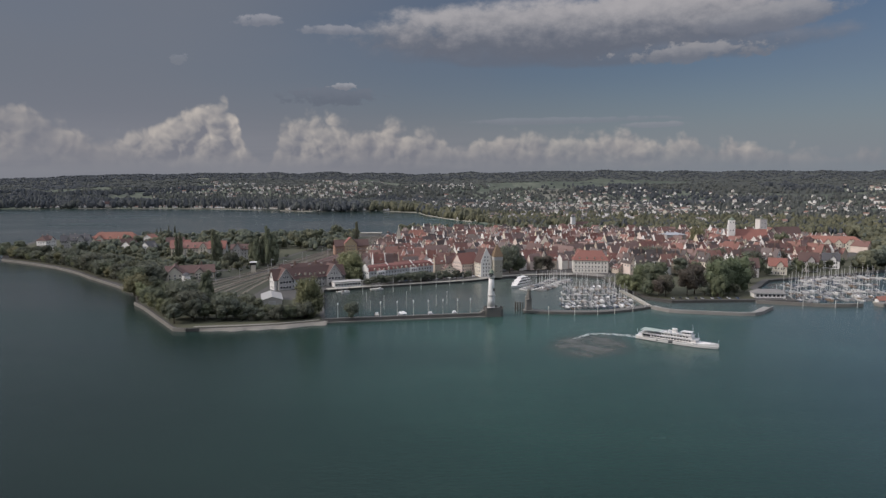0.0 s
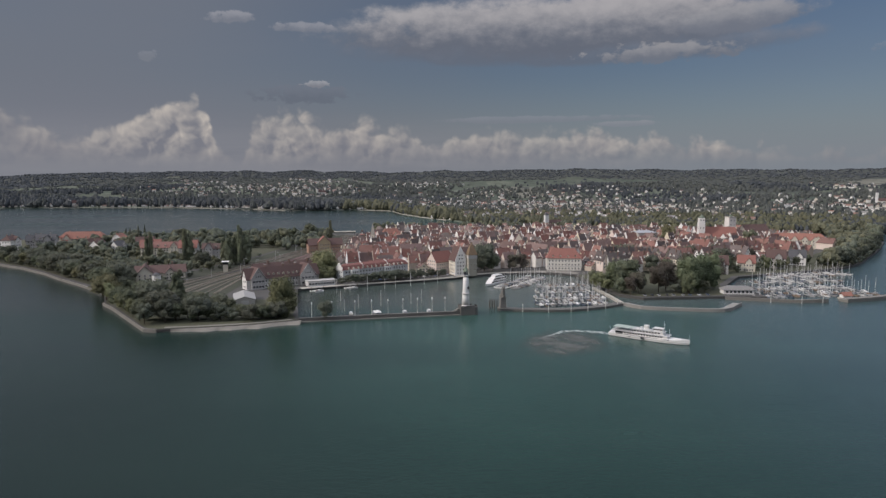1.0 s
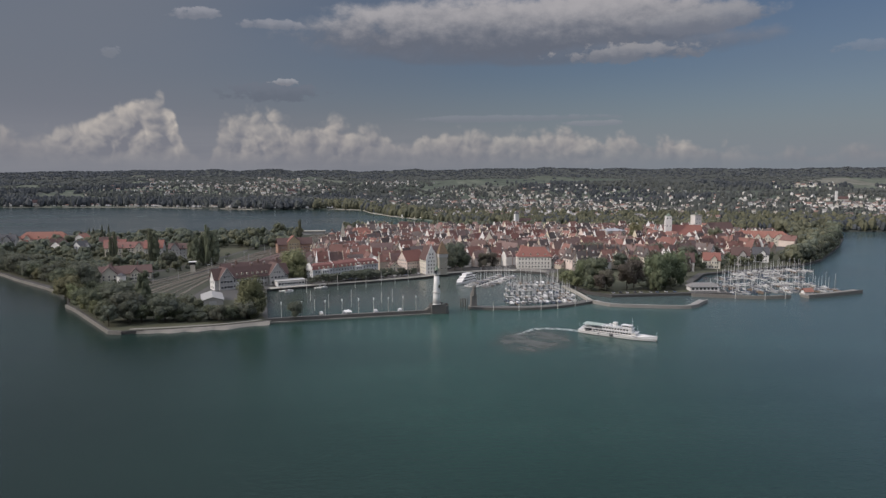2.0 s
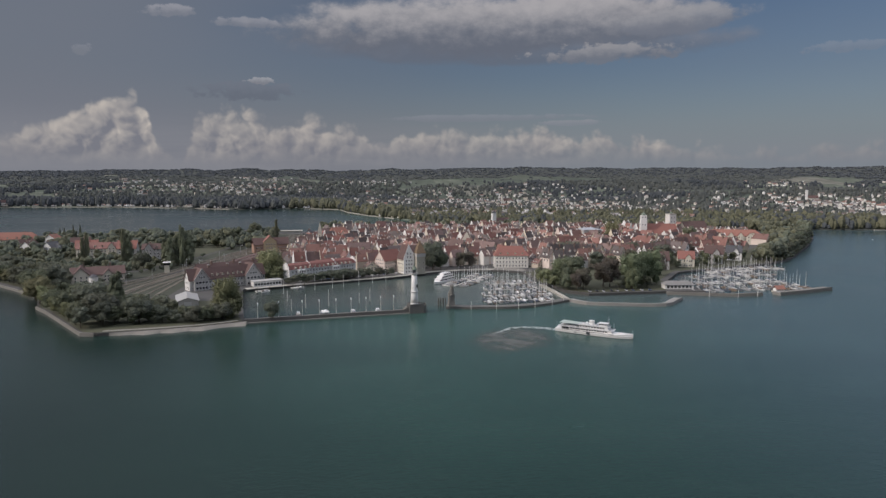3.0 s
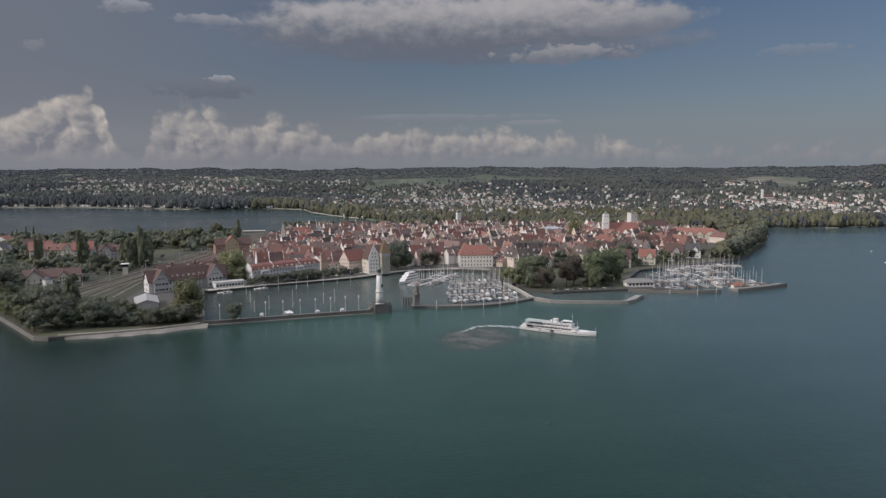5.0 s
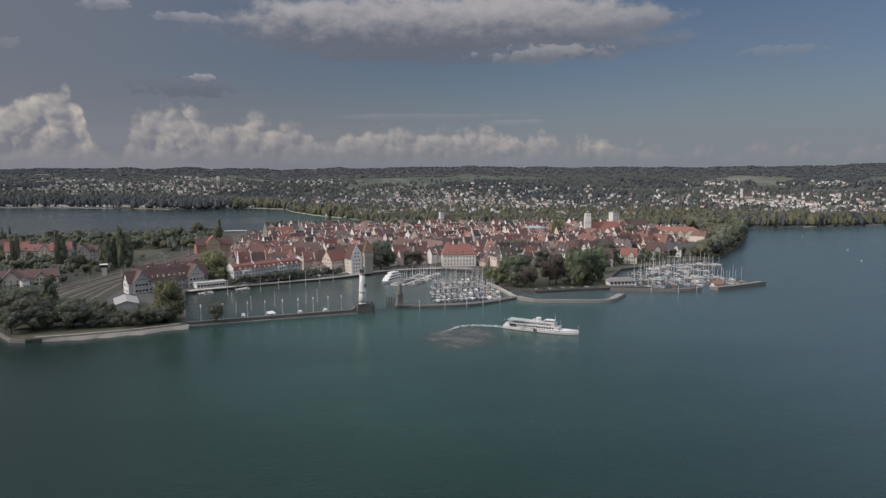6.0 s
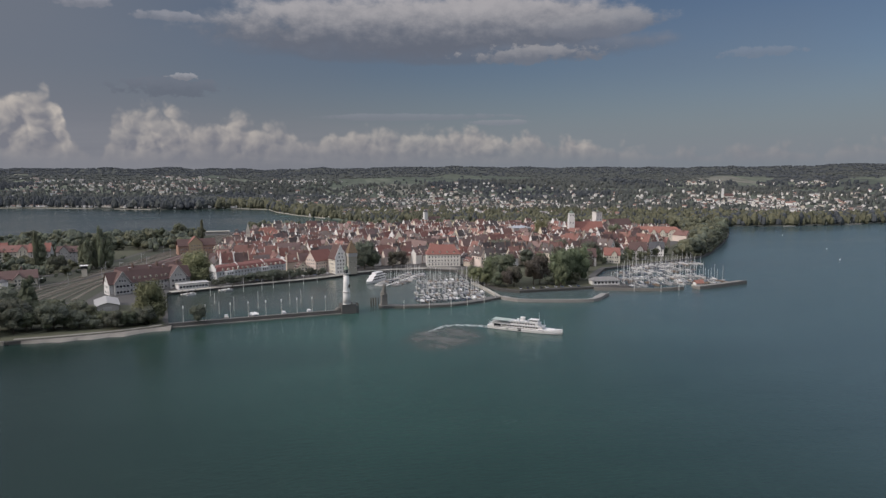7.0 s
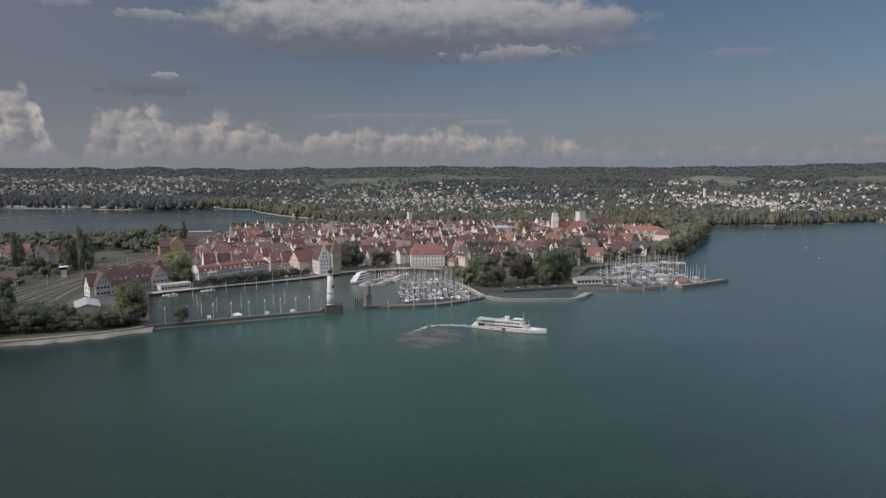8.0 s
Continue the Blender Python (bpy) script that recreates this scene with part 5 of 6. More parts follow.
def hotel():
    b = thing("grand_hotel", at(-41, 618, 2, 38), "long white three-storey hotel with a red mansard roof", "hotel")
    part("wall", Shape().box(0, 0, 0, 72, 11, 10.2), plain("hotel_render", (0.60, 0.61, 0.60), 0.8, amount=0.08), b)
    part("cornice", Shape().box(0, 0, 10.2, 73, 12, 0.4), WHITE, b)
    part("roof", Shape().mansard(11, 72, 10.6, 3.6, 2.0, 1.6, 0.5, Matrix.Rotation(radians(90), 4, "Z")), plain("hotel_tiles", (0.22, 0.10, 0.085), 0.85, amount=0.3, bump=0.4), b)
    windows(b, WINDOW, spread(22, 68), (2.2, 5.4, 8.4), 5.5)
    windows(b, WINDOW, spread(3, 9), (2.2, 5.4, 8.4), 36.0, -90)
    for x in spread(13, 64):
        dormer(b, x, -5.0, 10.9)
    for x in (-36.2, -14, 13, 36.2):
        g = part("shaped_gable", Shape().box(x, 0, 10.2, 0.6, 10.5, 3.4).box(x, 0, 13.6, 0.6, 6.5, 1.8).box(x, 0, 15.4, 0.6, 2.6, 1.2), WHITE, b, "white stepped gable wall")
    for x in (-24, 12):
        w = part("projecting_bay", Shape().box(x, -6.6, 0, 8, 2.6, 10.2), WHITE, b)
        windows(w, WINDOW, (x - 2.2, x, x + 2.2), (2.2, 5.4, 8.4), 7.9)
    part("portal", Shape().box(0, -6.6, 0, 7, 2.4, 3.8), WHITE, b)

hotel()
cust = thing("town_house", at(22, 650, 2, 40, 0.92), "pale gabled house with steep red roof by the harbour", "house")
part("wall", Shape().house_wall(15, 24, 13, 10, Matrix.Rotation(radians(90), 4, "Z")), WALLS, cust)
part("roof", Shape().gable(15, 24, 13.1, 10, 0.6, 0.4, Matrix.Rotation(radians(90), 4, "Z")), RED_ROOF, cust)
windows(cust, WINDOW, spread(7, 22), (2.4, 6, 9.6), 7.5)
windows(cust, WINDOW, spread(4, 13), (2.4, 6, 9.6, 13.2), 12.0, -90)
gh = thing("gabled_house", at(38, 637, 2, 20, 0.92), "tall yellowish stepped house with a steep pointed gable", "house")
part("wall", Shape().house_wall(11.5, 17, 16, 13.5), CREAM, gh)
part("roof", Shape().gable(11.5, 17, 16.1, 13.5, 0.5, 0.4), DARK_ROOF, gh)
part("gable_wall", Shape().house_wall(11.8, 0.6, 16.6, 14.0, Matrix.Translation((0, -8.9, 0))), WHITE, gh, "white gable parapet")
windows(gh, WINDOW, spread(3, 9), (2.5, 6.2, 9.9, 13.6), 9.2)
windows(gh, WINDOW, (-1.6, 1.6), (17.4, 21), 9.2)
windows(gh, WINDOW, spread(4, 14), (2.5, 6.2, 9.9, 13.6), 5.75, -90)
mt = thing("old_tower", at(51, 630, 2, 15), "square medieval harbour tower with a steep pointed tiled roof", "tower")
part("wall", Shape().box(0, 0, 0, 8.2, 8.2, 19.5, taper=0.96), plain("old_masonry", (0.37, 0.35, 0.29), 0.9, amount=0.25, bump=0.4), mt)
part("oriel", Shape().box(0, 0, 16.6, 8.8, 8.8, 3.2), GREYWALL, mt)
part("roof", Shape().hip(8.8, 8.8, 19.8, 12.5, 0.4, 0.01), plain("glazed_tiles", (0.20, 0.14, 0.085), 0.5, amount=0.5, grain=3), mt, "mottled glazed tile spire")
part("finial", Shape().tube((0, 0, 32), (0, 0, 34), 0.12, 5), METAL, mt)
windows(mt, SMALL_WINDOW, (-2, 2), (6, 11, 18), 4.3)
windows(mt, SMALL_WINDOW, (-2, 2), (6, 11, 18), 4.3, -90)

wa = thing("harbour_hotel", at(147, 667, 2, -6), "white three-storey house with a large red hipped roof", "hotel")
part("wall", Shape().box(0, 0, 0, 34, 15, 12.2), plain("bright_render", (0.76, 0.73, 0.66), 0.8, amount=0.07), wa)
part("roof", Shape().hip(15, 34, 12.2, 9.4, 0.7, 0.66, Matrix.Rotation(radians(90), 4, "Z")), RED_ROOF, wa)
part("string_course", Shape().box(0, 0, 4.0, 34.3, 15.3, 0.3), GREYWALL, wa)
windows(wa, WINDOW, spread(10, 32), (2.2, 6.0, 9.8), 7.5)
windows(wa, WINDOW, spread(4, 13), (2.2, 6.0, 9.8), 17.0, -90)
for x in (-11, -3.7, 3.7, 11):
    dormer(wa, x, -5.4, 13.6)

# orange brick building and the houses near the yard
br = thing("brick_house", at(-114, 828, 2, 20), "orange brick house with a cross gable and red roof", "house")
part("wall", Shape().box(0, 0, 0, 42, 14, 11), OCHRE, br)
part("roof", Shape().gable(14, 42, 11, 7, 0.6, 0.4, Matrix.Rotation(radians(90), 4, "Z")), DARK_ROOF, br)
cg = part("cross_gable", Shape().house_wall(15, 9, 14, 7), plain("yellow_brick", (0.46, 0.37, 0.24), 0.85, amount=0.2), br, at=Matrix.Translation((-2, -4, 0)))
part("gable_roof", Shape().gable(15, 9, 14.1, 7, 0.5, 0.4), RED_ROOF, cg)
windows(cg, WINDOW, spread(4, 12), (2.5, 6.5, 10.5), 4.5)
windows(br, WINDOW, [-18, -15, -12, 8, 11, 14, 17], (2.5, 6.5), 7.0)

lr = thing("railway_depot", at(-236, 622, 2, 20), "low depot with a broad dark red roof and pale walls", "depot")
part("wall", Shape().house_wall(17, 42, 7, 5.5, Matrix.Rotation(radians(90), 4, "Z")), CREAM, lr)
part("roof", Shape().gable(17, 42, 7.1, 5.5, 1.0, 0.35, Matrix.Rotation(radians(90), 4, "Z")), DARK_ROOF, lr)
for dx, dw, dl, dh in ((-13, 15, 24, 7.5), (8, 9, 19, 4.6)):
    wg = part("side_wing", Shape().house_wall(dw, dl, 6.6, dh), CREAM, lr, at=Matrix.Translation((dx, -5, 0)))
    part("wing_roof", Shape().gable(dw, dl, 6.7, dh, 0.9, 0.35), DARK_ROOF, wg)
    windows(wg, WINDOW, spread(3, dw - 2), (2.4, 5.2), dl / 2)
    part("chimney", Shape().box(dx + 2, 1, 10, 1.1, 1.1, 5.5), CHIMNEY, lr)
windows(lr, WINDOW, [14 + 2.4 * i for i in range(3)], (2.6,), 8.5)
pt = thing("round_tower", at(-227, 588, 2), "squat round white water tower with a conical cap", "tower")
part("wall", Shape().lathe([(3.6, 0), (3.5, 8.2)], 20), WHITE, pt)
part("roof", Shape().lathe([(4.0, 8.2), (0.3, 10.4)], 20), SLATE, pt)
windows(pt, SMALL_WINDOW, (0,), (5,), 3.55)


def barrack(x, y, turn, l, w, e, h, roof, wall, label, storeys=3, hip=False):
    b = thing("apartment_house", at(x, y, 2, turn), label, "house")
    q = Matrix.Rotation(radians(90), 4, "Z")
    if hip:
        part("wall", Shape().box(0, 0, 0, l, w, e), wall, b)
        part("roof", Shape().hip(w, l, e, h, 0.7, 0.7, q), roof, b)
    else:
        part("wall", Shape().house_wall(w, l, e, h, q), wall, b)
        part("roof", Shape().gable(w, l, e + .1, h, 0.6, 0.35, q), roof, b)
    zs = [1.9 + e / storeys * i for i in range(storeys)]
    windows(b, WINDOW, spread(max(3, int(l / 3.4)), l - 2), zs, w / 2)
    windows(b, WINDOW, spread(3, w - 3), zs, l / 2, -90)
    if l > 22:
        for xx in spread(4, l * .7):
            dormer(b, xx, -w * .5 + (1.9 if hip else 2.2), e + h * (0.18 if hip else 0.22))
    for xx in ((-l * .3, l * .3) if l > 32 else (l * .12,)):
        gw = min(8.0, l * .34)
        g = part("cross_gable", Shape().house_wall(gw, w * .5, e + 1.2, gw * .62), wall, b, at=Matrix.Translation((xx, -w * .25 - 0.9, 0)))
        part("gable_roof", Shape().gable(gw, w * .5, e + 1.3, gw * .62, 0.5, 0.3), roof, g)
        windows(g, WINDOW, (-gw * .24, gw * .24), zs, w * .25)
    for xx in (-l * .28, l * .2):
        part("chimney", Shape().box(xx, 0.8, e + h * .7, 1.1, 1.0, h * .3 + 1.8), CHIMNEY, b)
    return b


BRIGHT_ROOF = plain("orange_tiles", (0.285, 0.138, 0.105), 0.85, amount=0.22, bump=0.3)
barrack(-452, 925, 6, 62, 15, 10, 9.5, BRIGHT_ROOF, CREAM, "long cream house with a bright orange hipped roof", 3, True)
barrack(-482, 918, 6, 26, 12, 8, 5.5, BRIGHT_ROOF, CREAM, "cream wing with a low orange roof")
barrack(-402, 920, 80, 15, 24, 9, 8, BRIGHT_ROOF, WHITE, "white gable end of an orange roofed house")
barrack(-517, 872, 80, 18, 14, 13, 6, DARK_ROOF, WHITE, "white villa with a dark pointed roof", 3, True)
barrack(-482, 890, 10, 24, 13, 12, 7, SLATE, GREYWALL, "grey villa with slate roof among trees")
barrack(-395, 845, 70, 15, 18, 8, 7, DARK_ROOF, WHITE, "white gabled villa with dark timbering")
barrack(-368, 838, 70, 15, 15, 8, 7, SLATE, WHITE, "white gabled villa with dark roof")
barrack(-352, 880, 20, 22, 13, 9, 7, DARK_ROOF, CREAM, "cream house with dark roof between trees")
barrack(-300, 800, 8, 46, 14, 11, 6, plain("brown_red_tiles", (0.235, 0.125, 0.105), 0.85, amount=0.3, bump=0.4), CREAM, "cream apartment block with a red roof", 4)
barrack(-262, 778, 4, 20, 14, 13, 8, RED_ROOF, GREYWALL, "grey apartment house with a tall red roof", 4)
barrack(-222, 760, 8, 36, 14, 14, 5, DARK_ROOF, GREYWALL, "grey balconied apartment block behind poplars", 4)
barrack(-330, 842, 15, 24, 13, 9, 7, RED_ROOF, WHITE, "white house with a red roof")
barrack(-79, 975, 84, 18, 16, 8, 7, SLATE, WHITE, "white house with a broad gable and grey roof", 2)
barrack(-36, 915, 25, 26, 17, 13, 10, BRIGHT_ROOF, CREAM, "tall cream house with a bright red roof", 3, True)
barrack(-498, 888, 24, 16, 12, 11, 7, SLATE, GREYWALL, "grey villa with a steep slate roof in its garden", 3)
barrack(-418, 885, 40, 16, 11, 8, 6, DARK_ROOF, WHITE, "white villa with a dark gabled roof among trees", 2)
barrack(290, 634, -14, 18, 12, 10, 8, DARK_ROOF, GREYWALL, "grey gabled house behind the sailing marina", 3)
barrack(326, 650, -20, 16, 12, 9, 7, RED_ROOF, CREAM, "cream gabled house behind the sailing marina", 2)
barrack(368, 672, -24, 18, 13, 11, 8, DARK_ROOF, GREYWALL, "tall grey house with dark roof near the marina", 3)
barrack(404, 695, -28, 16, 12, 9, 7, SLATE, WHITE, "white house with a slate roof near the marina", 2)
bh = thing("lake_hall", at(-118, 1085, 2, 5), "long low hall with a white flat roof by the back water", "hall")
part("wall", Shape().box(0, 0, 0, 36, 14, 5), GREYWALL, bh)
part("roof", Shape().box(0, 0, 5, 38, 16, 0.6), PALE_STONE, bh)
sp = thing("church_spire", at(-57, 860, 2), "small slender church tower with a pointed pale spire", "church tower")
part("wall", Shape().box(0, 0, 0, 5, 5, 20), CREAM, sp)
part("roof", Shape().hip(5.2, 5.2, 20, 14, 0.2, 0.01), PALE_STONE, sp)
windows(sp, SMALL_WINDOW, (0,), (10, 17), 2.5)



def gable_front(x, y, turn, w, l, e, h, wall, roof, floors, label):
    """A tall house that turns its gable to the lake."""
    b = thing("gabled_house", at(x, y, 2, turn), label, "house")
    part("wall", Shape().house_wall(w, l, e, h), wall, b)
    part("roof", Shape().gable(w, l, e + .1, h, 0.5, 0.35), roof, b)
    part("gable_wall", Shape().house_wall(w + 0.3, 0.5, e + 0.6, h + 0.5, Matrix.Translation((0, -l / 2 - 0.3, 0))), wall, b)
    windows(b, WINDOW, spread(4, w - 2), [e - 1.6 - 3.1 * i for i in range(floors)], l / 2 + 0.55)
    windows(b, WINDOW, (-1.8, 1.8), (e + h * .25,), l / 2 + 0.55)
    part("chimney", Shape().box(w * .15, 2, e + h * .6, 1.0, 1.0, h * .4 + 1.5), CHIMNEY, b)


gable_front(125, 824, -6, 15, 22, 10, 13, CREAM, DARK_ROOF, 2, "large cream town hall with a steep painted gable")
gable_front(199, 845, 4, 15, 20, 9, 10, CREAM, RED_ROOF, 2, "broad cream house with a high gable over the roofs")
gable_front(219, 786, -20, 12, 18, 9, 8.5, WHITE, DARK_ROOF, 2, "white gabled house among the town's roofs")
barrack(-33, 835, 30, 15, 10, 13, 6, RED_ROOF, WHITE, "bright white town house with a red roof", 4)
# two churches
ch = thing("church", at(412, 905, 2, -8), "red-roofed church nave with a slim white tower and a green cap", "church")
part("nave_wall", Shape().house_wall(20, 46, 12, 13, Matrix.Rotation(radians(90), 4, "Z")), CREAM, ch)
part("nave_roof", Shape().gable(20, 46, 12.1, 13, 0.7, 0.5, Matrix.Rotation(radians(90), 4, "Z")), RED_ROOF, ch)
tw = part("tower", Shape().box(0, 0, 0, 8.4, 8.4, 31), WHITE, ch, at=Matrix.Translation((-24, -8, 0)))
part("belfry", Shape().box(0, 0, 31, 7.4, 7.4, 6.5), WHITE, tw)
part("cap", Shape().lathe([(4.2, 37.5), (3.6, 38.8), (1.4, 40.2), (0.5, 41.6)], 8), COPPER, tw, "green copper cap")
windows(tw, WINDOW, (-1.8, 1.8), (24,), 4.2)
windows(tw, WINDOW, (-1.8, 1.8), (34.5,), 3.7)
windows(tw, WINDOW, (-1.8, 1.8), (24,), 4.2, -90)
windows(ch, WINDOW, spread(9, 40), (6,), 10.0)
ch2 = thing("church_tower", at(453, 955, 2, 10), "broad square pale church tower with a flat top", "church tower")
part("wall", Shape().box(0, 0, 0, 11, 11, 35), plain("tower_plaster", (0.72, 0.70, 0.66), 0.85, amount=0.12), ch2)
part("cornice", Shape().box(0, 0, 35, 11.8, 11.8, 0.9), PALE_STONE, ch2)
part("turret", Shape().lathe([(2, 35.9), (2, 37.5), (0.4, 39)], 8), COPPER, ch2)
windows(ch2, WINDOW, (-2.5, 2.5), (18, 24, 30), 5.5)
nv = thing("church_nave", at(492, 962, 2, 12), "long church nave with a dull red roof", "church")
part("wall", Shape().house_wall(20, 40, 13, 11, Matrix.Rotation(radians(90), 4, "Z")), CREAM, nv)
part("roof", Shape().gable(20, 40, 13.1, 11, 0.6, 0.5, Matrix.Rotation(radians(90), 4, "Z")), DARK_ROOF, nv)
windows(nv, WINDOW, spread(7, 34), (6,), 10.0)
school = barrack(500, 862, -22, 74, 20, 11, 8.5, BRIGHT_ROOF, CREAM, "large cream school building with a long orange roof", 4, True)
for x in (-29, -17, -5, 7, 19, 30):
    g = part("cross_gable", Shape().house_wall(8, 5, 11.5, 5), CREAM, school, at=Matrix.Translation((x, -9.0, 0)))
    part("gable_roof", Shape().gable(8, 5, 11.6, 5, 0.4, 0.3), RED_ROOF, g)
    windows(g, WINDOW, (-1.8, 1.8), (5.5, 9.5), 2.5)
barrack(452, 862, 60, 14, 18, 9, 7, RED_ROOF, GREYWALL, "cream wing with a red gabled roof")
fl = thing("theatre", at(310, 905, 2, 10), "large pale grey building with a flat sheet roof", "theatre")
part("wall", Shape().box(0, 0, 0, 28, 22, 18), GREYWALL, fl)
part("roof", Shape().hip(22, 28, 18, 2.5, 0.6, 0.4, Matrix.Rotation(radians(90), 4, "Z")), METAL, fl)
windows(fl, WINDOW, spread(7, 25), (4, 9, 14), 11.0)
cl = thing("club_house", at(256, 523, 2, -4), "white single-storey club house with a grey hipped roof", "club house")
part("wall", Shape().box(0, 0, 0, 24, 9, 3.6), WHITE, cl)
part("roof", Shape().hip(9, 24, 3.6, 2.8, 1.0, 0.7, Matrix.Rotation(radians(90), 4, "Z")), plain("grey_shingles", (0.22, 0.215, 0.205), 0.85, amount=0.25), cl)
windows(cl, WIDE_WINDOW, spread(7, 22), (1.9,), 4.5)
hut = thing("harbour_hut", at(334, 505, 0.4, 0), "brick-red shed on a pale base at the marina entrance", "hut")
part("base", Shape().box(0, 0, -2.4, 9, 6.5, 3.4), PALE_STONE, hut)
part("wall", Shape().box(0, 0, 1, 7, 5, 2.2), WHITE, hut)
part("roof", Shape().gable(5, 7, 3.2, 2.2, 0.6, 0.25, Matrix.Rotation(radians(90), 4, "Z")), BRIGHT_ROOF, hut)
pv = thing("lake_pavilion", at(641, 938, 2, -35), "pale glazed pavilion with a flat roof by the water", "pavilion")
part("wall", Shape().box(0, 0, 0, 36, 16, 10), GREYWALL, pv)
part("roof", Shape().box(0, 0, 10, 40, 20, 0.9), PALE_STONE, pv)
windows(pv, WIDE_WINDOW, spread(12, 34), (2.0, 5.0, 8.0), 8.0)
windows(pv, WIDE_WINDOW, spread(5, 14), (2.0, 5.0, 8.0), 18.0, -90)
setting("causeway", Shape().box(140, 1246, 0, 122, 12, 7.5), PALE_STONE, "pale concrete causeway wall behind the town", "causeway")
setting("embankment", ribbon(curve([(196, 1232), (330, 1200), (520, 1195)], 30), 12, 0, 6.5), YARD, "long brown railway embankment behind the town", "embankment")


# ---------- old town ----------
def town_house(w, l, e, h, nwin, floors, parapet=False):
    b = thing("town_house", at(0, 0, -60), "plastered old town house with a steep clay-tiled roof", "house", "houses of the old town")
    part("wall", Shape().house_wall(w, l, e, h), WALLS, b)
    part("roof", Shape().gable(w, l, e + 0.1, h, 0.4, 0.3), ROOFS, b)
    part("chimney", Shape().box(w * .12, l * .22, e + h * .62, 0.9, 0.9, h * .38 + 1.3), CHIMNEY, b)
    if nwin:
        part("chimney", Shape().box(-w * .15, -l * .18, e + h * .58, 0.8, 0.8, h * .42 + 1.1), CHIMNEY, b)
    if parapet:
        for sy in (-1, 1):
            part("gable_wall", Shape().house_wall(w + 0.2, 0.4, e + 0.7, h + 0.6, Matrix.Translation((0, sy * (l / 2 + 0.3), 0))), WALLS, b, "gable wall rising above the roof")
    for sx, dy in ((-1, -.16), (-1, .2), (1, .02))[:3 if nwin else 1]:
        d = part("dormer", Shape().house_wall(1.7, 2.6, 1.5, 0.8), WALLS, b, at=Matrix.Translation((sx * w * .30, dy * l, e + h * .22)) @ Matrix.Rotation(radians(sx * 90), 4, "Z"))
        part("dormer_roof", Shape().gable(1.7, 2.6, 1.55, 0.8, 0.2, 0.15), ROOFS, d)
    zs = [1.9 + 2.9 * i for i in range(floors)]
    if nwin:
        for t in (0, 180):
            windows(b, WINDOW, spread(nwin, w - 1.2), zs[-2:], l / 2 + (0.5 if parapet else 0), t)
            windows(b, WINDOW, (0,), (e + h * .32,), l / 2 + (0.5 if parapet else 0), t)
        for t in (90, -90):
            windows(b, WINDOW, spread(nwin, l - 2), zs[-1:], w / 2, t)
    return b


FRONT = [town_house(7.6, 11, 10.0, 6.4, 3, 3), town_house(6.6, 10, 11.0, 6.4, 2, 3, True), town_house(9.2, 12.5, 10.2, 7.4, 3, 3)]
BACK = [town_house(7.4, 11, 9.8, 6.2, 0, 3), town_house(6.2, 10, 10.8, 6.4, 0, 3, True), town_house(8.8, 12.5, 10, 7.2, 0, 3), town_house(7.4, 15, 9.2, 6.4, 0, 3), town_house(6.6, 8.5, 11.6, 5.2, 0, 4, True)]
fresh = set()
TOWN = [(-80, 646), (-50, 634), (-14, 656), (6, 638), (18, 640), (40, 660), (60, 672), (125, 682), (200, 640), (300, 672), (420, 735), (520, 830), (560, 940), (480, 1030), (300, 1090), (100, 1110), (-40, 1085), (-80, 960), (-82, 800)]
KEEP = [(-62, 602, 22), (-41, 618, 22), (-20, 635, 20), (22, 650, 15), (37, 636, 13), (51, 630, 11), (147, 667, 24), (-114, 828, 25), (-79, 975, 18), (-36, 915, 17), (412, 905, 28), (385, 900, 11), (466, 955, 13), (492, 962, 20), (505, 875, 38), (475, 885, 22), (455, 862, 15), (310, 905, 18), (75, 652, 15), (-121, 612, 32), (468, 800, 34), (440, 825, 26), (495, 835, 24), (405, 772, 16), (125, 824, 14), (199, 845, 14), (219, 786, 12), (125, 808, 9), (199, 830, 9), (-33, 835, 13), (290, 634, 15), (326, 650, 14), (368, 672, 15), (404, 695, 14)]
trnd = random.Random(21)
placed = []
row_walls, row_roofs, row_chimneys = Shape(), Shape(), Shape()
for _ in range(70000):
    x, y = trnd.uniform(-90, 570), 640 + 460 * trnd.random()
    if not inside(x, y, TOWN) or any((x - a) ** 2 + (y - b) ** 2 < r * r for a, b, r in KEEP):
        continue
    gap = 10.3 + (y - 640) * 0.007
    if any((x - a) ** 2 + (y - b) ** 2 < gap * gap for a, b in placed):
        continue
    placed.append((x, y))
placed.sort(key=lambda p: p[1] - 0.25 * p[0])
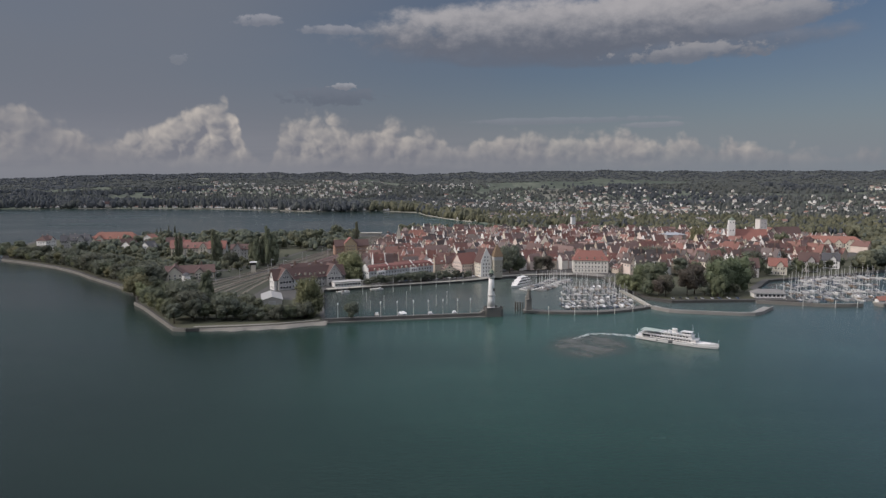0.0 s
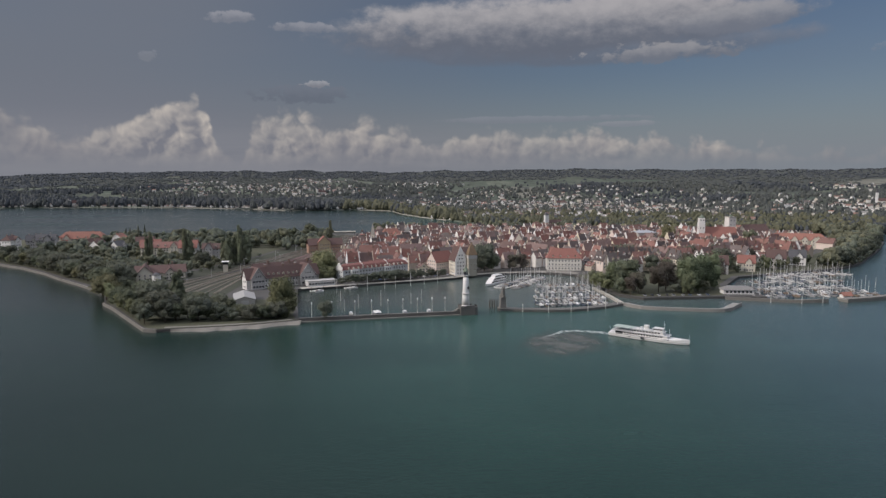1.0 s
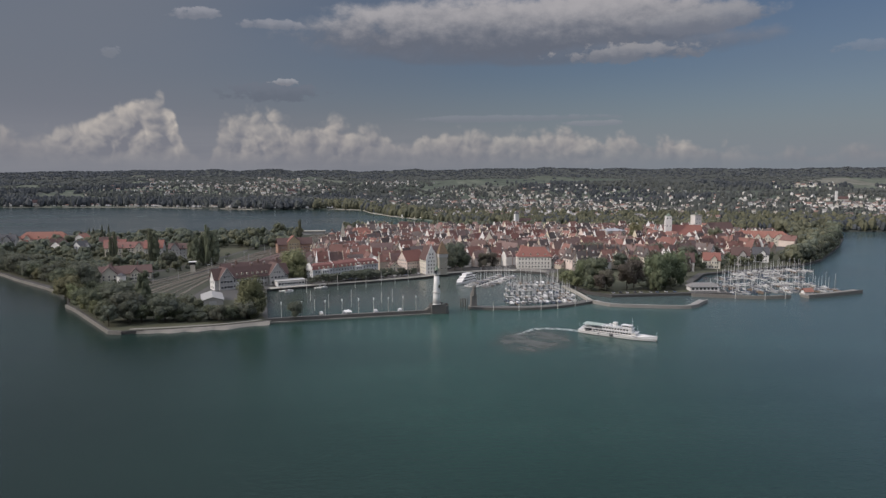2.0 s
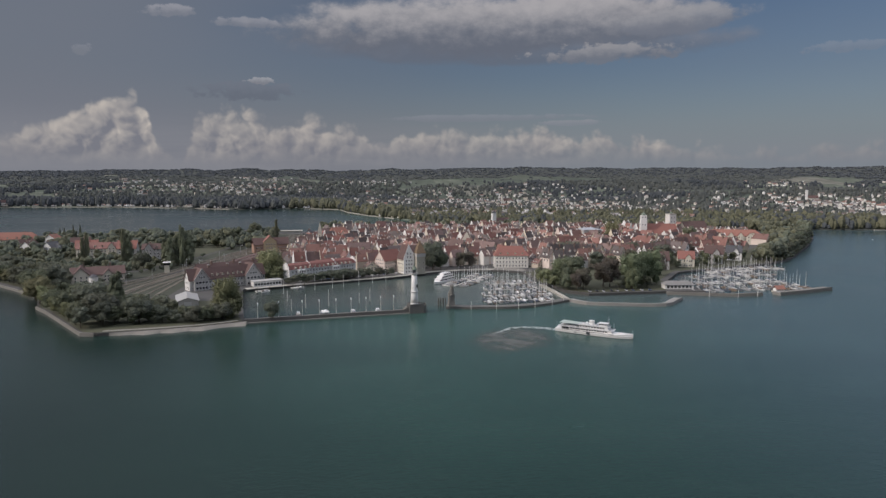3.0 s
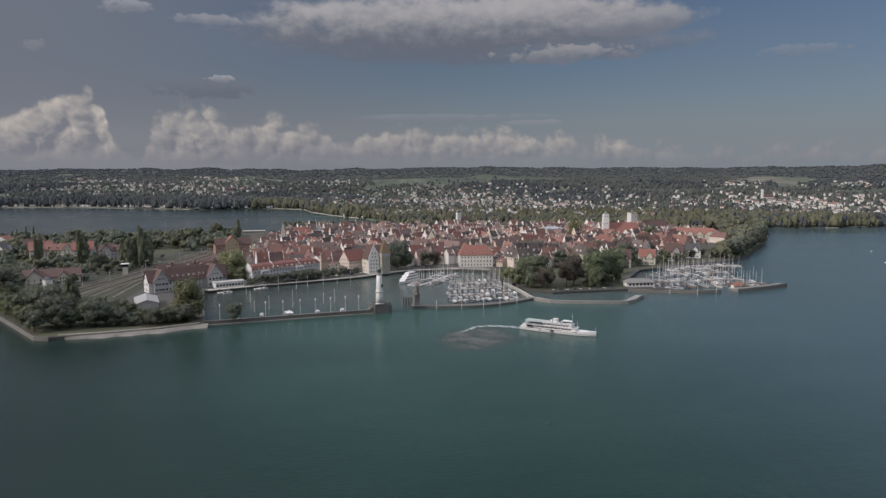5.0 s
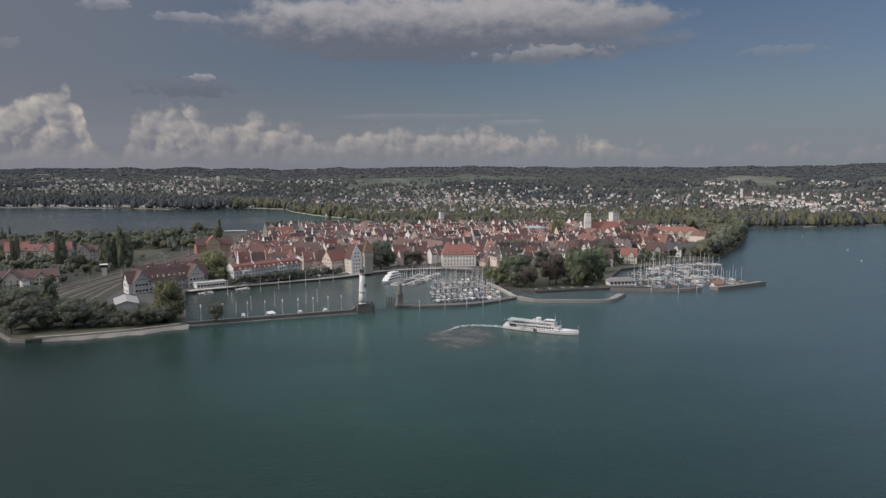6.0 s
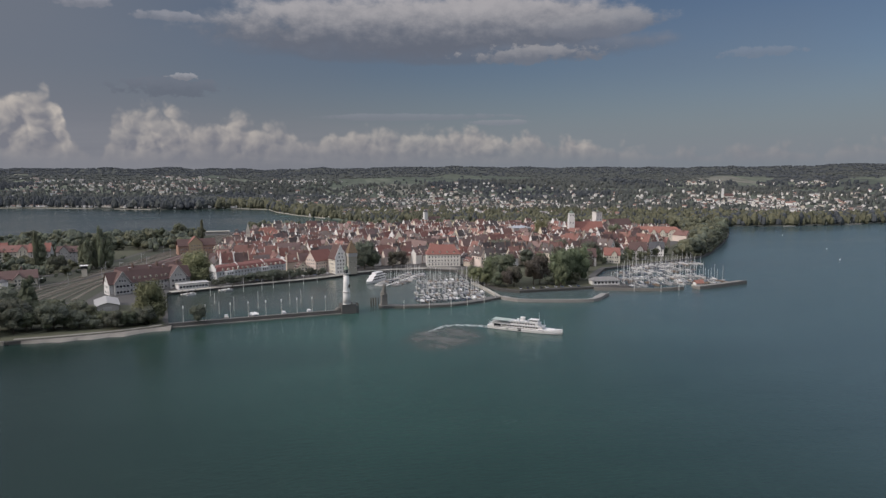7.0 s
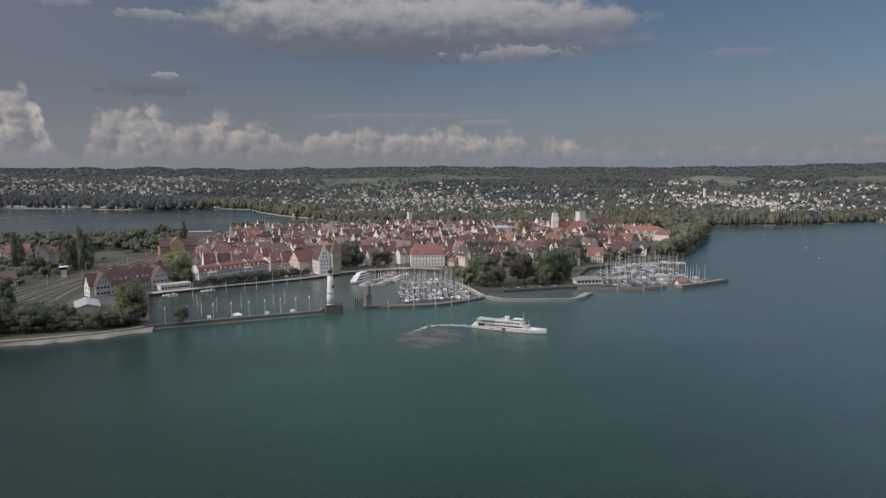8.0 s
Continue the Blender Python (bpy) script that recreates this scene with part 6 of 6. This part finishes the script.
for i, (x, y) in enumerate(placed):
    turn = 28 + 22 * noise.noise((x / 150, y / 150, 0)) + trnd.choice((90, 90, 270, 90, 0, 180)) + trnd.uniform(-8, 8)
    tall = trnd.uniform(.74, 1.26) * (1.0 + 0.1 * noise.noise((x / 60, y / 60, 4)))
    m_ = Matrix.Translation((x, y, 2.0 + 3.0 * noise.noise((x / 200, y / 200, 9)) ** 2)) @ Matrix.Rotation(radians(turn), 4, "Z") @ Matrix.Diagonal((trnd.uniform(.85, 1.25), trnd.uniform(.85, 1.3), tall, 1))
    if i >= 290:
        w, l, e, h = trnd.uniform(6.5, 10), trnd.uniform(9, 15), trnd.uniform(7, 11), trnd.uniform(5.0, 7.4)
        row_walls.house_wall(w, l, e, h, m_)
        row_roofs.gable(w, l, e + .1, h, 0.4, 0.3, m_)
        row_chimneys.box(w * .1, l * trnd.uniform(-.3, .3), e + h * .6, 0.9, 0.9, h * .4 + 1.3, m_)
        if trnd.random() < 0.45:
            for sy in (-1, 1):
                row_walls.house_wall(w + 0.2, 0.4, e + 0.7, h + 0.6, m_ @ Matrix.Translation((0, sy * (l / 2 + 0.3), 0)))
        for sx in (-1, 1):
            for dy in (-0.22, 0.24):
                if trnd.random() < 0.55:
                    row_walls.box(sx * w * .29, dy * l, e + h * .2, 1.8, 1.7, h * .34, m_)
        continue
    k = trnd.choice(FRONT if i < 76 else BACK)
    if k.name in fresh:
        copy_thing(k, m_)
    else:
        fresh.add(k.name)
        k.matrix_basis = m_
rows_ob = thing("house_rows", Matrix.Identity(4), "crowded rows of old red-roofed houses deeper in town", "houses", "", "stuff")
part("wall", row_walls, MANY_WALLS, rows_ob)
part("roof", row_roofs, MANY_ROOFS, rows_ob)
part("chimney", row_chimneys, CHIMNEY, rows_ob)


# ---------- houses of the far shore ----------
PALE = [(0.78, 0.77, 0.74), (0.72, 0.70, 0.65), (0.80, 0.79, 0.77), (0.62, 0.58, 0.50)]
FAR_TILES = choice("far_tiles", [(0.16, 0.12, 0.105), (0.12, 0.11, 0.105), (0.24, 0.15, 0.12), (0.30, 0.29, 0.28), (0.18, 0.15, 0.13)], 0.8, 0.2, pieces=True)
FAR_PAINT, FAR_WALLS = choice("far_plaster", PALE, 0.8, 0.1), choice("far_row_plaster", PALE, 0.8, 0.1, pieces=True)


def far_house(w, l, e, h, roof):
    b = thing("far_house", at(0, 0, -90), "pale house with a pitched roof among trees on the far shore", "house", "houses of the far shore")
    part("wall", Shape().house_wall(w, l, e, h), FAR_PAINT, b)
    part("roof", Shape().gable(w, l, e + .1, h, 0.6, 0.4), roof, b)
    return b


FAR = [far_house(11, 15, 7.5, 4.6, ROOFS), far_house(13, 20, 9.5, 5, DARK_ROOF), far_house(12, 30, 11, 3.5, SLATE), far_house(10, 13, 7, 6, SLATE), far_house(15, 44, 13, 3, SLATE)]
got = set()
frnd = random.Random(8)
nfar = 0
far_walls, far_roofs = Shape(), Shape()
while nfar < 2000:
    if frnd.random() < 0.975:
        a, r = frnd.uniform(-34, 50), frnd.uniform(1400, 3750)
    else:
        a, r = frnd.uniform(-32, -4), 0
        r = along(SHORE, a) + frnd.uniform(8, 20)
    if r < along(SHORE, a) + 6:
        continue
    x, y = r * math.sin(math.radians(a)), r * math.cos(math.radians(a))
    if r > along(SHORE, a) + 25 and settled(x, y) < frnd.uniform(0.08, 0.9):
        continue
    k = frnd.choice((0, 0, 0, 1, 1, 2, 3, 3, 3, 0, 1, 4))
    sc = frnd.uniform(0.45, 0.82) * (0.7 if r < along(SHORE, a) + 25 else 1.0)
    turn = -a + frnd.choice((0, 90)) + frnd.uniform(-25, 25)
    nfar += 1
    if nfar > 280:
        m_ = at(x, y, height(x, y) - 0.3, turn, sc)
        w, l, e, h = frnd.uniform(9, 13), frnd.uniform(12, 24), frnd.uniform(6.5, 12), frnd.uniform(3, 5.5)
        far_walls.house_wall(w, l, e, h, m_)
        far_roofs.gable(w, l, e + .1, h, 0.5, 0.3, m_)
    elif k in got:
        copy_thing(FAR[k], at(x, y, height(x, y) - 0.3, turn, sc))
    else:
        got.add(k)
        FAR[k].matrix_basis = at(x, y, height(x, y) - 0.3, turn, sc)


def far_church(a, past, h, label):
    """A tall pale tower with a pointed roof beside a nave."""
    r = along(SHORE, a) + past
    x, y = r * math.sin(radians(a)), r * math.cos(radians(a))
    b = thing("far_church", at(x, y, height(x, y) - 0.5, -a + 20), label, "church", "churches of the far shore")
    part("nave", Shape().house_wall(13, 30, 10, 8, Matrix.Rotation(radians(90), 4, "Z")), FAR_PAINT, b)
    part("roof", Shape().gable(13, 30, 10.1, 8, 0.5, 0.4, Matrix.Rotation(radians(90), 4, "Z")), DARK_ROOF, b)
    t = part("tower", Shape().box(-18, 0, 0, 6, 6, h), FAR_PAINT, b)
    part("spire", Shape().hip(6, 6, 0, h * 0.45, 0.3, 0.01, Matrix.Translation((-18, 0, h))), SLATE, t)


far_church(12.1, 900, 30, "white church with a tall pointed tower in the far town")
far_church(35.4, 1050, 34, "pale church with a high tower on the eastern plain")
far_church(-8.0, 850, 22, "small church tower above the far shore")
far_church(-26.4, 22, 20, "pale lakeside castle with a slim tower among trees")
far_ob = thing("far_settlement", Matrix.Identity(4), "many small pale houses scattered over the far shore", "houses", "", "stuff")
part("wall", far_walls, FAR_WALLS, far_ob)
part("roof", far_roofs, FAR_TILES, far_ob)

# white mooring buoys on the open water
for x, y in ((593, 631), (663, 728), (742, 905)):
    by = thing("buoy", at(x, y, -0.2, 0, 0.65), "small white round mooring buoy on the lake", "buoy", "mooring buoys")
    part("float", Shape().lathe([(0.3, 0), (0.85, 0.4), (0.9, 0.9), (0.4, 1.4)], 10), WHITE, by)
    part("ring", Shape().lathe([(0.16, 1.35), (0.16, 1.8)], 6), METAL, by)

# parasols along the promenade
pnd = random.Random(5)
first = None
for i in range(18):
    f = i / 17
    m_ = at(-62 + 96 * f + pnd.uniform(-1, 1), 581 + 41 * f + pnd.uniform(-1.2, 1.2), 2.14)
    if first is None:
        first = thing("parasol", m_, "open pale canvas parasol on the promenade", "parasol", "parasols on the promenade")
        part("pole", Shape().tube((0, 0, 0), (0, 0, 2.4), 0.06, 5), METAL, first)
        part("canopy", Shape().lathe([(1.9, 2.25), (1.85, 2.4), (0.1, 3.1)], 8), COVER, first)
    else:
        copy_thing(first, m_)

# white tower house by the embankment behind the town
wt = thing("tower_house", at(247, 1218, 2, 12), "white house with a slim square tower behind the town", "house")
part("wall", Shape().house_wall(12, 34, 9, 6, Matrix.Rotation(radians(90), 4, "Z")), WHITE, wt)
part("roof", Shape().gable(12, 34, 9.1, 6, 0.5, 0.3, Matrix.Rotation(radians(90), 4, "Z")), DARK_ROOF, wt)
part("tower", Shape().box(-14, -5, 0, 7, 7, 24), WHITE, wt)
part("tower_roof", Shape().hip(7, 7, 0, 5, 0.4, 0.01, Matrix.Translation((-14, -5, 24))), SLATE, wt)
windows(wt, WINDOW, spread(8, 30), (3, 6.5), 6.0)


# ---------- trees ----------
def leaf_cloud(s, c, r, count, size, rn, flat=1.0):
    """Small bent leaf clumps over a lumpy ball."""
    for _ in range(count):
        d = Vector((rn.gauss(0, 1), rn.gauss(0, 1), rn.gauss(0, 1))).normalized()
        p = Vector(c) + Vector((d.x * r, d.y * r, d.z * r * flat)) * rn.uniform(0.72, 1.12)
        u = d.cross(Vector((rn.gauss(0, 1), rn.gauss(0, 1), rn.gauss(0, 1)))).normalized()
        w = (d + Vector((rn.gauss(0, .5), rn.gauss(0, .5), rn.gauss(0, .5)))).normalized().cross(u)
        a, b = size * rn.uniform(0.6, 1.3), size * rn.uniform(0.5, 1.1)
        n = len(s.v)
        s.v += [tuple(p - u * a), tuple(p - w * b + d * 0.15), tuple(p + u * a), tuple(p + w * b - d * 0.2)]
        s.f += [(n, n + 1, n + 2), (n, n + 2, n + 3)]


def tree(kind, h, w, seed, mat, detail, label):
    """kind: broad, tall (poplar), cone (fir) or weep (willow)."""
    rn = random.Random(seed)
    b = thing("tree", at(0, 0, -120), label, "tree", "trees of the island")
    t, c = Shape(), Shape()
    clear = {"broad": 0.24, "tall": 0.06, "cone": 0.08, "weep": 0.10}[kind] * h
    r0 = max(0.22, h * 0.022)
    t.tube((0, 0, -0.6), (rn.uniform(-.2, .2), rn.uniform(-.2, .2), clear + h * .25), r0, 7, r0 * .62)
    lobes = []
    n = {"broad": 15, "tall": 12, "cone": 10, "weep": 18}[kind]
    for i in range(n):
        f = (i + 0.5) / n
        g = i * 2.39996
        if kind == "tall":
            z = clear + (h - clear) * (0.06 + 0.86 * f)
            rad = w * 0.5 * (0.55 + 0.55 * math.sin(math.pi * min(1, f * 0.9 + 0.12)))
            lobes.append((Vector((math.cos(g) * w * .16, math.sin(g) * w * .16, z)), rad * 0.72, 1.7))
        elif kind == "cone":
            z = clear + (h - clear) * (0.04 + 0.9 * f)
            lobes.append((Vector((0, 0, z)), w * 0.5 * (1.05 - f) + 0.3, 0.75))
        else:
            zf = rn.uniform(0.12, 0.86)
            ring = w * 0.5 * math.sqrt(max(0.05, 1 - ((zf - 0.42) / 0.58) ** 2)) * rn.uniform(0.42, 0.70)
            z = clear + (h - clear) * zf
            lobes.append((Vector((math.cos(g) * ring, math.sin(g) * ring, z)), w * rn.uniform(0.18, 0.27), 1.25 if kind == "weep" else 0.9))
    for p, r, fl in lobes:
        crown_ball(c, (p.x, p.y, p.z - r * fl * .8), r * 0.70, r * fl * 1.45, rn, detail > 30)
        leaf_cloud(c, p, r, detail, max(0.36, w * 0.031), rn, fl)
        if kind in ("broad", "weep") and rn.random() < 0.6:
            t.tube((0, 0, clear + rn.uniform(0, h * .2)), p, r0 * .42, 5, r0 * .12)
    part("trunk", t, BARK, b)
    part("crown", c, mat, b)
    return b


GREEN, DUSK, GOLD = "broad green tree with a full rounded crown", "dark green shady tree with a dense crown", "yellow-green willow with a hanging crown"
NEAR = {
    "green": [tree("broad", 16, 13, 1, LEAF, 130, GREEN), tree("broad", 14, 14, 2, LEAF, 130, GREEN), tree("broad", 19, 14, 3, LEAF, 130, GREEN)],
    "dark": [tree("broad", 13, 12, 4, LEAF_DARK, 125, DUSK), tree("broad", 15, 11, 5, LEAF_DARK, 125, DUSK), tree("broad", 12, 13, 6, LEAF_DARK, 125, DUSK)],
    "copper": [tree("broad", 16, 13, 15, LEAF_COPPER, 125, "broad tree with brown-purple leaves")],
    "fresh": [tree("weep", 20, 14, 16, LEAF_FRESH, 130, "tall fresh green willow with a hanging crown")],
    "gold": [tree("weep", 22, 20, 7, LEAF_GOLD, 220, GOLD)],
    "olive": [tree("broad", 18, 17, 17, LEAF_GOLD, 150, "broad yellow-green tree with a rounded crown"), tree("broad", 20, 16, 18, LEAF_GOLD, 150, "broad yellow-green tree with a rounded crown")],
    "poplar": [tree("tall", 26, 8, 8, LEAF, 90, "tall narrow poplar with dull green crown"), tree("tall", 28, 8, 9, LEAF, 80, "tall narrow poplar with green crown")],
    "fir": [tree("cone", 20, 8, 10, LEAF_DARK, 70, "dark pointed conifer with dense branches")],
    "far": [tree("broad", 15, 13, 12, LEAF, 34, GREEN), tree("broad", 17, 14, 13, LEAF, 34, GREEN), tree("broad", 13, 13, 14, LEAF_DARK, 34, DUSK)],
}
planted = set()
prnd = random.Random(33)


def plant(kind, x, y, h=None, z=2.0, wide=1.0):
    k = prnd.choice(NEAR[kind])
    base = {"green": 16, "dark": 13.5, "gold": 22, "olive": 19, "copper": 16, "fresh": 20, "poplar": 27, "fir": 20, "far": 15}[kind]
    s = (h or base * prnd.uniform(0.8, 1.15)) / base
    m_ = Matrix.Translation((x, y, z)) @ Matrix.Rotation(prnd.uniform(0, 6.28), 4, "Z") @ Matrix.Diagonal((s * wide * prnd.uniform(.9, 1.1), s * wide * prnd.uniform(.9, 1.1), s, 1))
    if k.name in planted:
        copy_thing(k, m_)
    else:
        planted.add(k.name)
        k.matrix_basis = m_


GROVE = {k: Shape() for k in ("green", "dark", "gold")}


def grove(kind, x, y, h, z=2.0):
    """A tree of the background, joined with its neighbours."""
    rn, s = prnd, GROVE[kind]
    w = h * rn.uniform(0.75, 1.0)
    for i in range(7):
        g, zf = i * 2.4 + rn.random(), rn.uniform(0.2, 0.8)
        ring = w * .5 * math.sqrt(max(0.05, 1 - ((zf - .42) / .58) ** 2)) * rn.uniform(.35, .65)
        p = Vector((x + math.cos(g) * ring, y + math.sin(g) * ring, z + h * (0.12 + 0.82 * zf)))
        r = w * rn.uniform(.2, .29)
        crown_ball(s, (p.x, p.y, p.z - r * .75), r * .9, r * 1.6, rn, True)
        leaf_cloud(s, p, r, 14, 0.65, rn, 0.9)
    s.tube((x, y, z - .5), (x, y, z + h * .5), 0.3, 5, 0.15)


# avenue along the shore wall
path = curve([(-505, 785), (-455, 752), (-402, 713), (-356, 672), (-326, 640), (-280, 596), (-248, 562)], 8.5)
for i, p in enumerate(path):
    plant(("green", "olive", "green", "dark")[i % 4], p[0] - 2.5, p[1] - 1.0, (11 if i < 18 else 14) + 3 * prnd.random(), wide=1.1)
for i in range(30):
    f = i / 30
    p = path[int(f * (len(path) - 1))]
    d = prnd.uniform(14, 26)
    plant(prnd.choice(("green", "dark", "dark")), p[0] + d * 0.75, p[1] + d * 0.9, prnd.uniform(11, 14))
for i in range(110):
    f = prnd.random()
    p = path[int(f * (len(path) - 1))]
    d = prnd.uniform(28, 100) * (1.05 - 0.6 * f)
    gx, gy = p[0] + d * 0.72, p[1] + d * 0.9
    if (gx + 234) ** 2 + (gy - 610) ** 2 > 36 ** 2:
        grove(prnd.choice(("green", "dark", "dark")), gx, gy, prnd.uniform(8, 12))
for i in range(16):
    plant("green", -532 + 3.2 * i + prnd.uniform(-4, 4), 800 + prnd.uniform(-8, 25) - i * 1.2, prnd.uniform(17, 23) - 0.35 * i)
# big trees at the bend and round the island's tip
for x, y, h, k in ((-245, 527, 25, "green"), (-236, 513, 27, "olive"), (-227, 501, 21, "olive"), (-240, 543, 24, "dark"), (-216, 486, 20, "green"), (-206, 474, 18, "olive"), (-197, 460, 19, "green"), (-190, 449, 17, "olive"), (-180, 435, 16, "green"),
                   (-200, 498, 17, "dark"), (-188, 482, 17, "dark"), (-182, 466, 15, "dark"), (-168, 442, 16, "dark"), (-162, 430, 15, "dark"), (-215, 518, 18, "green"), (-173, 425, 13, "dark"), (-248, 540, 22, "olive"), (-229, 533, 20, "green")):
    plant(k, x, y, h, wide=1.0)
for i in range(26):
    x = -160 + 2.8 * i + prnd.uniform(-2, 2)
    plant(("green", "dark", "green", "olive", "dark")[i % 5], x, 425 + 0.14 * (x + 160) + prnd.uniform(0, 24), prnd.uniform(11, 18) if x < -132 else prnd.uniform(8, 13))
for x, y, h in ((-145, 432, 8), (-121, 435, 10), (-108, 439, 12), (-103, 443, 10), (-132, 434, 9), (-98, 446, 11)):
    plant("green", x, y, h)
plant("poplar", -166, 466, 29, wide=1.45)
plant("gold", -91, 449, 24)
plant("gold", -84, 604, 23, wide=1.25)
plant("green", -72, 602, 13)
plant("green", -77, 597, 10)
plant("green", 74, 655, 29, wide=0.8)
plant("dark", 66, 657, 24, wide=0.8)
plant("copper", 94, 656, 17)
plant("copper", 104, 661, 16)
plant("dark", -61, 441.5, 10, 1.6, 0.75)
# promenade: clipped trees and the hotel garden
for i in range(9):
    plant("dark", -50 + 6.5 * i, 590 + 4.0 * i, 7.0 + 0.6 * (i % 2), 2.0, 1.1)
for i in range(17):
    plant("dark", -66 + 5.6 * i, 579.5 + 2.5 * i, 6.6 + 0.9 * (i % 3), 2.0, 1.1)
# park between the two marinas
for x, y, h, k in ((151, 550, 19, "olive"), (155, 534, 15, "olive"), (164, 528, 21, "green"), (172, 545, 27, "green"), (166, 556, 24, "fresh"), (176, 524, 17, "copper"), (169, 520, 14, "copper"), (183, 538, 13, "green"), (195, 530, 21, "copper"), (203, 536, 23, "copper"), (208, 528, 12, "dark"),
                   (219, 532, 25, "fresh"), (226, 538, 26, "fresh"), (216, 522, 15, "fresh"), (243, 548, 26, "fresh"), (232, 528, 11, "green"), (157, 585, 17, "green"), (270, 592, 20, "copper")):
    plant(k, x, y, h)
for i in range(12):
    x = 262 + 15.6 * i
    grove(prnd.choice(("dark", "green")), x, 606 + 0.42 * (x - 262) + prnd.uniform(8, 34), prnd.uniform(9, 14))
for i in range(14):
    x = 262 + 12.9 * i
    plant(prnd.choice(("green", "green", "fresh", "copper")), x, 600 + 0.40 * (x - 262) + prnd.uniform(18, 42), prnd.uniform(11, 15.5))
for x, y, h, k in ((208, 634, 15, "green"), (228, 640, 17, "dark"), (246, 648, 14, "green"), (268, 652, 17, "copper"), (288, 662, 16, "green"), (308, 672, 18, "dark"), (330, 684, 16, "green"), (352, 696, 17, "copper"), (374, 706, 15, "green")):
    plant(k, x, y, h)
# park along the right shore
edge = curve([(438, 671), (479, 706), (535, 770), (587, 832), (632, 888), (666, 932), (702, 985), (733, 1040)], 9)
for i, p in enumerate(edge):
    if math.hypot(p[0] - 641, p[1] - 915) > 32:
        plant(prnd.choice(("green", "far", "far", "dark")), p[0] - 5 - 5 * prnd.random(), p[1] + 3 + 4 * prnd.random(), prnd.uniform(12, 19))
        grove(prnd.choice(("green", "dark")), p[0] - 1.0, p[1] + 0.5, prnd.uniform(5, 8), 1.2)
for i in range(150):
    f = prnd.random()
    p = edge[int(f * (len(edge) - 1))]
    d = prnd.uniform(10, 22 + 95 * max(0, f - 0.25))
    if math.hypot(p[0] - d * .78 - 641, p[1] + d * .62 - 918) > 34:
        grove(prnd.choice(("green", "green", "dark")), p[0] - d * 0.78, p[1] + d * 0.62, prnd.uniform(14, 23))
# low bushes between the park and the tracks, and along the yard
for i in range(46):
    f = prnd.random()
    grove(prnd.choice(("dark", "green")), -236 + 90 * f + prnd.uniform(-3, 3), 522 - 6 * f + prnd.uniform(-7, 9), prnd.uniform(2.5, 5.5))
for i in range(30):
    f = prnd.random()
    grove("dark", -246 + 46 * f + prnd.uniform(-5, 5), 560 + 130 * f + prnd.uniform(-6, 6), prnd.uniform(2.5, 6))
# poplars, firs and trees behind the yard
for x, y, h, k in ((-193, 715, 34, "poplar"), (-187, 712, 36, "poplar"), (-199, 712, 29, "poplar"), (-181, 716, 32, "poplar"), (-206, 722, 27, "poplar"), (-252, 735, 32, "poplar"), (-248, 738, 30, "poplar"), (-303, 772, 27, "poplar"), (-307, 770, 23, "poplar"), (-222, 700, 14, "dark"),
                   (-186, 905, 26, "fir"), (-410, 960, 18, "fir"), (-395, 965, 21, "fir"), (-127, 985, 26, "poplar")):
    plant(k, x, y, h, wide=0.8)
for i in range(230):
    f = prnd.random()
    grove(prnd.choice(("green", "dark", "dark")), -450 + 320 * f + prnd.uniform(-10, 10), 860 + 190 * prnd.random() - 40 * (1 - f), prnd.uniform(11, 19))
for i in range(170):
    f = prnd.random()
    grove(prnd.choice(("dark", "green")), -480 + 290 * f + prnd.uniform(-25, 25), 905 - 130 * f + prnd.uniform(-55, 40), prnd.uniform(6, 12))
for x, y, h in ((-415, 985, 17), (-396, 990, 20), (-340, 980, 15), (-238, 960, 16), (-330, 905, 14)):
    plant("fir", x, y, h, wide=0.9)
for i in range(45):
    grove(prnd.choice(("dark", "green")), -300 + 110 * prnd.random(), 655 + 95 * prnd.random(), prnd.uniform(7, 13))
for i in range(16):
    plant("far", -192 + 3 * i + prnd.uniform(-2, 2), 890 + 10 * i, prnd.uniform(14, 20))
# behind and between the houses of the town
for i in range(150):
    x = -70 + 640 * prnd.random()
    grove(prnd.choice(("green", "green", "dark")), x, 1112 + prnd.uniform(0, 75) - 0.10 * abs(x - 200), prnd.uniform(12, 20))
for i in range(130):
    x, y = prnd.uniform(-60, 520), prnd.uniform(680, 1080)
    if inside(x, y, TOWN):
        grove(prnd.choice(("green", "dark")), x, y, prnd.uniform(10, 16))
for i in range(30):
    grove("gold", 215 + 270 * prnd.random(), 1120 + 70 * prnd.random(), prnd.uniform(9, 15))
for x, y, h, k in ((333, 880, 25, "gold"), (350, 900, 22, "green"), (205, 665, 20, "dark"), (215, 690, 20, "dark"), (232, 660, 19, "green"), (290, 700, 20, "dark"), (330, 730, 20, "dark"), (262, 668, 20, "green"), (430, 850, 20, "far"), (380, 770, 18, "dark"), (400, 800, 18, "far")):
    plant(k, x, y, h)
for k, mat, lab in (("green", LEAF, "crowded green trees in the parks and gardens"), ("dark", LEAF_DARK, "crowded dark trees in the parks and gardens"), ("gold", LEAF_GOLD, "yellowing trees behind the old town")):
    tagged(part("grove", GROVE[k], mat, None), lab, "trees", "", "stuff")
